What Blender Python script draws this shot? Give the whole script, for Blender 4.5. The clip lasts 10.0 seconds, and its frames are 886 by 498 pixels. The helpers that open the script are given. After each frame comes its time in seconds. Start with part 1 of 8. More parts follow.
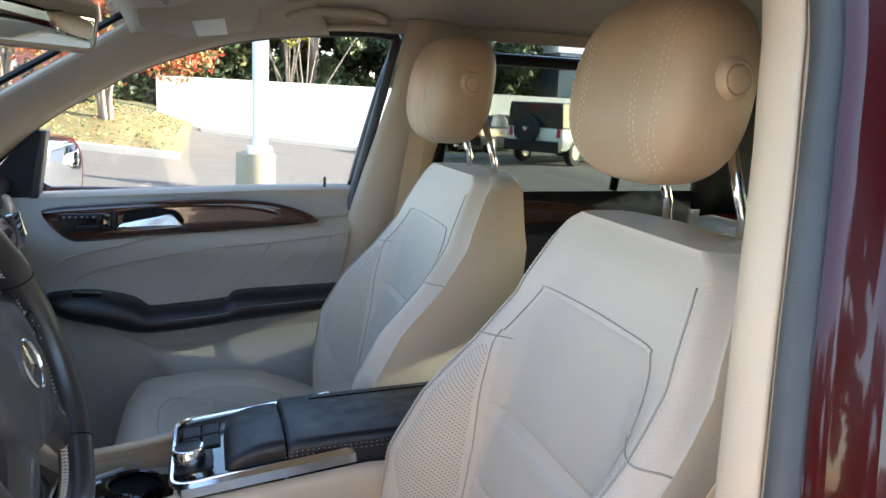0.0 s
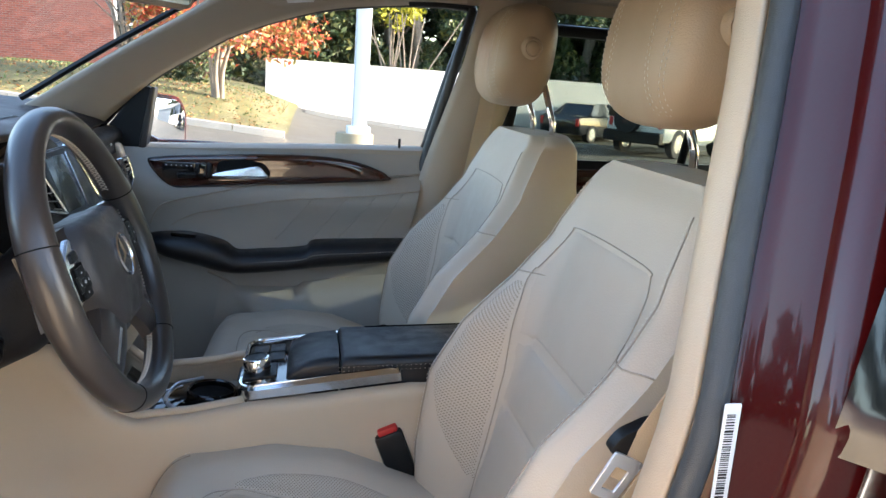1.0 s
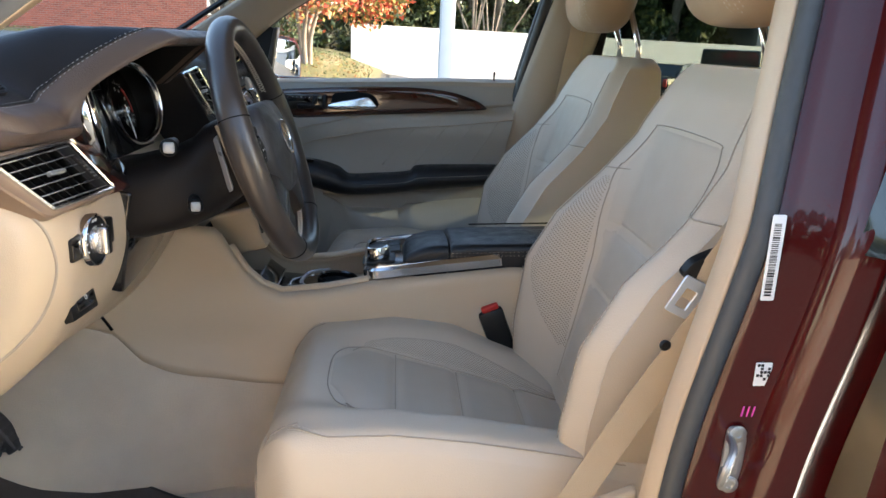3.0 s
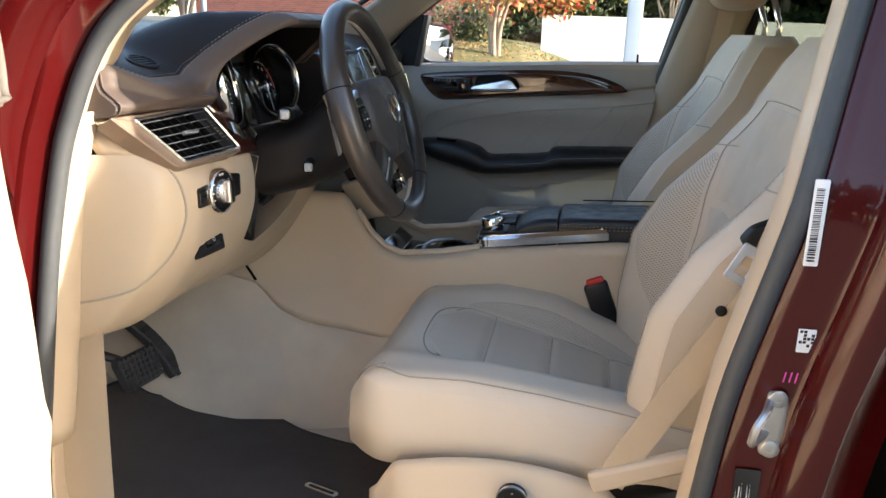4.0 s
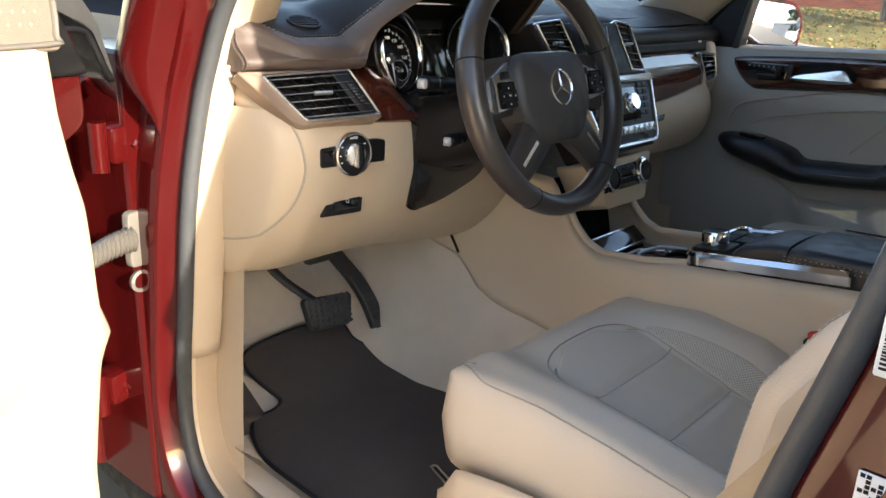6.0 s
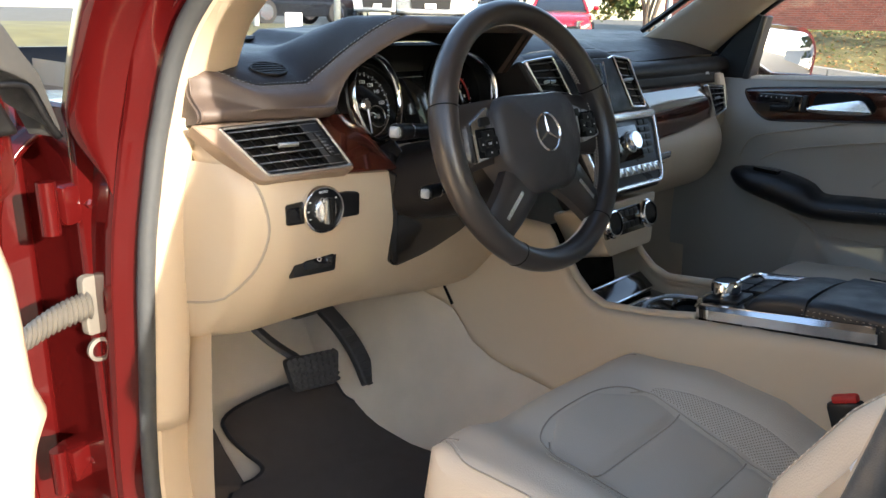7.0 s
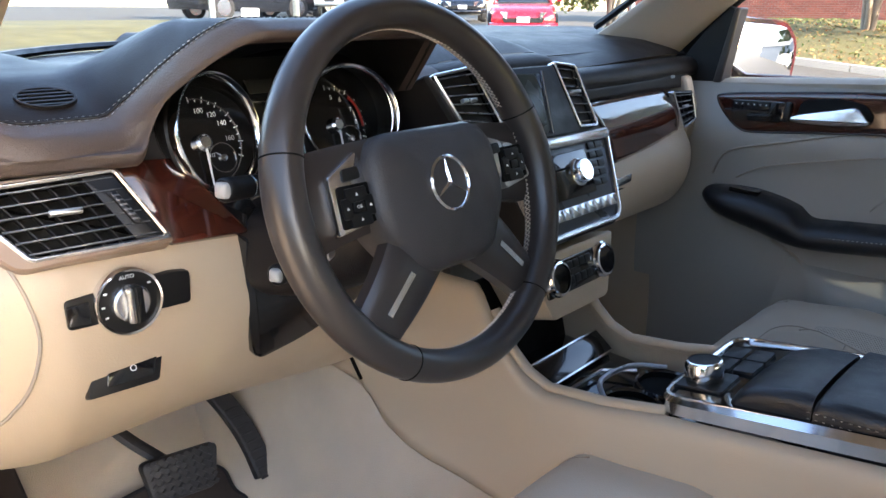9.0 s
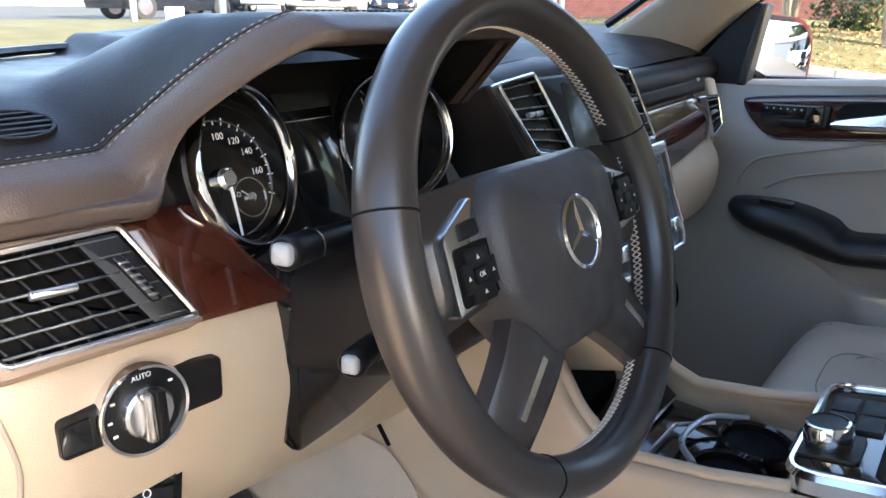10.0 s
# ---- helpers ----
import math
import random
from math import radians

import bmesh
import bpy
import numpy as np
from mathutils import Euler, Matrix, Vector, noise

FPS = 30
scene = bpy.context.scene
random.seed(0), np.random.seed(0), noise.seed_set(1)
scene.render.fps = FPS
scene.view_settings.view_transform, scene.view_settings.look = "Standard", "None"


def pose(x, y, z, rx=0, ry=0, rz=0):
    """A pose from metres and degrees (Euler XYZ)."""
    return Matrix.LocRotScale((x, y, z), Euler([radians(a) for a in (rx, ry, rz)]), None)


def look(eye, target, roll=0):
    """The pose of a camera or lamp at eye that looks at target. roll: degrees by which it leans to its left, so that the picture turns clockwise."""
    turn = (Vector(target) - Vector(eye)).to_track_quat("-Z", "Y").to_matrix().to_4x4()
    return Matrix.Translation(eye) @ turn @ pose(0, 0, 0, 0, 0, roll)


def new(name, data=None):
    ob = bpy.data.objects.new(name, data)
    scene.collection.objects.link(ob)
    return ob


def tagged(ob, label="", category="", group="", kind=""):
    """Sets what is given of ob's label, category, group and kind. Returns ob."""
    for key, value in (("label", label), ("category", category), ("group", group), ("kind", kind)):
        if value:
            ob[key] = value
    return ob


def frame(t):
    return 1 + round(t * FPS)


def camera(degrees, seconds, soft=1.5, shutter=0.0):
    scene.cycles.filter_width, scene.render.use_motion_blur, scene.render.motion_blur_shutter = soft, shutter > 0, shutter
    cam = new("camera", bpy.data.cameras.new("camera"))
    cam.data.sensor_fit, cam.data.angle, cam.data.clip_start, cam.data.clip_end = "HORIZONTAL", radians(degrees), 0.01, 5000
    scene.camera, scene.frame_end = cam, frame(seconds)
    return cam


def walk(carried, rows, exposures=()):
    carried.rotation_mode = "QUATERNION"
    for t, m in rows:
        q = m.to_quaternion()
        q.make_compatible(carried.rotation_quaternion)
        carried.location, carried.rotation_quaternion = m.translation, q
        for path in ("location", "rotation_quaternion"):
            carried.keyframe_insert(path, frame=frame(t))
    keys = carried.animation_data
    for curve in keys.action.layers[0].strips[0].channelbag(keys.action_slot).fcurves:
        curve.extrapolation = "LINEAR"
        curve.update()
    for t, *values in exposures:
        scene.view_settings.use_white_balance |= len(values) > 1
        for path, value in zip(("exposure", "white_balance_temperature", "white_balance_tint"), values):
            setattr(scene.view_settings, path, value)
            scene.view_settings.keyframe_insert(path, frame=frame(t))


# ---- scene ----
cam = camera(60.4, 10.0)
PATH = [
    (0, (-1.188, -0.175, 1.369), (0.684, -0.766, 0.984), 2.9),
    (0.5, (-1.234, -0.191, 1.344), (0.663, -0.688, 0.948), 3.4),
    (1, (-1.329, -0.224, 1.323), (0.593, -0.574, 0.894), 4.2),
    (1.5, (-1.391, -0.21, 1.297), (0.532, -0.507, 0.836), 4.1),
    (2, (-1.449, -0.154, 1.274), (0.468, -0.44, 0.78), 3.5),
    (3.3, (-1.566, -0.184, 1.24), (0.362, -0.217, 0.709), 2.5),
    (3.5, (-1.583, -0.214, 1.241), (0.343, -0.152, 0.706), 2.1),
    (4, (-1.628, -0.319, 1.228), (0.261, 0.019, 0.665), 1.8),
    (4.5, (-1.592, -0.389, 1.218), (0.226, 0.178, 0.607), 1.4),
    (5, (-1.5, -0.451, 1.217), (0.218, 0.368, 0.605), 0.7),
    (5.5, (-1.417, -0.558, 1.2), (0.131, 0.55, 0.587), 1.2),
    (5.7, (-1.379, -0.627, 1.226), (0.079, 0.574, 0.567), 3.1),
    (6.8, (-1.264, -0.655, 1.231), (0.092, 0.687, 0.631), 1.6),
    (7, (-1.225, -0.614, 1.239), (0.156, 0.71, 0.656), 1.2),
    (7.5, (-1.117, -0.515, 1.253), (0.354, 0.721, 0.698), 0.6),
    (8, (-1.006, -0.474, 1.262), (0.472, 0.753, 0.704), 0.5),
    (8.5, (-0.944, -0.466, 1.254), (0.492, 0.799, 0.672), 0.3),
    (9, (-0.92, -0.465, 1.248), (0.508, 0.801, 0.65), 0.4),
    (9.5, (-0.905, -0.399, 1.249), (0.56, 0.82, 0.644), -0.0),
    (10, (-0.865, -0.234, 1.242), (0.673, 0.895, 0.643), 0.4),
]
walk(cam, [(t, look(eye, target, roll)) for t, eye, target, roll in PATH],
     [(0, 3.60, 6200, 11), (1, 3.42, 6300, 11), (2, 3.32, 6450, 11), (3.5, 3.07, 6600, 11), (5, 3.00, 6750, 11), (7, 3.05, 6800, 11), (8, 3.28, 6600, 15), (9, 3.50, 6450, 15), (10, 3.76, 6400, 14)])

# ---- light ----
SUN_DIR = Vector((-0.115, -1.0, 0.31)).normalized()      # towards the sun
sun = new("sun", bpy.data.lights.new("sun", "SUN"))
sun.data.energy, sun.data.angle, sun.data.color = 2.15, radians(0.5), (1.0, 0.93, 0.82)
sun.matrix_world = look(SUN_DIR * 50, (0, 0, 0))
world = bpy.data.worlds.new("world")
scene.world = world
world.use_nodes = True
_bg = world.node_tree.nodes["Background"]
_sky = world.node_tree.nodes.new("ShaderNodeTexSky")
_sky.sky_type, _sky.sun_disc = "NISHITA", False
_sky.sun_elevation = math.asin(SUN_DIR.z)
_sky.sun_rotation = math.atan2(SUN_DIR.x, SUN_DIR.y)
world.node_tree.links.new(_sky.outputs[0], _bg.inputs[0])
_bg.inputs[1].default_value = 0.10

# ---- mesh helpers ----
def V3(p):
    return Vector(p)


def cr(pts, n=8, closed=False):
    """Catmull-Rom curve through pts, n steps a span."""
    P = [np.array(p, float) for p in pts]
    k = len(P)
    out = []
    for i in range(k if closed else k - 1):
        if closed:
            a, b, c, d = P[i - 1], P[i], P[(i + 1) % k], P[(i + 2) % k]
        else:
            b, c = P[i], P[i + 1]
            a = P[i - 1] if i else 2 * b - c
            d = P[i + 2] if i + 2 < k else 2 * c - b
        for j in range(n):
            t = j / n
            out.append(tuple(0.5 * (2 * b + (c - a) * t + (2 * a - 5 * b + 4 * c - d) * t * t + (3 * b - a - 3 * c + d) * t ** 3)))
    if not closed:
        out.append(tuple(P[-1]))
    return out


def mk(name, vf, mat, parent=None, smooth=35, bevel=0.0, subsurf=0, solid=0.0, label="", uv=None):
    """One mesh object out of (vertices, faces)."""
    me = bpy.data.meshes.new(name)
    me.from_pydata([tuple(v) for v in vf[0]], [], vf[1])
    me.validate()
    bm = bmesh.new()
    bm.from_mesh(me)
    bmesh.ops.recalc_face_normals(bm, faces=bm.faces)
    bm.to_mesh(me)
    bm.free()
    if uv is not None:
        lay = me.uv_layers.new(name="UVMap")
        for lp in me.loops:
            lay.data[lp.index].uv = uv[lp.vertex_index]
    if smooth:
        for p in me.polygons:
            p.use_smooth = True
        if smooth < 180:
            me.set_sharp_from_angle(angle=radians(smooth))
    for m in (mat if isinstance(mat, (list, tuple)) else [mat]):
        me.materials.append(m)
    ob = new(name, me)
    if parent is not None:
        ob.parent = parent
    if bevel:
        md = ob.modifiers.new("bevel", "BEVEL")
        md.width, md.segments, md.limit_method, md.angle_limit = bevel, 2, "ANGLE", radians(40)
    if solid:
        md = ob.modifiers.new("solid", "SOLIDIFY")
        md.thickness, md.offset = solid, -1
    if subsurf:
        md = ob.modifiers.new("sub", "SUBSURF")
        md.levels = md.render_levels = subsurf
    if label:
        tagged(ob, label)
    return ob


def thing(name, at, label, category, kind="", group=""):
    """An empty at the base of a thing. Its parts are given in world places."""
    ob = new(name)
    ob.empty_display_size = 0.05
    ob.location = at
    tagged(ob, label, category, group, kind)
    return ob


def shift(vf, d):
    return [(v[0] + d[0], v[1] + d[1], v[2] + d[2]) for v in vf[0]], vf[1]


def join(*vfs):
    V, F = [], []
    for v, f in vfs:
        k = len(V)
        V += list(v)
        F += [tuple(i + k for i in q) for q in f]
    return V, F


def grid(fn, nu, nv, closed_u=False, closed_v=False, cap=False):
    """Surface fn(u, v), u and v in 0..1."""
    mu, mv = nu + (0 if closed_u else 1), nv + (0 if closed_v else 1)
    V = [tuple(fn(i / nu, j / nv)) for i in range(mu) for j in range(mv)]
    F = []
    for i in range(nu):
        for j in range(nv):
            a, b = i % mu, (i + 1) % mu
            c, d = j % mv, (j + 1) % mv
            F.append((a * mv + c, b * mv + c, b * mv + d, a * mv + d))
    if cap:
        F.append(tuple(range(mv)))
        F.append(tuple((mu - 1) * mv + j for j in range(mv)))
    return V, F


def loft(rings, cap=True, closed=True):
    n = len(rings[0])
    V = [tuple(p) for r in rings for p in r]
    F = []
    for i in range(len(rings) - 1):
        for j in range(n if closed else n - 1):
            k = (j + 1) % n
            F.append((i * n + j, i * n + k, (i + 1) * n + k, (i + 1) * n + j))
    if cap and closed:
        F.append(tuple(range(n)))
        F.append(tuple((len(rings) - 1) * n + j for j in range(n)))
    return V, F


def tube(path, r, seg=10, closed=False, flat=1.0, up=None):
    """Round (or flattened) bar along path; r a number or a list."""
    P = [np.array(p, float) for p in path]
    n = len(P)
    rings = []
    ref = np.array(up if up is not None else (0, 0, 1), float)
    for i in range(n):
        a = P[i - 1] if (i or closed) else P[i]
        b = P[(i + 1) % n] if (i + 1 < n or closed) else P[i]
        t = (b - a) / (np.linalg.norm(b - a) + 1e-12)
        s = np.cross(t, ref)
        if np.linalg.norm(s) < 1e-3:
            s = np.cross(t, (0.3, 1, 0.1))
        s /= np.linalg.norm(s)
        if up is None and i:
            s = last - t * (last @ t)
            s /= np.linalg.norm(s)
        last = s
        w = np.cross(s, t)
        rr = r[i] if isinstance(r, (list, tuple)) else r
        rings.append([P[i] + rr * (math.cos(q) * s + flat * math.sin(q) * w) for q in (2 * math.pi * k / seg for k in range(seg))])
    if closed:
        rings.append(rings[0])
        v, f = loft(rings, cap=False)
        m = (n) * seg
        return v[:m], [tuple(i % m for i in q) for q in f]
    return loft(rings)


def offset(poly, d):
    """A closed 2D outline moved inwards by d."""
    n = len(poly)
    area = sum(poly[i][0] * poly[(i + 1) % n][1] - poly[(i + 1) % n][0] * poly[i][1] for i in range(n))
    sg = 1 if area > 0 else -1
    out = []
    for i in range(n):
        p, q, r = (np.array(poly[k % n], float) for k in (i - 1, i, i + 1))
        e, f = q - p, r - q
        e, f = e / (np.linalg.norm(e) + 1e-12), f / (np.linalg.norm(f) + 1e-12)
        a, b = np.array((-e[1], e[0])) * sg, np.array((-f[1], f[0])) * sg
        m = a + b
        m = m / max(0.35, (m @ m) / 2)
        out.append(tuple(q + m * d))
    return out


def rpoly(corners, r=0.01, n=5):
    """Outline with rounded corners; r a number or one per corner."""
    out = []
    k = len(corners)
    for i in range(k):
        p, q, s = (np.array(corners[j % k], float) for j in (i - 1, i, i + 1))
        rr = r[i] if isinstance(r, (list, tuple)) else r
        a = (p - q) / np.linalg.norm(p - q)
        b = (s - q) / np.linalg.norm(s - q)
        c = min(rr, 0.48 * np.linalg.norm(p - q), 0.48 * np.linalg.norm(s - q))
        if c <= 1e-6:
            out.append(tuple(q))
            continue
        for j in range(n + 1):
            t = j / n
            out.append(tuple((1 - t) ** 2 * (q + a * c) + 2 * t * (1 - t) * q + t * t * (q + b * c)))
    return out


class Plane:
    """A drawing plane: o, its right u, its up v, and n = u x v towards the viewer."""
    def __init__(self, o, u, v):
        self.o = np.array(o, float)
        self.u = np.array(u, float) / np.linalg.norm(u)
        v = np.array(v, float)
        v = v - self.u * (v @ self.u)
        self.v = v / np.linalg.norm(v)
        self.n = np.cross(self.u, self.v)

    def __call__(self, a, b, c=0.0):
        return tuple(self.o + self.u * a + self.v * b + self.n * c)

    def inv(self, p):
        d = np.array(p, float) - self.o
        return float(d @ self.u), float(d @ self.v)

    def at(self, a, b, c=0.0):
        return Plane(self(a, b, c), self.u, self.v)


def slab(pl, outline, d0, d1, bev=0.002, dome=0.0):
    """Outline raised from depth d0 to d1 over the plane, with a rounded rim."""
    rings = [[pl(a, b, d0) for a, b in outline], [pl(a, b, d1 - bev) for a, b in outline]]
    for k, (i, h) in enumerate(((0.3, 0.7), (1.0, 1.0))):
        rings.append([pl(a, b, d1 - bev + bev * h) for a, b in offset(outline, bev * i)])
    if dome:
        c = np.mean(np.array(outline), axis=0)
        for s in (0.75, 0.45, 0.15):
            rings.append([pl(c[0] + (a - c[0]) * s, c[1] + (b - c[1]) * s, d1 + dome * (1 - s * s)) for a, b in offset(outline, bev)])
    return loft(rings)


def bezel(pl, outline, w, d0, d1, bev=0.001, inner=None):
    """A frame of width w that follows the outline."""
    inn = inner if inner is not None else offset(outline, w)
    o2 = offset(outline, bev)
    i2 = offset(inn, -bev)
    rings = [[pl(a, b, d0) for a, b in outline], [pl(a, b, d1 - bev) for a, b in outline], [pl(a, b, d1) for a, b in o2],
             [pl(a, b, d1) for a, b in i2], [pl(a, b, d1 - bev) for a, b in inn], [pl(a, b, d0) for a, b in inn]]
    v, f = loft(rings + [rings[0]], cap=False)
    m = 6 * len(outline)
    return v[:m], [tuple(i % m for i in q) for q in f]


def lathe(pl, prof, seg=32, cap=True):
    """Profile of (radius, height along n) turned round the plane's origin."""
    return loft([[pl(r * math.cos(q), r * math.sin(q), h) for q in (2 * math.pi * k / seg for k in range(seg))] for r, h in prof], cap=cap)


def rbox(c, s, bev=0.004, seg=2, turn=None):
    bm = bmesh.new()
    bmesh.ops.create_cube(bm, size=1.0)
    bmesh.ops.scale(bm, vec=s, verts=bm.verts)
    if bev:
        bmesh.ops.bevel(bm, geom=list(bm.edges), offset=bev, segments=seg, profile=0.5, affect="EDGES")
    m = Matrix.Translation(c)
    if turn is not None:
        m = m @ Euler([radians(a) for a in turn]).to_matrix().to_4x4()
    bmesh.ops.transform(bm, matrix=m, verts=bm.verts)
    bm.verts.index_update()
    out = [tuple(v.co) for v in bm.verts], [tuple(v.index for v in f.verts) for f in bm.faces]
    bm.free()
    return out


def dashes(path, length=0.004, gap=0.0022, r=0.0006, normal=None):
    """Stitches along a path."""
    P = [np.array(p, float) for p in path]
    d = [0.0]
    for a, b in zip(P, P[1:]):
        d.append(d[-1] + np.linalg.norm(b - a))
    X = np.array(P)

    def at(s):
        return np.array([np.interp(s, d, X[:, k]) for k in range(3)])
    out = []
    s = 0.0
    while s + length < d[-1]:
        a, b = at(s), at(s + length)
        m = (a + b) / 2
        t = (b - a) / (np.linalg.norm(b - a) + 1e-9)
        w = np.cross(t, (0.31, 0.52, 0.79))
        w /= np.linalg.norm(w)
        x = np.cross(t, w)
        ring = [m + r * 1.2 * (math.cos(q) * w + math.sin(q) * x) for q in (0, 2.1, 4.2)]
        out.append(([a, *ring, b], [(0, 1, 2), (0, 2, 3), (0, 3, 1), (4, 2, 1), (4, 3, 2), (4, 1, 3)]))
        s += length + gap
    return join(*out) if out else ([], [])


def sm(a, b, x):
    t = min(1.0, max(0.0, (x - a) / (b - a)))
    return t * t * (3 - 2 * t)


def text_on(name, s, pl, size, mat, parent, label=""):
    """Lettering in the built-in font, turned into a mesh part."""
    cu = bpy.data.curves.new(name, "FONT")
    cu.body, cu.size, cu.align_x, cu.align_y, cu.extrude = s, size, "CENTER", "CENTER", 0.0002
    tmp = bpy.data.objects.new(name, cu)
    scene.collection.objects.link(tmp)
    me = bpy.data.meshes.new_from_object(tmp.evaluated_get(bpy.context.evaluated_depsgraph_get()))
    scene.collection.objects.unlink(tmp)
    bpy.data.objects.remove(tmp)
    m = Matrix(((*[float(x) for x in (pl.u[0], pl.v[0], pl.n[0])], float(pl.o[0])), (pl.u[1], pl.v[1], pl.n[1], pl.o[1]), (pl.u[2], pl.v[2], pl.n[2], pl.o[2]), (0, 0, 0, 1)))
    me.transform(m)
    me.materials.clear()
    me.materials.append(mat)
    ob = new(name, me)
    ob.parent = parent
    if label:
        tagged(ob, label)
    return ob


def settle():
    """Parts were drawn in world places: take the place of the empty out of their own."""
    bpy.context.view_layer.update()
    for o in list(scene.objects):
        if o.parent is not None and o.parent.type == "EMPTY":
            o.matrix_parent_inverse = Matrix.Translation(-o.parent.location)


# ---- materials ----
def material(name, color, rough=0.5, metal=0.0, var=0.12, scale=8.0, fine=0.0, fine_scale=400.0, coat=0.0, spec=0.5, rvar=0.1, sheen=0.0, bump_big=0.0):
    m = bpy.data.materials.new(name)
    m.use_nodes = True
    nt = m.node_tree
    b = nt.nodes["Principled BSDF"]
    b.inputs["Roughness"].default_value, b.inputs["Metallic"].default_value = rough, metal
    b.inputs["Coat Weight"].default_value, b.inputs["Coat Roughness"].default_value = coat, 0.04
    b.inputs["Specular IOR Level"].default_value = spec
    b.inputs["Sheen Weight"].default_value = sheen
    tc = nt.nodes.new("ShaderNodeTexCoord")
    n1 = nt.nodes.new("ShaderNodeTexNoise")
    n1.inputs["Scale"].default_value, n1.inputs["Detail"].default_value = scale, 6
    nt.links.new(tc.outputs["Object"], n1.inputs["Vector"])
    ramp = nt.nodes.new("ShaderNodeMix")
    ramp.data_type = "RGBA"
    ramp.inputs["A"].default_value = (*[c * (1 - var) for c in color], 1)
    ramp.inputs["B"].default_value = (*[min(1, c * (1 + var)) for c in color], 1)
    nt.links.new(n1.outputs["Fac"], ramp.inputs["Factor"])
    nt.links.new(ramp.outputs["Result"], b.inputs["Base Color"])
    mr = nt.nodes.new("ShaderNodeMapRange")
    mr.inputs["From Min"].default_value, mr.inputs["From Max"].default_value = 0.3, 0.7
    mr.inputs["To Min"].default_value, mr.inputs["To Max"].default_value = max(0.02, rough - rvar), min(1, rough + rvar)
    n2 = nt.nodes.new("ShaderNodeTexNoise")
    n2.inputs["Scale"].default_value = scale * 4
    nt.links.new(tc.outputs["Object"], n2.inputs["Vector"])
    nt.links.new(n2.outputs["Fac"], mr.inputs["Value"])
    nt.links.new(mr.outputs["Result"], b.inputs["Roughness"])
    if fine:
        vo = nt.nodes.new("ShaderNodeTexVoronoi")
        vo.inputs["Scale"].default_value = fine_scale
        nt.links.new(tc.outputs["Object"], vo.inputs["Vector"])
        bp = nt.nodes.new("ShaderNodeBump")
        bp.inputs["Strength"].default_value, bp.inputs["Distance"].default_value = fine, 0.001
        nt.links.new(vo.outputs["Distance"], bp.inputs["Height"])
        last = bp
        if bump_big:
            b2 = nt.nodes.new("ShaderNodeBump")
            b2.inputs["Strength"].default_value, b2.inputs["Distance"].default_value = bump_big, 0.004
            n3 = nt.nodes.new("ShaderNodeTexNoise")
            n3.inputs["Scale"].default_value = 22
            nt.links.new(tc.outputs["Object"], n3.inputs["Vector"])
            nt.links.new(n3.outputs["Fac"], b2.inputs["Height"])
            nt.links.new(bp.outputs["Normal"], b2.inputs["Normal"])
            last = b2
        nt.links.new(last.outputs["Normal"], b.inputs["Normal"])
    return m


def perforate(m, pitch=0.0036, hole=0.25, dark=0.42):
    """Punched holes, laid out in metres along the part's own UV."""
    nt = m.node_tree
    b = nt.nodes["Principled BSDF"]
    uvn = nt.nodes.new("ShaderNodeUVMap")
    sep = nt.nodes.new("ShaderNodeSeparateXYZ")
    nt.links.new(uvn.outputs[0], sep.inputs[0])

    def op(kind, a, bb=None):
        q = nt.nodes.new("ShaderNodeMath")
        q.operation = kind
        for i, x in enumerate((a, bb)):
            if x is None:
                continue
            if isinstance(x, (int, float)):
                q.inputs[i].default_value = x
            else:
                nt.links.new(x, q.inputs[i])
        return q.outputs[0]
    s = op("ADD", sep.outputs[0], sep.outputs[1])
    d = op("SUBTRACT", sep.outputs[0], sep.outputs[1])
    fs = op("SUBTRACT", op("FRACT", op("DIVIDE", s, pitch * 1.414)), 0.5)
    fd = op("SUBTRACT", op("FRACT", op("DIVIDE", d, pitch * 1.414)), 0.5)
    r = op("SQRT", op("ADD", op("MULTIPLY", fs, fs), op("MULTIPLY", fd, fd)))
    inside = op("LESS_THAN", r, hole)
    mix = nt.nodes.new("ShaderNodeMix")
    mix.data_type = "RGBA"
    src = b.inputs["Base Color"].links[0].from_socket
    nt.links.new(src, mix.inputs["A"])
    mix.inputs["B"].default_value = (dark * 0.5, dark * 0.42, dark * 0.33, 1)
    nt.links.new(inside, mix.inputs["Factor"])
    nt.links.new(mix.outputs["Result"], b.inputs["Base Color"])
    return m


def burl(name):
    m = material(name, (0.06, 0.016, 0.008), 0.12, 0, 0.3, 10, coat=1.0)
    nt = m.node_tree
    b = nt.nodes["Principled BSDF"]
    tc = nt.nodes.new("ShaderNodeTexCoord")
    w = nt.nodes.new("ShaderNodeTexNoise")
    w.inputs["Scale"].default_value, w.inputs["Detail"].default_value, w.inputs["Distortion"].default_value = 9, 8, 0.9
    mp = nt.nodes.new("ShaderNodeMapping")
    mp.inputs["Scale"].default_value = (1.0, 1.0, 1.8)
    nt.links.new(tc.outputs["Object"], mp.inputs[0])
    nt.links.new(mp.outputs[0], w.inputs["Vector"])
    r = nt.nodes.new("ShaderNodeValToRGB")
    r.color_ramp.elements[0].position, r.color_ramp.elements[0].color = 0.34, (0.028, 0.0065, 0.004, 1)
    r.color_ramp.elements[1].position, r.color_ramp.elements[1].color = 0.72, (0.078, 0.018, 0.009, 1)
    nt.links.new(w.outputs["Fac"], r.inputs[0])
    nt.links.new(r.outputs[0], b.inputs["Base Color"])
    return m


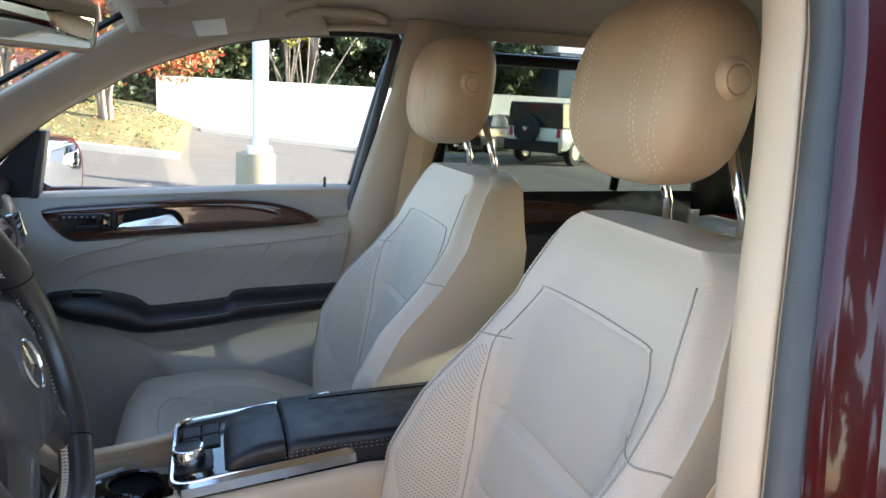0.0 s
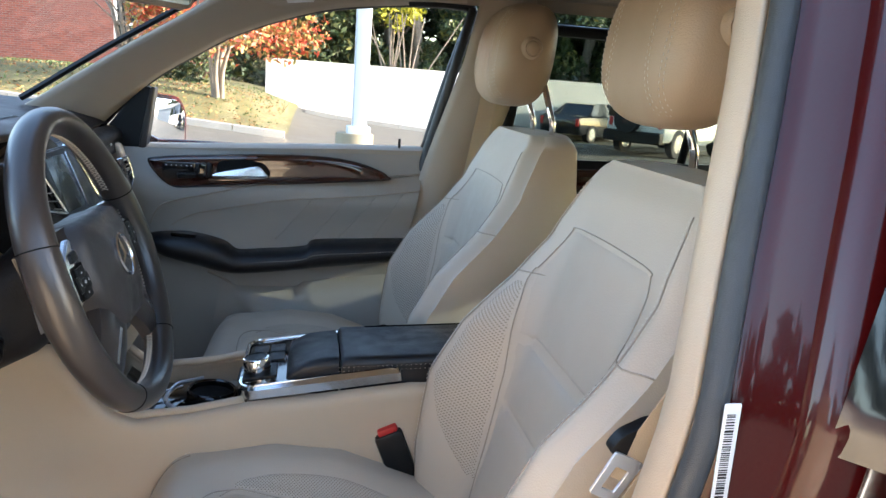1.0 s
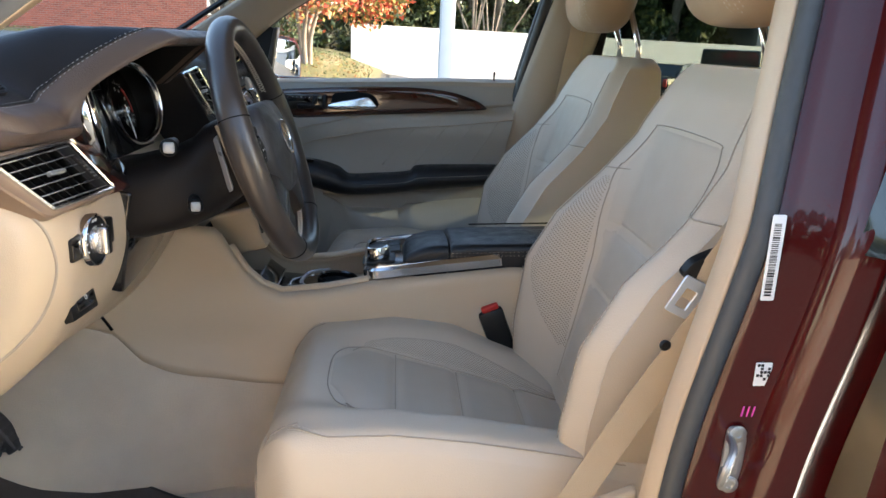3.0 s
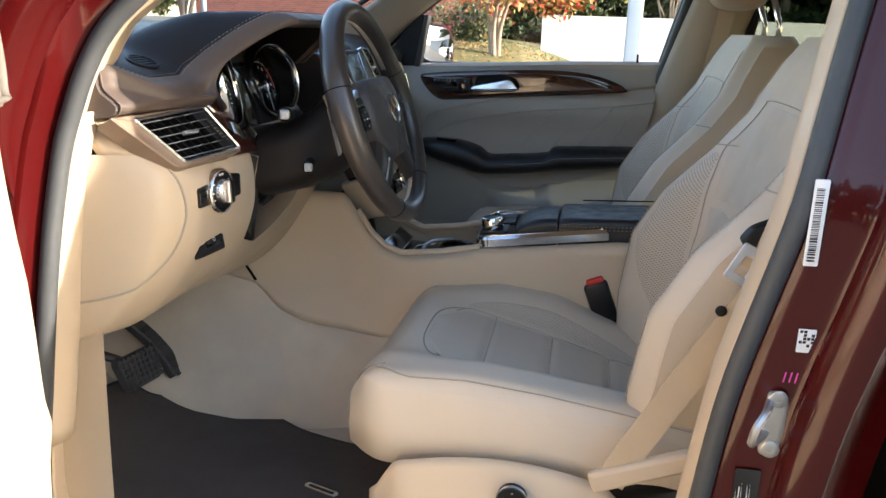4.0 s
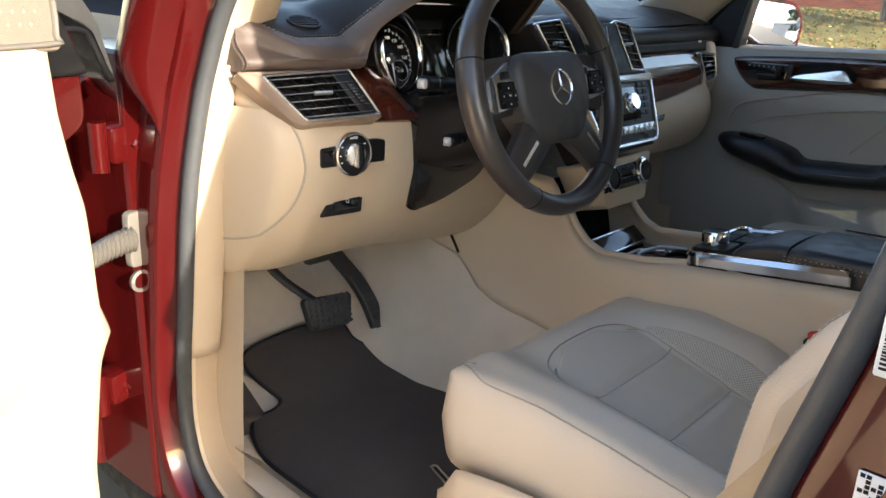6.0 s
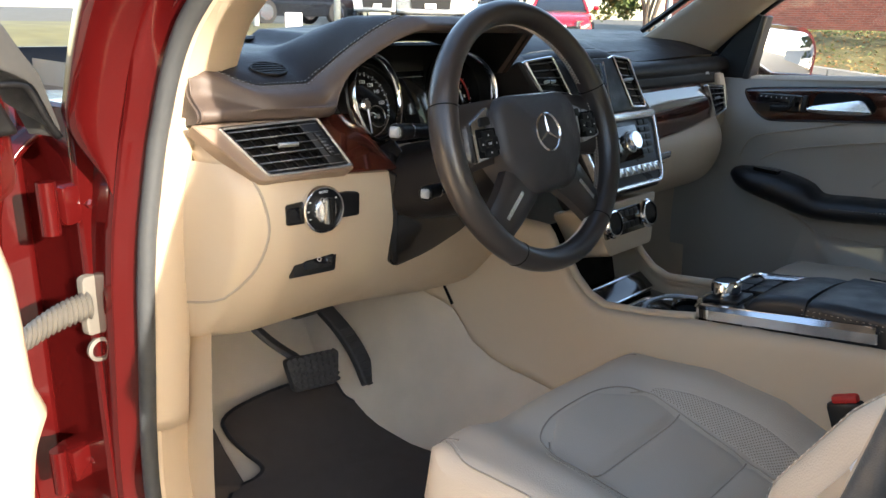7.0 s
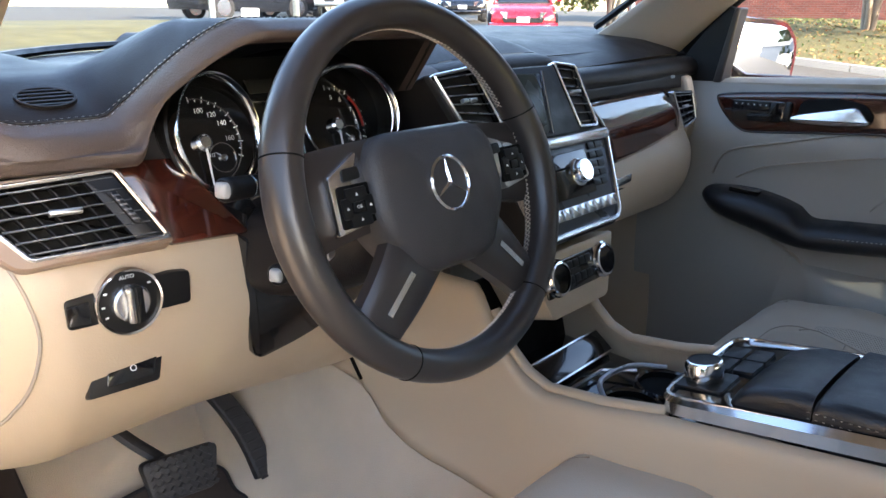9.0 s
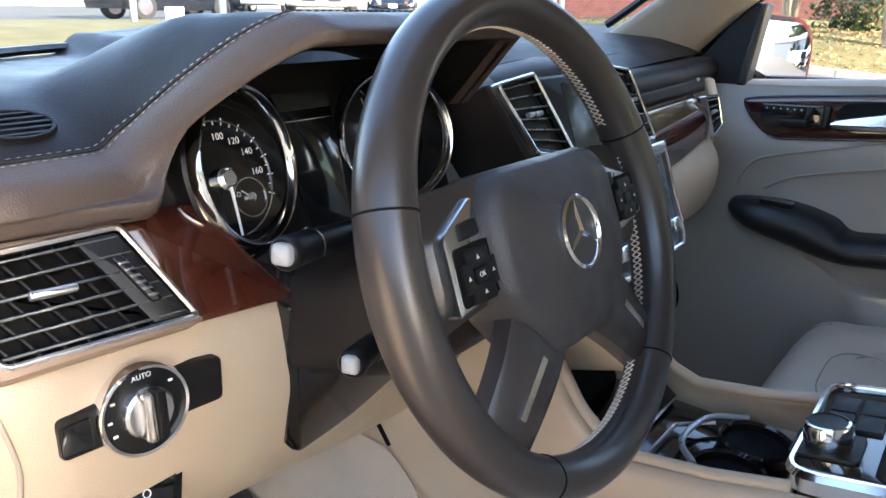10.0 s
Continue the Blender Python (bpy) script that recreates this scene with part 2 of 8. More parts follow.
def glass(name, tint=(1, 1, 1), alpha=0.12, rough=0.0):
    """Thin pane: mostly clear, with a sharp reflection."""
    m = bpy.data.materials.new(name)
    m.use_nodes = True
    nt = m.node_tree
    nt.nodes.clear()
    out = nt.nodes.new("ShaderNodeOutputMaterial")
    t = nt.nodes.new("ShaderNodeBsdfTransparent")
    t.inputs[0].default_value = (*tint, 1)
    g = nt.nodes.new("ShaderNodeBsdfGlossy")
    g.inputs["Roughness"].default_value = rough
    lw = nt.nodes.new("ShaderNodeLayerWeight")
    lw.inputs[0].default_value = 0.5
    pw_ = nt.nodes.new("ShaderNodeMath")
    pw_.operation, pw_.inputs[1].default_value = "POWER", 5.0
    nt.links.new(lw.outputs["Facing"], pw_.inputs[0])
    fr = nt.nodes.new("ShaderNodeMath")
    fr.operation, fr.inputs[1].default_value, fr.inputs[2].default_value = "MULTIPLY_ADD", 0.6, 0.035
    nt.links.new(pw_.outputs[0], fr.inputs[0])
    mix = nt.nodes.new("ShaderNodeMixShader")
    nt.links.new(fr.outputs[0], mix.inputs[0])
    nt.links.new(t.outputs[0], mix.inputs[1])
    nt.links.new(g.outputs[0], mix.inputs[2])
    nt.links.new(mix.outputs[0], out.inputs[0])
    return m


LEATHER = material("leather_almond", (0.515, 0.44, 0.352), 0.44, var=0.07, scale=5, fine=0.22, fine_scale=520, bump_big=0.05, rvar=0.06)
LEATHER_IN = material("leather_almond_insert", (0.475, 0.408, 0.328), 0.48, var=0.07, scale=6, fine=0.22, fine_scale=520, bump_big=0.06)
LEATHER_P = perforate(material("leather_perforated", (0.50, 0.43, 0.348), 0.5, var=0.06, scale=6))
HIDE = material("headrest_leather", (0.40, 0.30, 0.205), 0.42, var=0.07, scale=5, fine=0.25, fine_scale=480, rvar=0.06)
PLASTIC = material("almond_plastic", (0.49, 0.392, 0.285), 0.46, var=0.04, scale=4, fine=0.18, fine_scale=700)
TRIM = material("almond_trim", (0.42, 0.355, 0.28), 0.6, var=0.04, scale=4, fine=0.15, fine_scale=700)
DOORSKIN = material("door_leatherette", (0.35, 0.318, 0.275), 0.5, var=0.05, scale=5, fine=0.2, fine_scale=600)
HEADLINER = material("headliner_cloth", (0.36, 0.30, 0.235), 0.95, var=0.06, scale=30, fine=0.3, fine_scale=900, sheen=0.2)
ESPRESSO = material("espresso_leather", (0.0155, 0.0135, 0.0135), 0.44, var=0.08, scale=6, fine=0.2, fine_scale=620, rvar=0.04, spec=0.16)
ESPRESSO2 = material("espresso_lower_leather", (0.080, 0.057, 0.046), 0.5, var=0.08, scale=6, fine=0.35, fine_scale=620)
WHEELHIDE = material("wheel_leather", (0.036, 0.030, 0.028), 0.31, var=0.05, scale=10, fine=0.06, fine_scale=900, rvar=0.015, spec=0.65)
HUBSKIN = material("airbag_skin", (0.048, 0.043, 0.043), 0.42, var=0.08, scale=10, fine=0.35, fine_scale=800)
BLACKHIDE = material("black_leather", (0.009, 0.009, 0.011), 0.42, var=0.12, scale=8, fine=0.3, fine_scale=620, spec=0.5)
BLACK = material("black_plastic", (0.006, 0.006, 0.0065), 0.42, var=0.15, scale=10, fine=0.1, fine_scale=900, spec=0.35)
DARK = material("dark_void", (0.005, 0.005, 0.005), 0.8, var=0.1, spec=0.15)
PIANO = material("gloss_black", (0.008, 0.008, 0.009), 0.1, var=0.1, coat=0.6, rvar=0.04)
CHROME = material("chrome", (0.82, 0.82, 0.83), 0.12, 1.0, var=0.03, rvar=0.05)
SATIN = material("satin_aluminium", (0.80, 0.81, 0.83), 0.24, 1.0, var=0.02, rvar=0.03)
SILVER = material("silver_paint", (0.42, 0.43, 0.45), 0.33, 0.6, var=0.05)
WOOD = burl("burl_walnut")
THREAD = material("stitching_thread", (0.62, 0.57, 0.50), 0.8, var=0.05)
SEAM = material("seam_cord", (0.35, 0.30, 0.243), 0.8, var=0.1)
CARPET = material("almond_carpet", (0.62, 0.525, 0.415), 0.97, var=0.16, scale=14, fine=0.9, fine_scale=900, sheen=0.3)
MAT = material("brown_floor_mat", (0.052, 0.040, 0.034), 0.97, var=0.25, scale=9, fine=0.9, fine_scale=800, sheen=0.05)
RED = material("garnet_metallic_paint", (0.050, 0.003, 0.003), 0.20, 0.0, var=0.06, scale=300, coat=0.55, rvar=0.02, spec=0.2)
RUBBER = material("weatherstrip_rubber", (0.05, 0.053, 0.056), 0.55, var=0.12, scale=20, fine=0.2, fine_scale=900)
STEEL = material("zinc_steel", (0.55, 0.54, 0.52), 0.42, 0.9, var=0.15, scale=40)
WHITE = material("white_print", (0.8, 0.8, 0.8), 0.6, var=0.03)
BELT = material("almond_webbing", (0.46, 0.36, 0.245), 0.75, var=0.05, scale=30, fine=0.4, fine_scale=900)
REDPLASTIC = material("red_button_plastic", (0.50, 0.02, 0.015), 0.4, var=0.05)
GLASS = glass("clear_glass")
REARGLASS = glass("rear_window_glass", (0.42, 0.45, 0.42))
PRIVACY = glass("deep_privacy_glass", (0.22, 0.24, 0.22))
TINTED = glass("privacy_glass", (0.50, 0.53, 0.49))
MIRROR = material("mirror_silver", (0.92, 0.92, 0.92), 0.02, 1.0, var=0.0, rvar=0.0)
PINK = material("pink_marker", (0.75, 0.08, 0.35), 0.7, var=0.05)
# shadow tone mixed as a flat colour for grooves and punched holes
GROOVE_SHADE = material("groove_shade_tone", (0.22, 0.19, 0.155), 0.8, var=0.05)

# ---- the car's shell ----
OPENING = [(0.315, 1.047), (0.341, 0.897), (0.367, 0.74), (0.386, 0.62), (0.388, 0.51), (0.345, 0.43), (0.20, 0.395), (-0.10, 0.388), (-0.30, 0.388),
           (-0.41, 0.42), (-0.465, 0.52), (-0.482, 0.70), (-0.499, 0.85), (-0.538, 1.035), (-0.567, 1.20), (-0.592, 1.34), (-0.602, 1.44),
           (-0.585, 1.505), (-0.51, 1.535), (-0.36, 1.53), (-0.20, 1.475), (-0.05, 1.405), (0.10, 1.32), (0.205, 1.245), (0.247, 1.205), (0.275, 1.16), (0.296, 1.11)]
LOOP = cr(OPENING, 6, True)


def tumble(y, z):
    """How far the side leans in towards the roof."""
    k = sm(-0.35, 0.10, y)
    rear = float(np.interp(z, [1.07, 1.2, 1.36, 1.5], [0, 0.032, 0.07, 0.095]))
    front = float(np.interp(z, [0.88, 0.96, 1.04, 1.12, 1.2, 1.3, 1.5], [0, 0.004, 0.013, 0.021, 0.027, 0.034, 0.08]))
    return rear * (1 - k) + front * k


def loop_strip(stops, side=-1, loop=None):
    """Bands round a door opening: stops of (x, outward distance)."""
    loop = loop or LOOP
    rings = []
    for x, d in stops:
        rings.append([(x + tumble(y, z), y, z) for y, z in offset(loop, -d)])
    return loft(rings, cap=False)


body = thing("car_body", (0, 0, 0.3), "garnet red metallic car body shell with almond interior trim", "car")
mk("door_aperture_trim", loop_strip([(-0.70, 0.05), (-0.735, 0.022), (-0.765, 0.006), (-0.785, 0.0), (-0.794, 0.004)]), PLASTIC, body, label="almond plastic trim round the open doorway")
seal_path = [(-0.802 + tumble(y, z), y, z) for y, z in offset(LOOP, -0.006)]
mk("weatherstrip", tube(seal_path, 0.012, 12, True, up=(1, 0, 0)), RUBBER, body, 180, label="soft dark grey rubber door seal")
def frame_strip(stops):
    """Painted bands round the doorway: broad on the centre pillar, a narrow flange by the hinges."""
    rings = []
    for x, d, xf, df in stops:
        ring = []
        for (y, z), (y2, z2) in zip(offset(LOOP, -d), offset(LOOP, -df)):
            k = sm(0.05, 0.22, y) * (1 - sm(1.15, 1.38, z))
            ring.append(((x + (xf - x) * k) + tumble(y, z), y + (y2 - y) * k, z + (z2 - z) * k))
        rings.append(ring)
    return loft(rings, cap=False)


mk("door_frame", frame_strip([(-0.796, 0.010, -0.798, 0.012), (-0.808, 0.020, -0.806, 0.019), (-0.812, 0.034, -0.812, 0.023), (-0.812, 0.060, -0.820, 0.026), (-0.818, 0.072, -0.830, 0.028), (-0.838, 0.080, -0.836, 0.030), (-0.848, 0.092, -0.840, 0.036), (-0.852, 0.115, -0.840, 0.055), (-0.840, 0.135, -0.839, 0.085), (-0.838, 0.16, -0.838, 0.12)]), RED, body, label="glossy dark red door frame")
# outer skin of the windscreen pillar, running down into the fender
SKIN = [q for q in range(len(LOOP)) if LOOP[q][0] > -0.30 and LOOP[q][1] > 0.93]
SKIN = sorted(SKIN, key=lambda q: LOOP[q][1])
rings = []
for x, d in ((-0.838, 0.036), (-0.852, 0.040), (-0.872, 0.052), (-0.884, 0.072), (-0.884, 0.098), (-0.866, 0.122), (-0.83, 0.140), (-0.78, 0.150), (-0.74, 0.146)):
    ol, o0 = offset(LOOP, -d), offset(LOOP, -0.036)
    ring = []
    for q in SKIN:                                   # it narrows to nothing above the hinges
        w = sm(1.00, 1.09, LOOP[q][1])
        ring.append((-0.838 + (x + 0.838) * w + tumble(*LOOP[q]), o0[q][0] + (ol[q][0] - o0[q][0]) * w, o0[q][1] + (ol[q][1] - o0[q][1]) * w))
    rings.append(ring)
mk("a_pillar_skin", loft(rings, closed=False), RED, body, 60, label="garnet red outer windscreen pillar")

# almond filler between the seal and the dash end
def filler(u, v):
    z = 0.64 + 0.47 * v
    y = float(np.interp(z, [0.64, 0.74, 0.897, 1.047, 1.11], [0.383, 0.366, 0.341, 0.315, 0.296]))
    return -0.794 + tumble(y, z) * (1 - u) + 0.070 * u, y + 0.002 - 0.010 * math.sin(math.pi * min(1, 1.2 * u)) + 0.030 * sm(0.75, 1.0, u), z


mk("doorway_filler", grid(filler, 12, 20), PLASTIC, body, 60, solid=0.004, label="almond plastic strip beside the door seal")

# right-hand side opening, with its door shut
PLOOP = [(y, z) for y, z in cr([(0.30, 1.09), (0.335, 0.85), (0.335, 0.62), (0.30, 0.48), (0.10, 0.40), (-0.30, 0.40), (-0.45, 0.48), (-0.482, 0.70), (-0.525, 0.95), (-0.553, 1.14),
                                      (-0.60, 1.34), (-0.645, 1.50), (-0.60, 1.545), (-0.47, 1.535), (-0.29, 1.51), (-0.13, 1.452), (0.02, 1.372), (0.16, 1.272)], 5, True)]

# headliner, floor and rear walls close the cabin
def roof_fn(u, v):
    x = -0.70 + 1.40 * u
    y = -0.02 - 2.42 * v
    e = abs(2 * u - 1)
    z = 1.625 - 0.055 * e ** 4 - 0.10 * (1 - sm(0.0, 0.16, v)) - 0.05 * sm(0.6, 1.0, v)
    return x, y, z


mk("headliner", grid(roof_fn, 24, 24), HEADLINER, None, solid=0.02)
tagged(bpy.data.objects["headliner"], "almond woven cloth headliner under the car roof", "ceiling", kind="structure")


def roof_skin(u, v):
    x = -0.765 + 1.53 * u
    y = 0.02 - 2.57 * v
    e = abs(2 * u - 1)
    return x, y, 1.70 - 0.11 * e ** 3 - 0.12 * (1 - sm(0, 0.18, v)) - 0.06 * sm(0.6, 1, v)


mk("roof_skin", grid(roof_skin, 24, 24), RED, body, solid=0.012, label="garnet red roof panel")

# windscreen pillars
def pillar(name, path, w, d, mat, parent, label):
    rings = []
    for x, y, z, k in path:
        rings.append([(x + a * w * k, y + b * d * k, z) for a, b in ((-1, -.6), (-.6, -1), (.6, -1), (1, -.6), (1, .6), (.6, 1), (-.6, 1), (-1, .6))])
    return mk(name, loft(rings), mat, parent, 50, subsurf=1, label=label)


mk("a_pillar_cover", loft([[(x + 0.5 * tumble(y, z) * sm(1.3, 1.45, z), y + a, z + b) for x, a, b in ((-0.772, 0.0, 0.0), (-0.74, 0.004, -0.003), (-0.70, 0.012, -0.002), (-0.668, 0.024, 0.006), (-0.672, 0.08, 0.055), (-0.76, 0.08, 0.055))] for y, z in
     cr([(0.320, 1.09), (0.308, 1.12), (0.257, 1.205), (0.21, 1.245), (0.10, 1.32), (-0.05, 1.405), (-0.20, 1.475)], 4)]), PLASTIC, body, 60, label="almond windscreen pillar trim")

# lower side panel in front of the doorway and kick panel
mk("kick_panel", grid(lambda u, v: (-0.735 + 0.03 * sm(0, 1, v), 0.335 + 0.75 * u, 0.40 + 0.75 * v), 10, 10), PLASTIC, body, label="almond footwell side panel")

# passenger side A pillar: broad almond trim from the dash up to the header
def pa_pillar(u, v):
    y0, z0 = cr_at(PA_IN, u)
    y1, z1 = cr_at(PA_OUT, u)
    y = y0 + (y1 - y0) * v
    z = z0 + (z1 - z0) * v
    return 0.60 + 0.10 * (1 - v) - 0.012 * math.sin(math.pi * v), y, z


def cr_at(pts, u):
    k = u * (len(pts) - 1)
    i = min(int(k), len(pts) - 2)
    a, b = np.array(pts[i]), np.array(pts[i + 1])
    return a + (b - a) * (k - i)


PA_IN = cr([(0.40, 1.07), (0.316, 1.146), (0.237, 1.224), (0.156, 1.295), (0.064, 1.355), (-0.031, 1.41), (-0.163, 1.461), (-0.289, 1.494), (-0.457, 1.516)], 5)
PA_OUT = cr([(0.60, 1.10), (0.432, 1.204), (0.324, 1.277), (0.222, 1.345), (0.10, 1.422), (-0.037, 1.509), (-0.22, 1.60), (-0.40, 1.60)], 5)
mk("a_pillar_cover", grid(pa_pillar, 30, 8), TRIM, body, 60, solid=0.012, label="almond windscreen pillar trim")
mk("airbag_badge", slab(Plane((0.648, 0.085, 1.405), (0, -0.81, 0.58), (-0.55, 0.4, 0.55)), rpoly([(-0.028, -0.009), (0.028, -0.009), (0.028, 0.009), (-0.028, 0.009)], 0.006), 0.0, 0.0012, 0.0008), TRIM, body, label="embossed plain tag")
# passenger B pillar
def pb(u, v):
    z = 0.62 + 0.95 * u
    y = float(np.interp(z, [0.62, 0.694, 0.895, 1.075, 1.207, 1.381, 1.521, 1.56], [-0.442, -0.45, -0.48, -0.515, -0.556, -0.613, -0.642, -0.65]))
    return 0.690 - 0.012 * math.sin(math.pi * min(1, v * 1.6)) + 0.04 * sm(0.7, 1.0, v), y - 0.17 * v, z


mk("b_pillar_cover", grid(pb, 20, 8), TRIM, body, 60, solid=0.012, label="almond centre pillar trim")
mk("belt_webbing", loft([[(0.672 - 0.004 * i, -0.705 - 0.022 + 0.028 * i, 1.46 - 0.19 * i), (0.672 - 0.004 * i, -0.705 + 0.022 + 0.028 * i, 1.46 - 0.19 * i), (0.669 - 0.004 * i, -0.705 + 0.022 + 0.028 * i, 1.46 - 0.19 * i), (0.669 - 0.004 * i, -0.705 - 0.022 + 0.028 * i, 1.46 - 0.19 * i)] for i in range(5)]), BELT, body, label="almond seat belt webbing on the pillar")
mk("b_pillar_gasket", tube([(0.70, y + 0.004, z) for y, z in [(-0.462, 0.73), (-0.49, 0.87), (-0.527, 1.10), (-0.535, 1.14), (-0.58, 1.31), (-0.632, 1.51)]], 0.013, 8), RUBBER, body, 180)
mk("roof_rail_gasket", tube([(0.69, y, z) for y, z in cr([(0.322, 1.152), (0.241, 1.231), (0.160, 1.302), (0.067, 1.362), (-0.029, 1.417), (-0.162, 1.468), (-0.289, 1.501), (-0.457, 1.523), (-0.606, 1.531)], 5)], 0.008, 8), TRIM, body, 180)

# driver's B pillar trim inside
DBP = cr([(-0.788, 0.002), (-0.772, -0.004), (-0.754, -0.002), (-0.738, 0.014), (-0.705, 0.07), (-0.68, 0.17)], 4)
def dbp(u, v):
    z = 0.46 + 1.06 * u
    y = float(np.interp(z, [0.46, 0.52, 0.70, 0.85, 1.035, 1.20, 1.34, 1.44, 1.52], [-0.43, -0.465, -0.482, -0.499, -0.538, -0.567, -0.592, -0.602, -0.60]))
    x, d = cr_at(DBP, v)
    return x + tumble(y, z), y - d, z


mk("b_pillar_cover", grid(dbp, 24, 20), PLASTIC, body, 60, solid=0.006, label="almond centre pillar trim")

# outer skin ahead of and behind the doorway
FENDER = cr([(-0.93, 0.42), (-0.938, 0.70), (-0.934, 0.90), (-0.918, 1.00), (-0.875, 1.065), (-0.80, 1.095), (-0.60, 1.125)], 5)


def fender(u, v):
    """Up the wheel arch side, over the shoulder and in to the bonnet."""
    y = 0.52 + 1.45 * u
    x, z = cr_at(FENDER, v)
    return x + 0.03 * u, y, z - 0.06 * u * u * sm(0.9, 1.1, z)


mk("front_fender", grid(fender, 16, 30), RED, body, solid=0.01, label="garnet red front fender")
mk("hinge_post", loft([[(-0.93, 0.625, z), (-0.858, 0.605, z), (-0.846, 0.44, z), (-0.80, 0.40, z), (-0.74, 0.42, z), (-0.74, 0.65, z), (-0.93, 0.65, z)] for z in (0.36, 0.7, 1.12)]), RED, body, 30, bevel=0.006)
def bonnet(u, v):
    x = -0.86 + 1.72 * u
    y = 0.98 + 1.1 * v
    return x, y, 1.16 - 0.10 * abs(2 * u - 1) ** 4 - 0.10 * v * v


mk("bonnet", grid(bonnet, 20, 10), RED, body, solid=0.01, label="garnet red bonnet")
def rear_door(u, v):
    z = 0.42 + 0.66 * v
    y = -0.66 - 1.0 * u
    return -0.945 + 0.04 * sm(0.75, 1.0, v), y, z


# body between the front doorway and the shut rear door
mk("rear_quarter", grid(rear_door, 12, 12), RED, body, solid=0.012, label="garnet red rear door skin")
mk("rear_door_edge", loft([[(-0.90, -0.655 - k, z), (-0.945 + 0.04 * sm(0.9, 1.1, z), -0.662 - k, z), (-0.945 + 0.04 * sm(0.9, 1.1, z), -0.70 - k, z), (-0.89, -0.70 - k, z)] for z, k in ((0.40, -0.03), (0.7, -0.015), (1.06, 0.02))]), RED, body, 30, label="garnet red rear door edge")
PO = ((1.06, 0.03, -0.955), (1.3, 0.07, -0.895), (1.43, 0.09, -0.85), (1.53, 0.11, -0.80), (1.61, 0.13, -0.755))
mk("pillar_outer", loft([[(-0.84, -0.60 - k, z), (x, -0.69 - k, z), (x, -0.86 - k, z), (x + 0.03, -0.86 - k, z)] for z, k, x in PO]), PIANO, body, 30, label="gloss black pillar of the rear door")
mk("rear_side_glass", loft([[(x, -0.86 - k, z), (x, -2.26 + 0.5 * k, z), (x + 0.006, -2.26 + 0.5 * k, z), (x + 0.006, -0.86 - k, z)] for z, k, x in PO]), PRIVACY, body, 30, label="privacy glass of the rear side")
mk("tailgate_glass", loft([[(-0.78 + 0.1 * i, -2.30 + 0.10 * i, 1.13 + 0.42 * i), (0.78 - 0.1 * i, -2.30 + 0.10 * i, 1.13 + 0.42 * i), (0.78 - 0.1 * i, -2.306 + 0.10 * i, 1.13 + 0.42 * i), (-0.78 + 0.1 * i, -2.306 + 0.10 * i, 1.13 + 0.42 * i)] for i in (0, 1)]), REARGLASS, body, 30, label="tailgate glass")
# unseen panel, added to keep high sun rays off the passenger seat
mk("rear_sun_blocker", loft([[(-0.74, -2.30 + 0.4 * d, 1.44 + d), (0.74, -2.30 + 0.4 * d, 1.44 + d), (0.74, -2.24 + 0.4 * d, 1.44 + d), (-0.74, -2.24 + 0.4 * d, 1.44 + d)] for d in (0, 0.10, 0.20)]), BLACKHIDE, body, 30, label="added unseen dark panel blocking sun above the tailgate glass")
mk("rear_corner_post", tube([(-0.86, -2.28, 1.05), (-0.80, -2.18, 1.60)], 0.04, 8), BLACK, body, 180)
mk("roof_rail_cover", loft([[(0.715, y, 1.522), (0.70, y, 1.545), (0.675, y, 1.575), (0.66, y, 1.60), (0.72, y, 1.60)] for y in [-0.36 - 0.16 * i for i in range(11)]]), HEADLINER, body, 60, label="cloth covered roof rail")
# right-hand and rear shell
mk("c_pillar_cover", grid(lambda u, v: (0.72 - 0.06 * v, -1.52 - 0.75 * u, 1.08 + 0.50 * v), 6, 6), BLACKHIDE, body, solid=0.02, label="dark rear pillar cover")
mk("side_wall", grid(lambda u, v: (0.80 + 0.06 * math.sin(math.pi * v), -0.66 - 1.5 * u, 0.40 + 0.72 * v), 10, 8), RED, body, solid=0.012)
mk("tailgate", grid(lambda u, v: (-0.80 + 1.6 * u, -2.30, 0.4 + 0.75 * v), 8, 6), RED, body, solid=0.02)
mk("rear_load_wall", grid(lambda u, v: (-0.74 + 1.48 * u, -1.62 - 0.16 * v, 0.45 + 0.62 * v), 8, 6), BLACKHIDE, body, solid=0.02)
mk("scuttle", grid(lambda u, v: (-0.80 + 1.6 * u, 0.985 + 0.02 * v, 1.17 - 0.8 * v), 8, 6), BLACK, body, solid=0.02)
mk("right_fender", grid(lambda u, v: (0.90 - 0.10 * sm(0.75, 1.0, v), 0.40 + 1.4 * u, 0.45 + 0.68 * v), 8, 8), RED, body, solid=0.012)
mk("underbody", rbox((0, -0.4, 0.34), (1.7, 3.6, 0.06), 0.01), BLACK, body)

mk("kick_panel", grid(lambda u, v: (0.70 - 0.03 * v, 0.30 + 0.66 * u, 0.40 + 0.72 * v), 10, 10), PLASTIC, body, solid=0.008, label="almond footwell side panel")

# windscreen
def ws(u, v):
    x = (-0.68 + 1.36 * u) * (1 - 0.06 * v)
    yc, ye = 0.985 - 0.925 * v, 0.50 - 0.55 * v
    y = yc + (ye - yc) * abs(2 * u - 1) ** 2.4
    return x, y, 1.185 + 0.345 * v - 0.006 * (2 * u - 1) ** 2


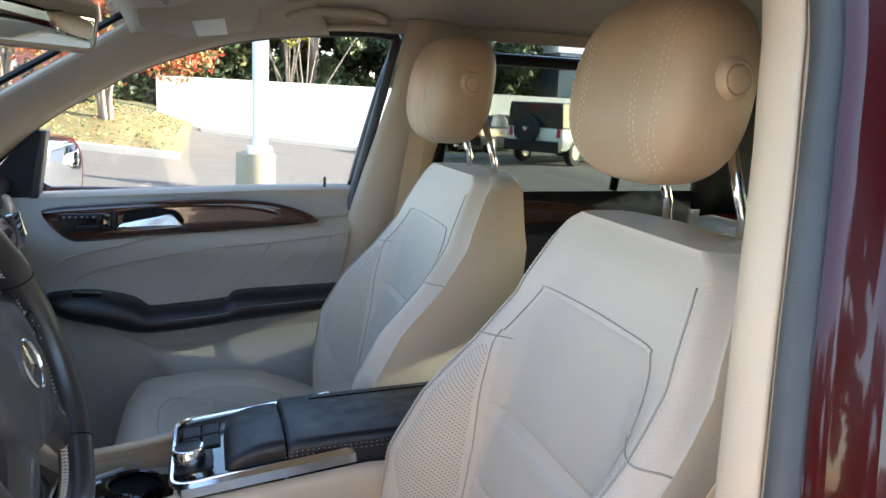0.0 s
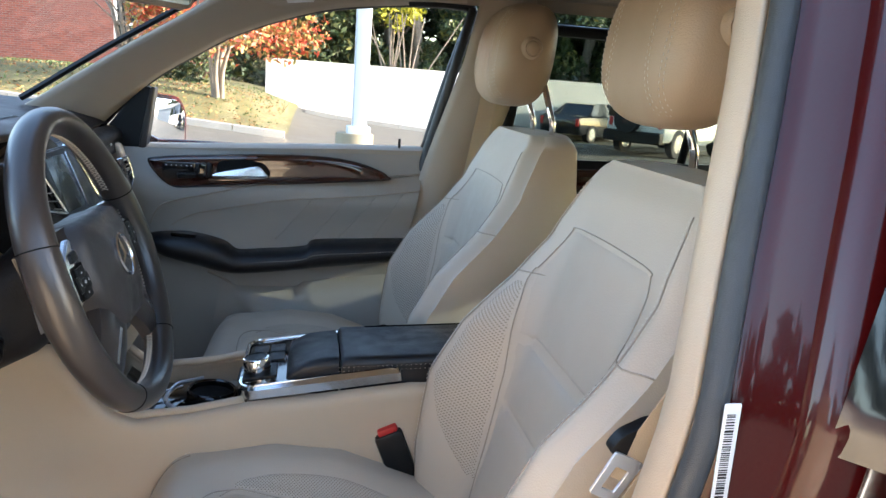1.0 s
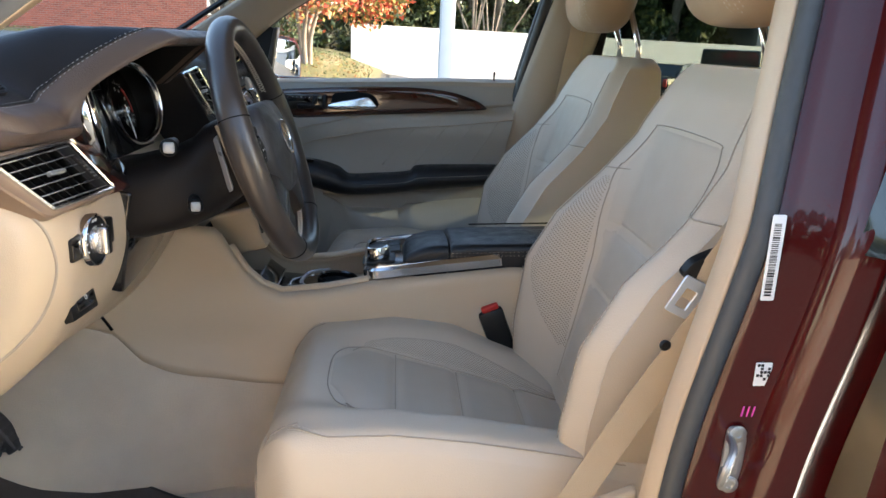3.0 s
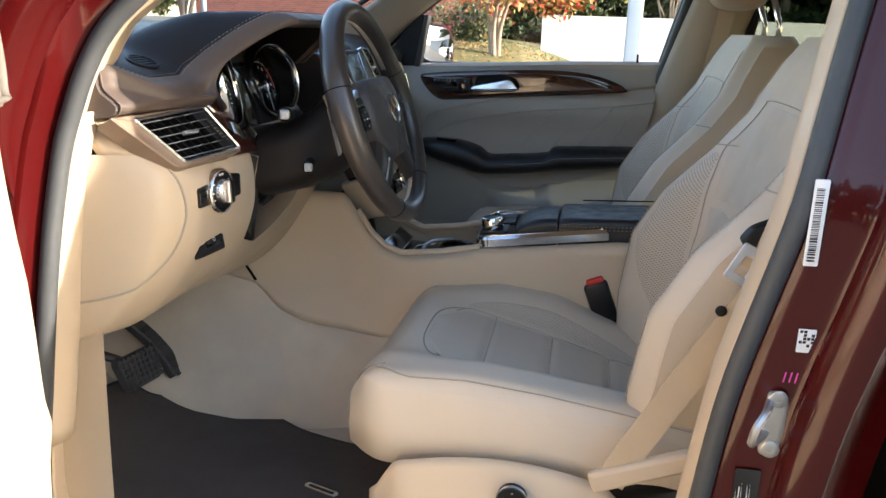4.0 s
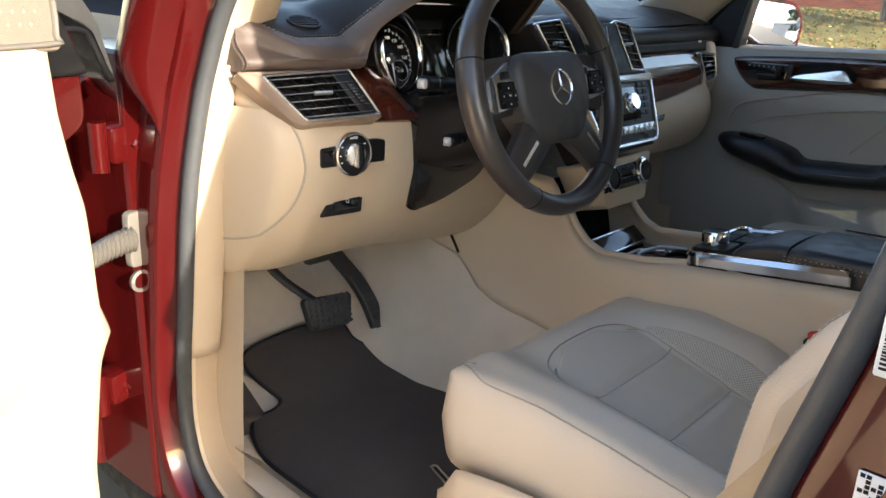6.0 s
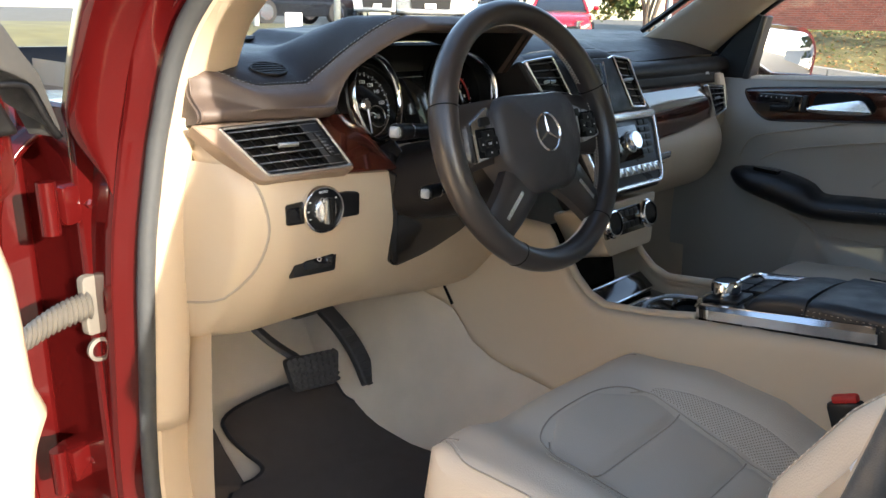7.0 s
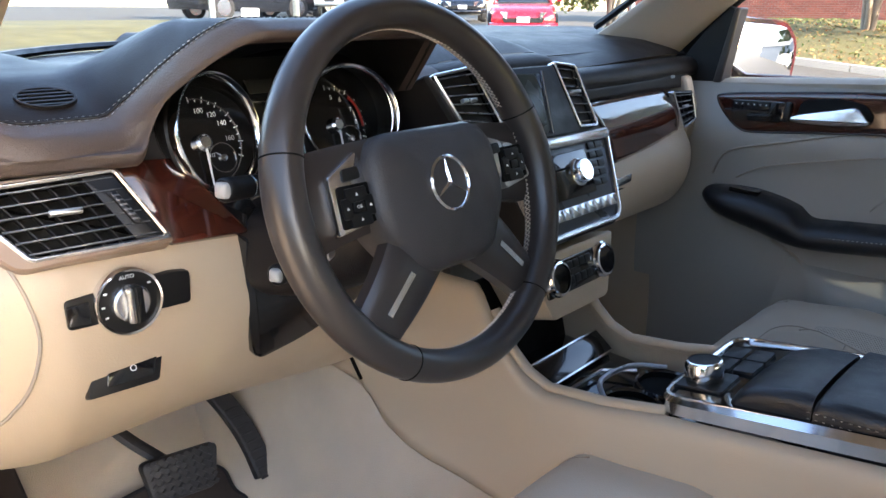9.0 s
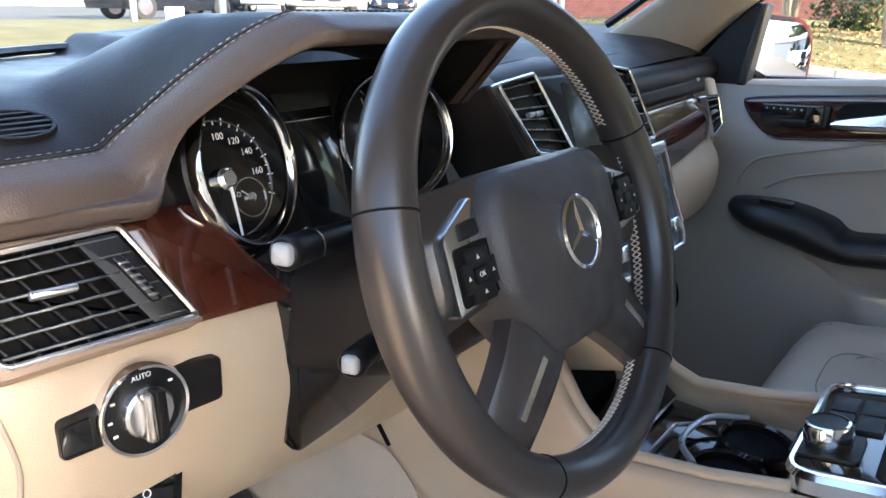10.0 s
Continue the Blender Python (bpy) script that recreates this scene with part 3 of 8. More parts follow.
wsc = mk("windscreen", grid(ws, 20, 10), GLASS, None)
tagged(wsc, "clear laminated windscreen above the dashboard", "windscreen", kind="structure")
wsc.visible_shadow = False
mk("windscreen_border", tube([ws(i / 20, 0.0) for i in range(21)], 0.012, 6, flat=0.6), BLACK, body, label="black ceramic border of the windscreen")
mk("windscreen_edge", tube([(0.603, y + 0.010, z + 0.012) for y, z in PA_OUT[5:30]], 0.008, 6), BLACK, body)

# B pillar hardware: labels, striker, plugs
def bpil(y, z):
    return Plane((-0.8135 + tumble(y, z), y, z), (0, -1, 0.02), (-0.02, -0.09, 1))


lb = mk("barcode_label", slab(bpil(-0.561, 1.045), rpoly([(-0.0072, -0.046), (0.0072, -0.046), (0.0072, 0.046), (-0.0072, 0.046)], 0.002), 0, 0.0008, 0.0003), WHITE, body, label="white sticker with black bars")
rr = random.Random(5)
yy = -0.041
while yy < 0.038:
    h = rr.choice((0.0008, 0.0012, 0.002))
    mk("printed_bar", slab(bpil(-0.561, 1.045).at(-0.001, yy), [(-0.0035, 0), (0.0042, 0), (0.0042, h), (-0.0035, h)], 0.0009, 0.0012, 0.0001), BLACK, lb)
    yy += h + rr.choice((0.0008, 0.0014))
q = mk("square_label", slab(bpil(-0.571, 0.915), rpoly([(-0.009, -0.0125), (0.009, -0.0125), (0.009, 0.0145), (-0.009, 0.0145)], 0.001), 0, 0.0008, 0.0003), WHITE, body, label="small square white sticker")
mk("printed_block", join(*[slab(bpil(-0.571, 0.915).at(-0.0075 + 0.004 * i, -0.006 + 0.004 * j), [(0, 0), (0.0032, 0), (0.0032, 0.0032), (0, 0.0032)], 0.0009, 0.0011, 0.0001) for i in range(4) for j in range(5) if rr.random() < 0.6]), BLACK, q)
mk("pink_marks", join(*[slab(bpil(-0.566, 0.872).at(-0.012 + 0.006 * i, 0), [(0, -0.006), (0.0016, -0.006), (0.0034, 0.006), (0.0018, 0.006)], 0.0, 0.0008, 0.0001) for i in range(5)]), PINK, body, label="pink marker strokes on the paint")
st = mk("striker_plate", slab(bpil(-0.552, 0.815), rpoly([(-0.013, -0.040), (0.012, -0.040), (0.013, 0.028), (0.006, 0.040), (-0.010, 0.040)], 0.009), 0, 0.004, 0.002), STEEL, body, label="zinc door striker plate")
mk("striker_loop", tube(cr([(-0.815, -0.545, 0.842), (-0.852, -0.533, 0.846), (-0.866, -0.522, 0.834), (-0.862, -0.520, 0.815), (-0.845, -0.528, 0.806), (-0.815, -0.545, 0.803)], 6), 0.0045, 8), STEEL, st)
for dz in (-0.03, 0.032):
    mk("bolt", lathe(bpil(-0.552, 0.815 + dz).at(0, 0, 0.004), [(0.010, 0), (0.010, 0.002), (0.008, 0.003), (0.004, 0.003), (0.004, 0.001)], 16), STEEL, st)
mk("data_label", slab(bpil(-0.535, 0.705), rpoly([(-0.014, -0.05), (0.014, -0.05), (0.014, 0.05), (-0.014, 0.05)], 0.002), 0, 0.0008, 0.0003), PIANO, body, label="black data sticker with small unreadable lines")
mk("data_lines", join(*[slab(bpil(-0.535, 0.705).at(-0.011 + 0.003 * i, -0.045), [(0, 0), (0.0012, 0), (0.0012, 0.03 + 0.05 * rr.random()), (0, 0.03 + 0.05 * rr.random())], 0.0009, 0.0011, 0.0001) for i in range(8)]), WHITE, body)

# footwell
floor_o = thing("floor", (0, 0.2, 0.4), "almond cut-pile carpet on the car floor", "floor", "structure")
def mat_z(y):
    """Height of the floor mat: flat, then up the toe board."""
    return float(np.interp(y, [-0.6, 0.0, 0.2, 0.35, 0.44, 0.50, 0.58, 0.65, 0.95], [0.418, 0.416, 0.412, 0.417, 0.436, 0.460, 0.486, 0.53, 0.74]))


def carpet(u, v):
    x = -0.735 + 0.60 * u
    y = -0.60 + 1.55 * v
    z = mat_z(y) - 0.014 + 0.20 * sm(0.80, 1.0, u) * sm(-0.2, 0.5, y)
    return x, y, z + 0.004 * noise.noise((x * 9, y * 9, 0))


mk("carpet", grid(carpet, 40, 60), CARPET, floor_o)
mk("carpet", grid(lambda u, v: (0.05 + 0.68 * u, -0.60 + 1.55 * v, 0.415 + 0.3 * sm(0.6, 1.0, -0.6 + 1.55 * v)), 10, 20), CARPET, floor_o)
def seam_z(y):
    return float(np.interp(y, [-0.62, -0.10, 0.08, 0.13, 0.20, 0.24, 0.285, 0.335, 0.46, 0.95], [0.57, 0.585, 0.595, 0.601, 0.610, 0.620, 0.642, 0.698, 0.735, 0.75]))


def side_x(y, z):
    """Left face of the tunnel and console."""
    return -0.158 - 0.010 * (1 - sm(0.70, 0.80, z)) - 0.085 * (1 - sm(0.42, 0.70, z)) * sm(-0.25, 0.25, y) - 0.072 * sm(0.12, 0.52, y)


def tunnel(u, v):
    y = 0.95 - 1.55 * u
    z = 0.40 + (seam_z(y) - 0.40) * v
    return side_x(y, z) - 0.002, y, z


mk("tunnel_carpet", grid(tunnel, 70, 16), CARPET, floor_o)
mk("sill_carpet", grid(lambda u, v: (-0.745 + 0.05 * v, -0.55 + 0.9 * u, 0.47 - 0.05 * v), 20, 5), PLASTIC, body, label="almond sill trim")

mat_t = thing("floor_mat", (-0.45, 0.2, 0.42), "dark brown carpet floor mat with bound edge in the footwell", "floor mat")
MATLINE = cr([(-0.655, -0.02), (-0.685, 0.15), (-0.69, 0.34), (-0.655, 0.43), (-0.600, 0.440), (-0.575, 0.455), (-0.585, 0.50), (-0.588, 0.55), (-0.565, 0.588), (-0.45, 0.600), (-0.345, 0.592), (-0.318, 0.572), (-0.326, 0.525), (-0.308, 0.492), (-0.275, 0.485), (-0.245, 0.40), (-0.242, 0.34), (-0.272, 0.26), (-0.305, 0.19), (-0.335, 0.08), (-0.345, -0.02)], 5, True)


def mat_loop(d, dz):
    return [(x, y, mat_z(y) + dz) for x, y in offset(MATLINE, d)]


mc = np.mean(np.array(MATLINE), axis=0)
rings = [mat_loop(0, 0), mat_loop(0, 0.006), mat_loop(0.004, 0.009)]
for s in (0.8, 0.6, 0.4, 0.2, 0.05):
    rings.append([(mc[0] + (x - mc[0]) * s, mc[1] + (y - mc[1]) * s, mat_z(mc[1] + (y - mc[1]) * s) + 0.008) for x, y in offset(MATLINE, 0.004)])
mk("mat_surface", loft(rings), MAT, mat_t, 60)
mk("edge_binding", tube(mat_loop(0.001, 0.006), 0.0045, 6, True), BLACKHIDE, mat_t, 180, label="dark bound edge")
tagp = Plane((-0.500, 0.090, mat_z(0.09) + 0.010), (0.30, 0.95, 0), (-0.95, 0.30, 0))
badge = mk("mat_badge", slab(tagp, rpoly([(-0.035, -0.008), (0.035, -0.008), (0.035, 0.008), (-0.035, 0.008)], 0.008), 0, 0.003, 0.001), SATIN, mat_t, label="small oval metal badge")
mk("badge_bar", slab(tagp, rpoly([(-0.027, -0.003), (0.027, -0.003), (0.027, 0.003), (-0.027, 0.003)], 0.002), 0.003, 0.0036, 0.0003), BLACK, badge)

foot = thing("footrest", (-0.63, 0.5, 0.43), "dark brown carpeted footrest against the kick panel", "footrest")
mk("pad", loft([[(-0.705, y, z - 0.03), (x, y, z - 0.035), (x - 0.006, y, z), (-0.705, y, z + 0.05)] for x, y, z in ((-0.612, 0.43, 0.435), (-0.606, 0.52, 0.475), (-0.600, 0.60, 0.53), (-0.595, 0.72, 0.62), (-0.59, 0.80, 0.70))]), MAT, foot, 50, bevel=0.006)

# ---- dashboard ----
dash = thing("dashboard", (0, 0.5, 0.75), "espresso leather dashboard over almond lower panels with burl walnut trim", "dashboard")


def edge_y(x):
    return 0.230 + 0.048 * sm(0.655, 0.745, -x) - 0.118 * sm(-0.578, -0.500, x) + 0.112 * sm(-0.275, -0.205, x) + 0.02 * sm(0.22, 0.66, x)


def pad_z(x, y):
    hx = sm(-0.592, -0.506, x) * (1 - sm(-0.268, -0.205, x))
    hy = 1 - sm(0.22, 0.62, y)
    mid = sm(-0.25, -0.17, x) * (1 - sm(0.10, 0.20, x))
    rise = float(np.interp(y, [0.256, 0.295, 0.40, 0.60, 0.95], [0, 0.014, 0.038, 0.052, 0.060])) * (1 - 0.5 * hx)
    return 1.145 + rise + 0.010 * sm(-0.2, 0.0, x) + 0.095 * hx * hy + 0.030 * mid * (1 - sm(0.3, 0.7, y)) + 0.014 * sm(0.66, 0.745, -x) * (1 - sm(0.3, 0.4, y))


STITCH = 0.034
XS = [-0.752 + 1.462 * i / 180 for i in range(181)]
rows = []
for k in range(0, 25):
    t = k / 24
    rows.append([(x, edge_y(x) + STITCH + (0.951 - edge_y(x) - 0.42 * abs(x / 0.7) ** 2.4) * t, pad_z(x, edge_y(x) + STITCH + (0.946 - edge_y(x)) * t)) for x in XS])
mk("top_pad", loft(rows, closed=False), ESPRESSO, dash, 60, label="espresso grained leather top pad with hood over the gauges")


def face_row(x):
    """Section of the leather below the stitching: full face by the door, overhanging lip over the gauges."""
    ye, zt = edge_y(x), pad_z(x, edge_y(x) + 0.02)
    w = sm(-0.584, -0.552, x)
    y0 = 0.255 - 0.25 * (x + 0.745)
    side = [(ye + 0.034, pad_z(x, ye + 0.034)), (ye + 0.018, zt - 0.001), (ye + 0.006, zt - 0.006), (ye - 0.001, zt - 0.015), (ye - 0.004, (zt - 0.015) * 0.6 + 1.108 * 0.4), (y0 - 0.004, 1.120), (y0 + 0.006, 1.106), (y0 + 0.05, 1.104)]
    hood = [(ye + 0.034, pad_z(x, ye + 0.034)), (ye + 0.018, zt - 0.001), (ye + 0.006, zt - 0.006), (ye, zt - 0.010), (ye + 0.0, zt - 0.014), (ye + 0.003, zt - 0.018), (ye + 0.014, zt - 0.021), (ye + 0.026, zt - 0.022)]
    return [(x, a[0] + (b[0] - a[0]) * w, a[1] + (b[1] - a[1]) * w) for a, b in zip(side, hood)]


FX = [-0.752 + 0.604 * i / 90 for i in range(91)]
def face_fn(u, v):
    r = cr(face_row(-0.752 + 0.604 * u), 4)
    return r[min(len(r) - 1, int(round(v * (len(r) - 1))))]


mk("upper_face", grid(face_fn, 150, 28), ESPRESSO2, dash, 60, label="taupe leather face below the stitching")
mk("pad_lip", loft([[(x, edge_y(x) + dy, pad_z(x, edge_y(x) + 0.02) + dz) for x in [-0.148 + 0.858 * i / 60 for i in range(61)]] for dy, dz in ((0.04, -0.040), (0.004, -0.038), (0.0, -0.033), (-0.002, -0.024), (0.0, -0.014), (0.006, -0.006), (0.016, -0.0015), (0.034, 0.0))], closed=False), ESPRESSO, dash, 60, label="espresso leather lip of the pad")
# end cap at the door, with its bead
ep = [(y, z) for _, y, z in cr(face_row(-0.752), 3)]
mk("end_cap", loft([[(-0.752, y, z) for y, z in ep + [(0.46, 1.07), (0.46, 1.16)]], [(-0.757, y + 0.006, z - 0.002) for y, z in ep + [(0.46, 1.07), (0.46, 1.16)]]]), ESPRESSO2, dash, 20, label="taupe leather end cap")
mk("cap_bead", tube([(-0.754, y, z) for y, z in ep], 0.0018, 6), ESPRESSO2, dash, 180)


def pad_line(x0, x1, back, n=120):
    out = []
    for i in range(n + 1):
        x = x0 + (x1 - x0) * i / n
        y = edge_y(x) + back
        out.append((x, y, pad_z(x, y) + 0.0012))
    return out


DASHTHREAD = material("grey_thread", (0.36, 0.37, 0.39), 0.8, var=0.05)
PADSEAM = material("dark_seam_cord", (0.03, 0.028, 0.027), 0.8, var=0.1)
for name, b in (("stitching", 0.030), ("stitching", 0.038)):
    mk(name, dashes(pad_line(-0.742, -0.17, b, 300), 0.0048, 0.0018, 0.0005), DASHTHREAD, dash, 0)
    mk(name, dashes(pad_line(0.14, 0.69, b + 0.05), 0.006, 0.003, 0.0006), DASHTHREAD, dash, 0)
mk("pad_seam", tube(pad_line(-0.742, -0.17, 0.034, 300), 0.0006, 5), PADSEAM, dash, 180)
mk("pad_seam", tube(pad_line(0.14, 0.69, 0.084), 0.0008, 5), PADSEAM, dash, 180)

# round speaker grille on the pad
sp = Plane((-0.626, 0.296, pad_z(-0.626, 0.296) + 0.0085), (1, 0, 0), (0, 1, 0.42))
ell = [(0.028 * math.cos(q), 0.020 * math.sin(q)) for q in (2 * math.pi * k / 40 for k in range(40))]
gr = mk("demist_vent", bezel(sp, ell, 0.003, -0.004, 0.001, 0.0006), ESPRESSO, dash, label="oval slotted vent")
mk("vent_floor", slab(sp, offset(ell, 0.003), -0.005, -0.0012, 0.0005), DARK, gr)
for i in range(5):
    vv = -0.0135 + 0.00675 * i
    w = 0.026 * math.sqrt(max(0.05, 1 - (vv / 0.019) ** 2))
    mk("slat", slab(sp, [(-w, vv - 0.0012), (w, vv - 0.0012), (w, vv + 0.0012), (-w, vv + 0.0012)], -0.003, 0.0006, 0.0004), BLACK, gr)

# almond knee panel
KNEE = cr([(0.234, 1.053), (0.208, 1.030), (0.199, 0.998), (0.201, 0.953), (0.215, 0.903), (0.243, 0.856), (0.284, 0.811), (0.335, 0.778), (0.43, 0.760), (0.62, 0.758)], 4)


def knee(u, v):
    x = -0.790 + 0.630 * u
    k = v * (len(KNEE) - 1)
    y, z = cr_at(KNEE, v)
    e = max(0.0, (-0.662 - x) / 0.09)
    low = sm(0.80, 1.02, z)
    y += 0.046 * e ** 1.6 * (0.8 + 0.5 * (1 - low)) - 0.03 * sm(-0.50, -0.40, x) * sm(0.78, 0.86, z) * (1 - sm(0.90, 1.02, z)) * 0
    y += 0.10 * sm(0.728, 0.765, -x)
    z -= 0.035 * sm(-0.55, -0.2, x) * (1 - sm(0.75, 0.9, z))
    return x, y, z


mk("knee_panel", grid(knee, 90, 36), PLASTIC, dash, 60, label="almond lower panel under the steering column")
def kp(x, z):
    """The panel's surface at x, z."""
    best = min((abs(knee((x + 0.790) / 0.630, v / 200)[2] - z), v / 200) for v in range(150))
    return knee((x + 0.790) / 0.630, best[1])


mk("panel_joint", tube([(lambda p: (p[0] - 0.0008, p[1] - 0.0008, p[2]))(kp(x, z)) for x, z in cr([(-0.706, 1.036), (-0.699, 1.005), (-0.695, 0.965), (-0.706, 0.915), (-0.735, 0.858), (-0.770, 0.815)], 6)], 0.0018, 6), SEAM, dash, 180)

# almond corner between the knee panel and the end cap
mk("corner_panel", grid(lambda u, v: (lambda p: (p[0], p[1] + 0.045 * v, p[2] + 0.056 * v))(knee(0.075 + 0.085 * u, 0.0)), 12, 8), PLASTIC, dash, 60, solid=0.004, label="almond corner of the dash")

# outer vent, driver side
VL = Plane((-0.653, 0.2160, 1.0720), (0.97, -0.24, 0.0), (0, 0.5, 0.87))
VO = [VL.inv(q) for q in ((-0.693, 0.2090, 1.0370), (-0.575, 0.1850, 1.0390), (-0.604, 0.2200, 1.1080), (-0.738, 0.2460, 1.1030))]


# pale grey that puts the sky's glint on louvre edges into the colour
LOUVRE = material("lit_louvre_edge", (0.16, 0.16, 0.165), 0.3, 0.4, 0.05)


def vent(pl, corners, parent, slats, name="air_vent", horizontal=True, label="black louvred air vent in a chrome frame", frame_mat=None, blades=6, wheel=None):
    o = rpoly(corners, 0.006)
    v = mk(name, bezel(pl, o, 0.0042, -0.006, 0.0065, 0.0018), frame_mat or SATIN, parent, label=label)
    mk("vent_box", loft([[pl(a, b, 0.0) for a, b in offset(o, 0.004)], [pl(a, b, -0.011) for a, b in offset(o, 0.006)]], cap=False), DARK, v)
    mk("vent_back", slab(pl, offset(o, 0.004), -0.014, -0.0115, 0.0005), DARK, v)
    c = np.array(corners)

    def P(s, t):
        a = c[0] + (c[1] - c[0]) * s
        b = c[3] + (c[2] - c[3]) * s
        return a + (b - a) * t
    for i in range(slats):
        t = (i + 0.7) / (slats + 0.4)
        (a0, b0), (a1, b1) = (P(0.05, t), P(0.95, t)) if horizontal else (P(t, 0.06), P(t, 0.94))
        mk("louvre", loft([[pl(a, b, 0.003), pl(a, b + (0.0016 if horizontal else 0), 0.0005), pl(a, b + (0.003 if horizontal else 0), -0.0105), pl(a, b + (0.0012 if horizontal else 0.001), -0.0105)] for a, b in ((a0, b0), (a1, b1))]), DARK, v)
        # pale bar painted in for light caught along the dark slat's edge
        mk("lit_louvre_edge", tube([pl(a0, b0, 0.0022), pl(a1, b1, 0.0022)], 0.0010, 6), LOUVRE, v, 180)
    for i in range(blades):
        t = (i + 0.8) / (blades + 0.6)
        (a0, b0), (a1, b1) = (P(t, 0.05), P(t, 0.95)) if horizontal else (P(0.05, t), P(0.95, t))
        mk("blade", loft([[pl(a - 0.0009, b, -0.003), pl(a + 0.0009, b, -0.003), pl(a + 0.0009, b, -0.011), pl(a - 0.0009, b, -0.011)] for a, b in ((a0, b0), (a1, b1))]), BLACK, v)
    a, b = P(0.5, 0.55)
    mk("vane_tab", slab(pl.at(a, b), rpoly([(-0.014, -0.0028), (0.014, -0.0025), (0.014, 0.0025), (-0.014, 0.0028)], 0.0015), 0.001, 0.007, 0.002), SILVER, v, label="satin silver slider tab")
    return v


vl = vent(VL, VO, dash, 6, blades=8)
def vq(s, t):
    """A place in the vent: s across, t up."""
    c = np.array(VO)
    lo, hi = c[0] + (c[1] - c[0]) * s, c[3] + (c[2] - c[3]) * s
    return tuple(lo + (hi - lo) * t)


mk("closing_panel", slab(VL, rpoly([vq(0.76, 0.07), vq(0.955, 0.07), vq(0.955, 0.93), vq(0.76, 0.93)], 0.002), -0.004, 0.003, 0.001), BLACK, vl)
mk("thumbwheel", slab(VL, rpoly([vq(0.83, 0.25), vq(0.89, 0.25), vq(0.89, 0.72), vq(0.83, 0.72)], 0.003), 0.002, 0.007, 0.002), BLACK, vl)
for i in range(6):
    mk("ridge", slab(VL, [vq(0.835, 0.30 + 0.066 * i), vq(0.885, 0.30 + 0.066 * i), vq(0.885, 0.325 + 0.066 * i), vq(0.835, 0.325 + 0.066 * i)], 0.006, 0.0075, 0.0003), LOUVRE, vl)
BRONZE = material("bronze_satin_trim", (0.26, 0.185, 0.135), 0.38, 0.3, 0.05)
oo = [VL.inv(q) for q in ((-0.705, 0.2040, 1.0340), (-0.5735, 0.1835, 1.0375), (-0.6025, 0.2200, 1.1092), (-0.765, 0.2620, 1.1055))]
mk("vent_surround", bezel(VL, rpoly(oo, [0.012, 0.004, 0.004, 0.004]), 0.008, -0.03, 0.001, 0.002, inner=offset(rpoly(VO, [0.012, 0.004, 0.004, 0.004]), 0.002)), BRONZE, dash, label="bronze satin surround of the vent")

# burl trim beside the vent, sweeping under the gauges
WL = Plane((-0.535, 0.2170, 1.0680), (0.98, -0.17, -0.1), (0.0, 0.42, 0.91))
wq = [WL.inv(q) for q in ((-0.567, 0.1950, 1.0320), (-0.484, 0.1920, 1.0260), (-0.508, 0.2070, 1.0640), (-0.538, 0.2340, 1.1060), (-0.598, 0.2470, 1.1070))]
wl = mk("wood_trim", slab(WL, rpoly(wq, [0.003, 0.005, 0.02, 0.004, 0.004]), -0.03, 0.003, 0.002), WOOD, dash, 25, label="glossy burl walnut trim")
mk("trim_foot", slab(WL, rpoly([WL.inv(q) for q in ((-0.484, 0.1920, 1.0260), (-0.455, 0.1840, 1.0280), (-0.475, 0.2120, 1.0660), (-0.508, 0.2070, 1.0600))], 0.004), -0.03, 0.001, 0.003), PIANO, dash)

# ---- gauges ----
cluster = thing("instrument_cluster", (-0.39, 0.25, 1.05), "twin round gauges with chrome rings in a black binnacle", "gauge cluster")
GV = (0, 0.30, 0.954)
GP = Plane((-0.388, 0.262, 1.118), (1, 0, 0), GV)
mk("backplate", slab(GP, rpoly([(-0.185, -0.085), (0.185, -0.085), (0.185, 0.02), (0.13, 0.082), (-0.13, 0.082), (-0.185, 0.02)], 0.02), -0.03, 0.0, 0.002), BLACK, cluster)
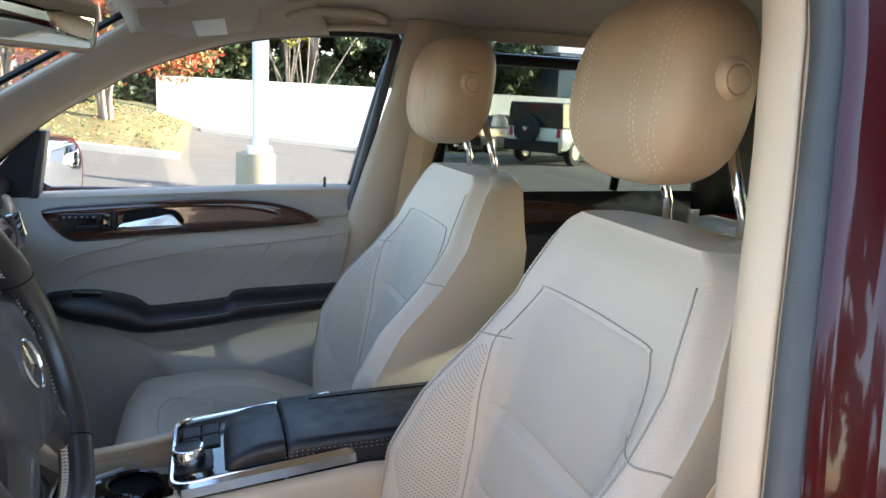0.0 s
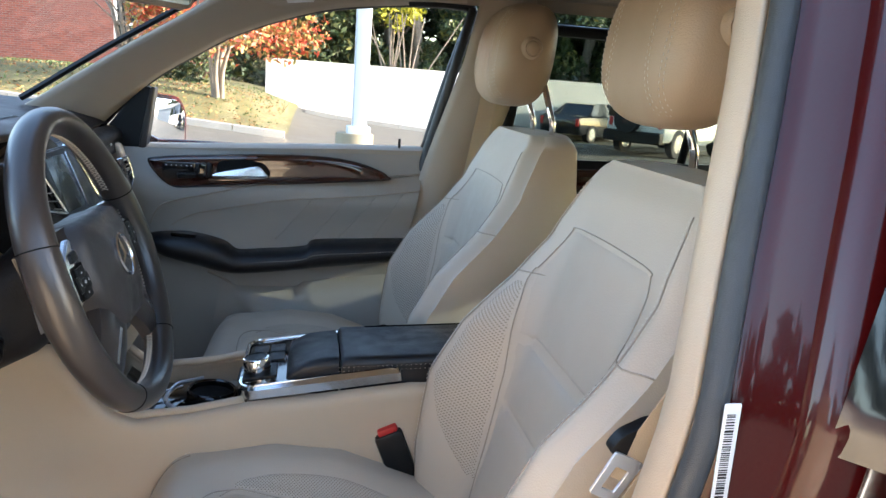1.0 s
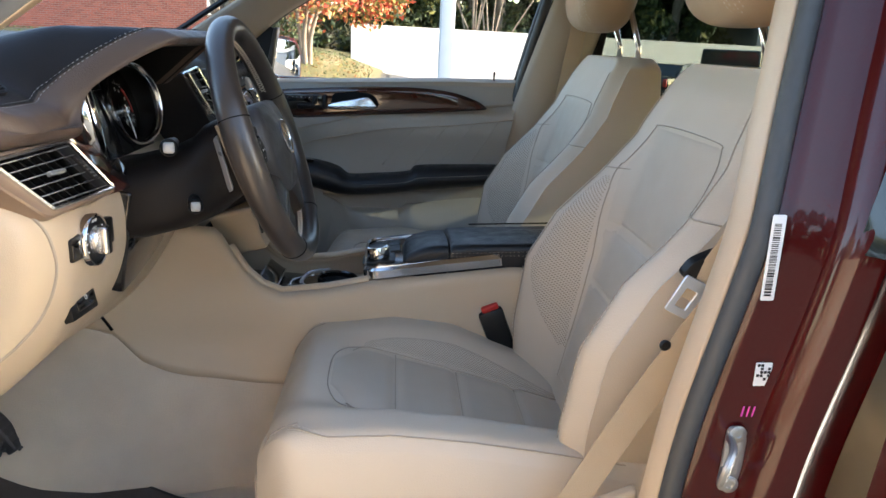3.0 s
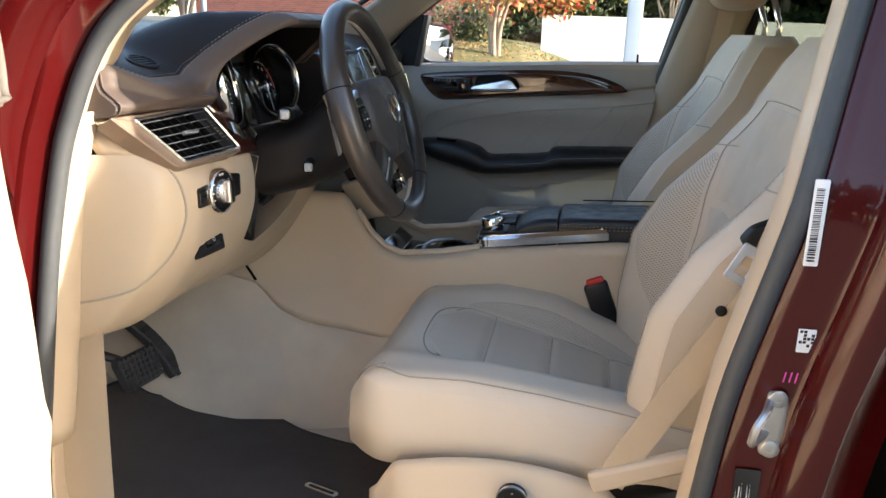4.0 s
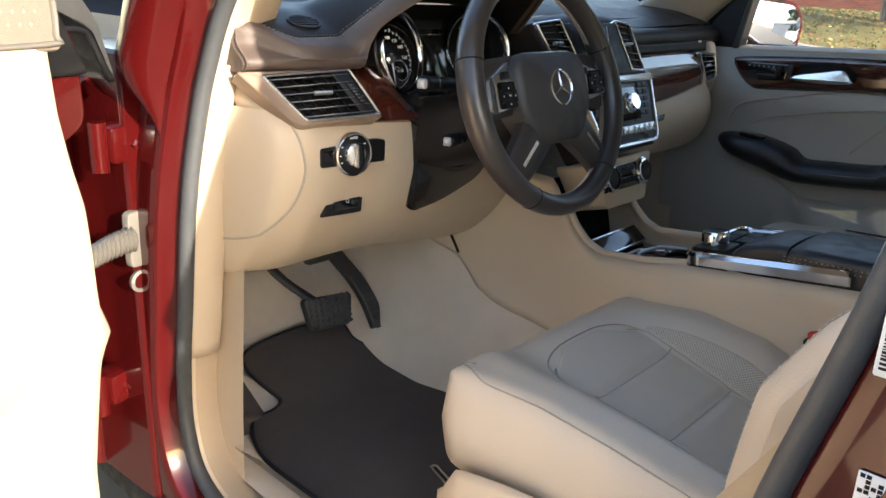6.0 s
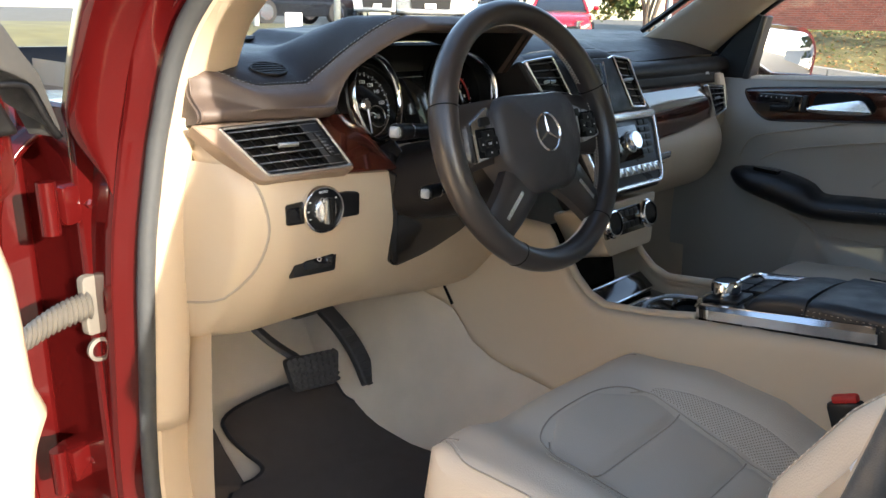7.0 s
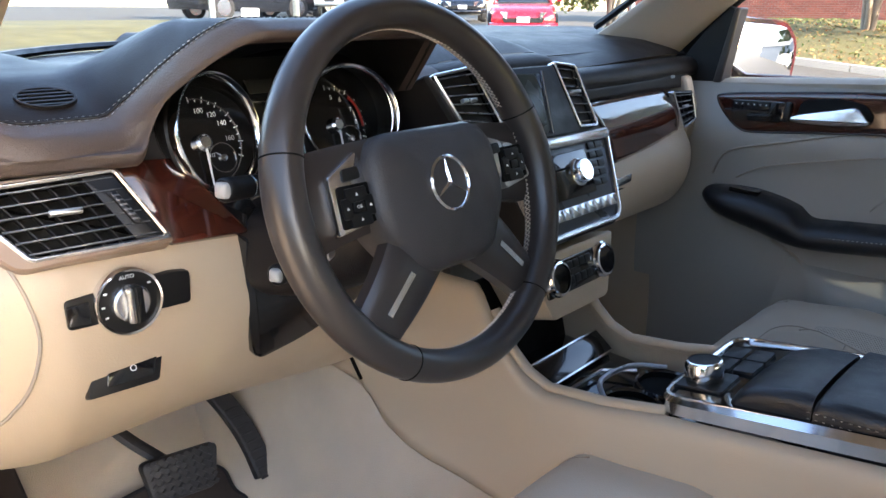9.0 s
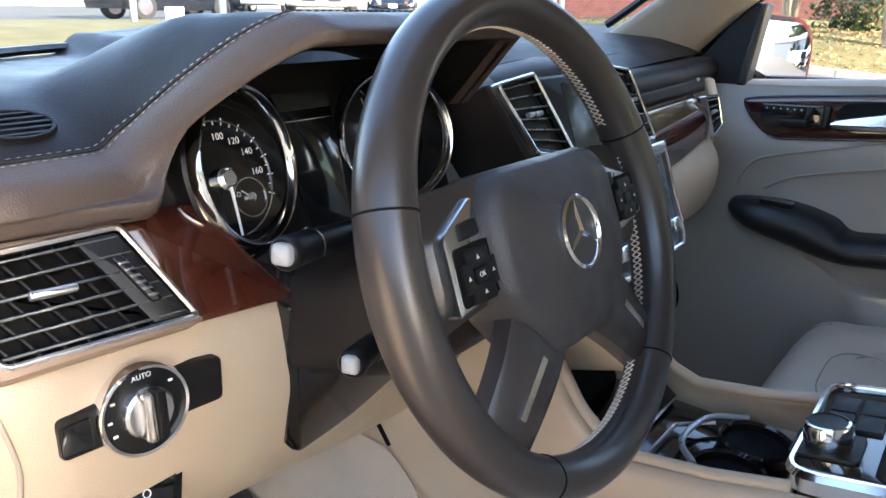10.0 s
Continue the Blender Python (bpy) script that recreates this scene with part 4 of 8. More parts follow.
# dark binnacle walls under the hood
BX = [-0.570 + 0.355 * i / 60 for i in range(61)]
mk("binnacle", loft([[(x, edge_y(x) + 0.012, pad_z(x, edge_y(x) + 0.02) - 0.0215) for x in BX], [(x, 0.6 * edge_y(x) + 0.12, pad_z(x, 0.6 * edge_y(x) + 0.12) - 0.018) for x in BX], [(x, 0.30, pad_z(x, 0.30) - 0.022) for x in BX]], closed=False), BLACK, cluster, 60)
def gauge(cx, marks, numerals, red_from=None):
    pl = GP.at(cx, 0.006)
    R = 0.0640
    yaw = -0.30 * (1 if cx > 0 else -1)
    rp = Plane((-0.479 if cx < 0 else -0.2965, 0.236, 1.125), (math.cos(yaw), math.sin(yaw), 0), (0, 0.21, 0.98))
    g = mk("gauge_ring", lathe(rp, [(R - 0.004, -0.012), (R + 0.0005, -0.010), (R + 0.0010, -0.002), (R - 0.001, 0.0012), (R - 0.0040, 0.0), (R - 0.0055, -0.006)], 64, cap=False), CHROME, cluster, 60, label="chrome gauge ring")
    mk("gauge_tube", loft([[rp(r * math.cos(q), r * math.sin(q), d) for q in (2 * math.pi * k / 48 for k in range(48))] for r, d in ((R - 0.005, -0.005), (R + 0.001, -0.014))] + [[pl(0.0600 * math.cos(q), 0.0600 * math.sin(q), 0.001) for q in (2 * math.pi * k / 48 for k in range(48))]], cap=False), BLACK, g, 60)
    mk("dial", lathe(pl, [(0.0605, 0.0), (0.0605, 0.003), (0.001, 0.0031)], 48), PIANO, g, label="black dial face")
    hub = pl.at(-0.013, -0.013, 0.003)
    mk("hub_cap", lathe(hub, [(0.0095, 0.0), (0.0095, 0.006), (0.006, 0.009), (0.001, 0.009)], 24), SATIN, g, label="silver needle hub")
    mk("needle", slab(Plane(hub(0, 0, 0.007), math.cos(radians(-92)) * hub.u + math.sin(radians(-92)) * hub.v, -math.sin(radians(-92)) * hub.u + math.cos(radians(-92)) * hub.v), [(-0.008, -0.0016), (0.046, -0.0008), (0.046, 0.0008), (-0.008, 0.0016)], 0, 0.0012, 0.0004), WHITE, g)
    arc = []
    for k in range(marks):
        a = radians(95 - 118 * k / (marks - 1))
        ln = 0.006 if k % 2 == 0 else 0.0035
        arc.append(slab(Plane(hub(0.044 * math.cos(a), 0.044 * math.sin(a)), math.cos(a) * hub.u + math.sin(a) * hub.v, -math.sin(a) * hub.u + math.cos(a) * hub.v), [(0, -0.0005), (ln, -0.0005), (ln, 0.0005), (0, 0.0005)], 0.0002, 0.0006, 0.0001))
    mk("tick_marks", join(*arc), WHITE, g)
    a0, a1 = 95, -80
    ring = [(0.0465 * math.cos(radians(a0 + (a1 - a0) * i / 30)), 0.0465 * math.sin(radians(a0 + (a1 - a0) * i / 30))) for i in range(31)]
    ring2 = [(0.048 * math.cos(radians(a0 + (a1 - a0) * i / 30)), 0.048 * math.sin(radians(a0 + (a1 - a0) * i / 30))) for i in range(31)]
    mk("scale_arc", slab(hub, ring2 + ring[::-1], 0.0002, 0.0008, 0.0001), SATIN, g, 0)
    if red_from is not None:
        r1 = [(0.0425 * math.cos(radians(48 - 55 * i / 16)), 0.0425 * math.sin(radians(48 - 55 * i / 16))) for i in range(17)]
        r2 = [(0.046 * math.cos(radians(48 - 55 * i / 16)), 0.046 * math.sin(radians(48 - 55 * i / 16))) for i in range(17)]
        mk("red_zone", slab(hub, r2 + r1[::-1], 0.0003, 0.0009, 0.0001), REDPLASTIC, g, 0)
    for s, a in numerals:
        text_on("numeral", s, hub.at(0.0345 * math.cos(radians(a)), 0.0345 * math.sin(radians(a)), 0.0005), 0.0078, WHITE, g)
    sub = hub.at(0.021, -0.018, 0.0)
    mk("small_dial_ring", lathe(sub, [(0.0165, 0.0), (0.0165, 0.0012), (0.0155, 0.0012), (0.0155, 0.0)], 32, cap=False), SATIN, g)
    mk("small_needle", slab(Plane(sub(0, 0, 0.002), (-0.8 * sub.u + 0.6 * sub.v), (-0.6 * sub.u - 0.8 * sub.v)), [(-0.003, -0.0007), (0.011, -0.0004), (0.011, 0.0004), (-0.003, 0.0007)], 0, 0.001, 0.0002), WHITE, g)
    mk("small_hub", lathe(sub, [(0.004, 0.0), (0.004, 0.003), (0.001, 0.0035)], 16), SATIN, g)
    return g


gauge(-0.090, 13, (("100", 82), ("120", 57), ("140", 33), ("160", 3)))
gauge(0.094, 13, (("5", 85), ("6", 62), ("7", 30), ("8", 2)), red_from=48)
text_on("numeral", "1/2", GP.at(-0.090 - 0.013 + 0.008, 0.006 - 0.013 - 0.014, 0.0045), 0.006, WHITE, cluster)
mid = mk("centre_display", slab(GP, rpoly([(-0.026, -0.07), (0.026, -0.07), (0.034, 0.055), (-0.034, 0.055)], 0.005), 0.0, 0.004, 0.001), PIANO, cluster, label="dark display between the gauges")
mk("display_line", slab(GP, [(-0.030, 0.030), (0.030, 0.030), (0.030, 0.0312), (-0.030, 0.0312)], 0.004, 0.005, 0.0002), SATIN, cluster)
mk("display_line", slab(GP, rpoly([(-0.031, 0.040), (0.031, 0.040), (0.034, 0.056), (-0.034, 0.056)], 0.002), 0.003, 0.005, 0.0004), BLACK, cluster)

# ---- centre stack ----
stack = thing("centre_stack", (0, 0.15, 0.83), "centre stack with screen, two air vents, radio and climate panel", "centre stack")
SP = Plane((0.0, 0.113, 1.02), (1, 0, 0), (0, 0.46, 1))
# carrier
mk("carrier", slab(SP, rpoly([(-0.105, -0.085), (0.098, -0.085), (0.136, 0.062), (0.112, 0.170), (-0.226, 0.170), (-0.19, 0.075), (-0.14, 0.03)], 0.01), -0.09, -0.004, 0.003), ESPRESSO, stack)
scr = mk("screen_frame", slab(SP, rpoly([(-0.105, 0.062), (0.066, 0.062), (0.048, 0.166), (-0.135, 0.166)], 0.004), -0.01, 0.004, 0.002), BLACK, stack, label="black screen surround")
# greenish sheen of the dark screen is tinted into the base colour
mk("screen", slab(SP, rpoly([(-0.105, 0.070), (-0.012, 0.069), (0.006, 0.156), (-0.088, 0.158)], 0.002), 0.004, 0.0046, 0.0003), material("screen_glass", (0.028, 0.032, 0.026), 0.22, 0, 0.05, spec=0.25), scr, label="switched-off screen with greenish sheen put into its colour")
mk("screen_edge", tube([SP(-0.009, 0.067, 0.006), SP(0.010, 0.158, 0.006)], 0.0018, 6), SATIN, scr)
vent(SP.at(0, 0, 0.0), [(-0.186, 0.088), (-0.104, 0.068), (-0.137, 0.174), (-0.217, 0.167)], stack, 7, blades=0)
vent(SP.at(0, 0, 0.0), [(0.066, 0.068), (0.117, 0.065), (0.105, 0.164), (0.048, 0.172)], stack, 7, blades=0)
# radio unit
ru = mk("radio_frame", bezel(SP, rpoly([(-0.098, -0.080), (0.090, -0.080), (0.104, -0.066), (0.136, 0.060), (-0.142, 0.060), (-0.110, -0.066)], 0.008), 0.007, -0.01, 0.008, 0.002), SATIN, stack, label="satin silver frame of the radio unit")
mk("radio_face", slab(SP, rpoly([(-0.100, -0.074), (0.094, -0.074), (0.128, 0.053), (-0.133, 0.053)], 0.006), -0.01, 0.001, 0.001), material("dark_radio_metal", (0.055, 0.056, 0.06), 0.35, 0.5, 0.05), ru)
mk("upper_band", slab(SP, rpoly([(-0.136, 0.044), (0.131, 0.044), (0.131, 0.060), (-0.136, 0.060)], 0.003), 0.0, 0.009, 0.003), SATIN, ru, label="bright silver band")
cdp = mk("disc_panel", slab(SP, rpoly([(-0.06, -0.03), (0.06, -0.03), (0.06, 0.036), (-0.06, 0.036)], 0.003), 0.0, 0.003, 0.001), PIANO, ru, label="gloss black disc and knob panel")
mk("disc_slot", slab(SP, [(-0.05, 0.012), (0.05, 0.012), (0.05, 0.015), (-0.05, 0.015)], 0.003, 0.0036, 0.0002), DARK, cdp)
kn = SP.at(0.026, 0.004, 0.003)
mk("radio_knob", lathe(kn, [(0.0205, 0), (0.0205, 0.002), (0.0175, 0.003), (0.017, 0.014), (0.0155, 0.016), (0.001, 0.016)], 32), CHROME, cdp, label="chrome rotary knob")
for i in range(2):
    for j in range(5):
        mk("key", slab(SP.at(0.074 + 0.020 * i + 0.003 * (2 - j), 0.038 - 0.0140 * j), rpoly([(-0.0088, -0.0052), (0.0088, -0.0052), (0.0088, 0.0052), (-0.0088, 0.0052)], 0.002), 0, 0.004, 0.0012), BLACK, ru)
        mk("key", slab(SP.at(-0.078 - 0.020 * i - 0.003 * (2 - j), 0.038 - 0.0140 * j), rpoly([(-0.0088, -0.0052), (0.0088, -0.0052), (0.0088, 0.0052), (-0.0088, 0.0052)], 0.002), 0, 0.004, 0.0012), BLACK, ru)
for i in range(10):
    mk("switch_key", slab(SP.at(-0.0935 + 0.0205 * i, -0.0490), rpoly([(-0.0096, -0.0085), (0.0096, -0.0085), (0.0096, 0.0085), (-0.0096, 0.0085)], 0.0016), 0, 0.006, 0.0016), SATIN, ru, label="silver switch key")
# climate panel
AP = Plane((0.003, 0.088, 0.888), (1, 0, 0), (0, 0.28, 1))
cl = mk("climate_panel", slab(AP, rpoly([(-0.078, -0.058), (0.070, -0.058), (0.099, 0.004), (0.115, 0.036), (-0.12, 0.036), (-0.105, 0.004)], 0.012), -0.08, -0.001, 0.004), PLASTIC, stack, label="almond carrier of the climate panel")
clb = mk("climate_face", slab(AP, rpoly([(-0.085, -0.026), (0.085, -0.026), (0.085, 0.022), (-0.085, 0.022)], 0.004), -0.01, 0.002, 0.001), PIANO, cl, label="gloss black climate face")
for s in (-1, 1):
    k = AP.at(0.061 * s, 0, 0.002)
    mk("climate_knob", lathe(k, [(0.0275, 0), (0.0275, 0.004), (0.025, 0.006), (0.024, 0.010), (0.021, 0.011)], 36, cap=False), CHROME, clb, label="chrome ringed temperature knob")
    mk("knob_face", lathe(k, [(0.0235, 0.003), (0.022, 0.009), (0.001, 0.0095)], 36), PIANO, clb)
for i in range(4):
    for j in range(2):
        mk("climate_key", slab(AP.at(-0.024 + 0.016 * i, -0.011 + 0.022 * j), rpoly([(-0.007, -0.006), (0.007, -0.006), (0.007, 0.006), (-0.007, 0.006)], 0.002), 0.002, 0.004, 0.001), BLACK, clb)

# ---- passenger side of the dash ----
GB = cr([(0.218, 1.06), (0.206, 1.02), (0.186, 0.985), (0.182, 0.95), (0.192, 0.905), (0.222, 0.865), (0.28, 0.84), (0.36, 0.835)], 4)


def pface(u, v):
    """Almond glove box front, from under the wood down and forward."""
    x = 0.125 + 0.535 * u
    y, z = cr_at(GB, v)
    e = max(0.0, (u - 0.80) / 0.20)
    return x - 0.10 * e * e * sm(0.45, 0.9, v), y + 0.055 * e * e, z + 0.03 * sm(0.3, 1.0, v) * e * e


mk("glovebox_front", grid(pface, 40, 30), PLASTIC, dash, 60, label="almond glove box front")
mk("pad_skirt", grid(lambda u, v: (0.13 + 0.53 * u, edge_y(0.13 + 0.53 * u) + 0.005 - 0.004 * v, 1.126 - 0.028 * v), 30, 3), ESPRESSO, dash, 60, solid=0.004, label="dark leather edge under the pad")
mk("dash_end", loft([[(x, y, z) for y, z in ((0.235, 1.12), (0.215, 1.06), (0.22, 1.0), (0.26, 0.93), (0.40, 0.92), (0.45, 1.13))] for x in (0.625, 0.650, 0.662)]), PLASTIC, dash, bevel=0.006, label="almond end of the dash")


def wood_r(u, v):
    tl, tr_, br_, bl = (0.180, 1.104), (0.496, 1.104), (0.535, 1.022), (0.250, 0.998)
    a = [tl[k] + (tr_[k] - tl[k]) * u for k in (0, 1)]
    b = [bl[k] + (br_[k] - bl[k]) * u for k in (0, 1)]
    sag = -0.004 * math.sin(math.pi * u)
    x, z = b[0] + (a[0] - b[0]) * v, b[1] + (a[1] - b[1]) * v + sag * (1 - v)
    return x, 0.176 + 0.020 * v - 0.012 * math.sin(math.pi * v) + 0.022 * u, z


mk("wood_trim", grid(wood_r, 30, 14), WOOD, dash, 60, solid=0.012, label="glossy burl walnut trim")
VR = Plane((0.565, 0.203, 1.062), (0.985, 0.12, 0), (0, 0.22, 0.97))
vent(VR, [(-0.030, -0.038), (0.054, -0.028), (0.050, 0.032), (-0.066, 0.040)], dash, 5, blades=3)
mk("latch_recess", slab(Plane((0.300, 0.186, 0.958), (1, 0.02, 0), (0, 0.12, 1)), rpoly([(-0.05, -0.018), (0.036, -0.012), (0.042, 0.014), (-0.05, 0.012)], 0.008), -0.01, 0.002, 0.001), DARK, dash)
mk("glovebox_latch", slab(Plane((0.290, 0.184, 0.958), (1, 0.02, 0), (0, 0.12, 1)), rpoly([(-0.04, -0.009), (0.030, -0.004), (0.034, 0.010), (-0.04, 0.008)], 0.004), -0.004, 0.006, 0.002), SATIN, dash, label="silver glove box latch")
mk("pad_badge", slab(Plane((0.58, edge_y(0.58) - 0.001, 1.122), (1, 0.13, 0), (0, 0.3, 1)), rpoly([(-0.012, -0.003), (0.012, -0.003), (0.012, 0.003), (-0.012, 0.003)], 0.002), 0, 0.001, 0.0003), SILVER, dash)
mk("footwell_wall", grid(lambda u, v: (0.14 + 0.56 * u, 0.62 + 0.10 * v, 0.42 + 0.50 * v), 10, 8), CARPET, dash, solid=0.01, label="carpeted bulkhead of the passenger footwell")

# ---- light switch and parking brake ----
p = kp(-0.619, 0.988)
LS = Plane((p[0], p[1] - 0.001, p[2]), (0.985, -0.05, 0), (0, 0.04, 1))
sw = thing("light_switch", tuple(LS.o), "black rotary headlamp switch with silver grip on the knee panel", "light switch")
mk("switch_plate", slab(LS, rpoly([(-0.055, -0.015), (0.062, -0.018), (0.064, 0.015), (0.044, 0.018), (-0.055, 0.013)], 0.005), -0.01, 0.004, 0.002), BLACK, sw)
mk("switch_ring", lathe(LS, [(0.0325, 0.0), (0.0325, 0.008), (0.0312, 0.010), (0.0292, 0.0095), (0.0287, 0.004)], 40, cap=False), CHROME, sw, label="chrome ring")
mk("switch_dial", lathe(LS, [(0.0292, 0.002), (0.0292, 0.007), (0.020, 0.008), (0.001, 0.008)], 40), BLACK, sw)
mk("rotary_knob", lathe(LS.at(0, 0, 0.008), [(0.0185, 0), (0.0175, 0.006), (0.0155, 0.008), (0.001, 0.008)], 32), SATIN, sw, label="silver rotary knob")
mk("grip_bar", slab(LS.at(-0.001, 0, 0.015), rpoly([(-0.0075, -0.0165), (0.000, -0.018), (0.000, 0.018), (-0.0075, 0.0165)], 0.003), 0, 0.010, 0.003), SATIN, sw)
mk("grip_bar", slab(LS.at(0.003, 0, 0.015), rpoly([(-0.004, -0.018), (0.0045, -0.0165), (0.0045, 0.0165), (-0.004, 0.018)], 0.002), 0, 0.0095, 0.002), BLACK, sw)
text_on("lettering", "AUTO", LS.at(0, 0.0240, 0.0082), 0.0050, WHITE, sw)
for a in (35, 150, 180, 205):
    mk("symbol", slab(LS.at(0.0245 * math.cos(radians(a)), 0.0245 * math.sin(radians(a)), 0.0076), rpoly([(-0.0016, -0.0009), (0.0016, -0.0009), (0.0016, 0.0009), (-0.0016, 0.0009)], 0.0005), 0, 0.0006, 0.0002), WHITE, sw)
mk("fog_key", slab(LS.at(-0.045, -0.001), rpoly([(-0.011, -0.010), (0.010, -0.011), (0.010, 0.010), (-0.011, 0.009)], 0.002), 0.004, 0.006, 0.001), PIANO, sw)
p = kp(-0.617, 0.909)
PB = Plane((p[0], p[1] - 0.001, p[2]), (0.985, -0.05, -0.07), (0, 0.38, 0.93))
pbk = thing("parking_brake_switch", tuple(PB.o), "black rocker switch for the parking brake on the knee panel", "switch")
mk("surround", slab(PB, rpoly([(-0.044, -0.018), (0.026, -0.016), (0.036, 0.016), (-0.033, 0.0145)], 0.004), -0.01, 0.0015, 0.001), BLACK, pbk)
mk("rocker", slab(PB, rpoly([(-0.026, -0.011), (0.021, -0.010), (0.029, 0.0125), (-0.021, 0.0115)], 0.004), 0.001, 0.0030, 0.001), PIANO, pbk)
mk("symbol", lathe(PB.at(0.002, 0.002, 0.0030), [(0.0032, 0), (0.0032, 0.0004), (0.0024, 0.0004), (0.0024, 0)], 20, cap=False), WHITE, pbk)

# ---- steering wheel ----
WC = Plane((-0.391, 0.018, 1.086), (1, 0, 0), (0, 0.348, 1.0))
whl = thing("steering_wheel", tuple(WC.o), "dark brown leather steering wheel with stitched grips", "steering wheel")
RR, RT = 0.1703, 0.0170


def rim_pt(a, b, k=1.0):
    """a round the wheel, b round the grip."""
    thick = RT * (1.0 + 0.10 * (abs(math.cos(a)) ** 8))
    r = RR + k * thick * math.cos(b) * 0.93
    return WC(r * math.cos(a), r * math.sin(a), k * thick * 1.12 * math.sin(b))


N = 144
cuts = [radians(x) for x in (20, 163, 240, 309)]
mk("rim", grid(lambda u, v: rim_pt(2 * math.pi * u, 2 * math.pi * v), N, 22, True, True), WHEELHIDE, whl, 180, label="worn dark brown leather rim")
for a in cuts:
    mk("rim_joint", tube([rim_pt(a, 2 * math.pi * k / 24, 1.004) for k in range(24)], 0.0008, 5, True), DARK, whl, 180)
for a0, a1 in ((-140, 14), (26, 166)):
    st = []
    n = int((a1 - a0) * 0.55)
    for i in range(n):
        a, b = radians(a0 + (a1 - a0) * i / n), radians(a0 + (a1 - a0) * (i + 1) / n)
        st.append(tube([rim_pt(a, math.pi + 0.14, 1.015), rim_pt(b, math.pi + 0.62, 1.015)], 0.0007, 4))
        st.append(tube([rim_pt(b, math.pi + 0.14, 1.015), rim_pt(a, math.pi + 0.62, 1.015)], 0.0007, 4))
    mk("cross_stitching", join(*st), THREAD, whl, 0, label="pale cross stitching inside the rim")
# airbag cover
bag = rpoly([(-0.086, 0.036), (-0.066, 0.057), (0.066, 0.057), (0.086, 0.036), (0.088, -0.024), (0.048, -0.078), (-0.048, -0.078), (-0.088, -0.024)], 0.020, 6)
bg = mk("airbag_cover", slab(WC, bag, -0.03, 0.019, 0.012, dome=0.011), HUBSKIN, whl, 70, label="dark brown padded airbag cover")
em = WC.at(-0.006, 0, 0.0285)
mk("emblem_ring", lathe(em, [(0.0255, -0.002), (0.0265, 0.002), (0.0245, 0.0035), (0.0228, 0.002), (0.0228, -0.002)], 48, cap=False), CHROME, bg, 60, label="chrome ring emblem")
for k in range(3):
    a = radians(90 + 120 * k)
    d, s = np.array((math.cos(a), math.sin(a))), np.array((-math.sin(a), math.cos(a)))
    A, B, C, D = d * 0.0235, s * 0.0040, -d * 0.002, -s * 0.0040
    mk("emblem_arm", ([em(*A, 0.001), em(*B, 0.0), em(*D, 0.0), em(0, 0, 0.0035), em(*(d * 0.02), 0.0015)], [(0, 1, 3), (0, 3, 2), (1, 2, 3), (0, 2, 1)]), CHROME, bg, 0)
# spokes
def spoke(name, pts, mat, w, lab):
    rings = []
    P = cr(pts, 6)
    for i, (a, b, c) in enumerate(P):
        t = i / (len(P) - 1)
        ta = np.array(P[min(i + 1, len(P) - 1)])[:2] - np.array(P[max(i - 1, 0)])[:2]
        ta = ta / np.linalg.norm(ta)
        nn = np.array((-ta[1], ta[0]))
        ww = w[0] + (w[1] - w[0]) * t
        rings.append([WC(a + nn[0] * ww * x, b + nn[1] * ww * x, c + h) for x, h in ((-1, -0.016), (-1, -0.002), (-0.75, 0.004), (-0.35, 0.006), (0.35, 0.006), (0.75, 0.004), (1, -0.002), (1, -0.016))])
    return mk(name, loft(rings), mat, whl, 40, label=lab)


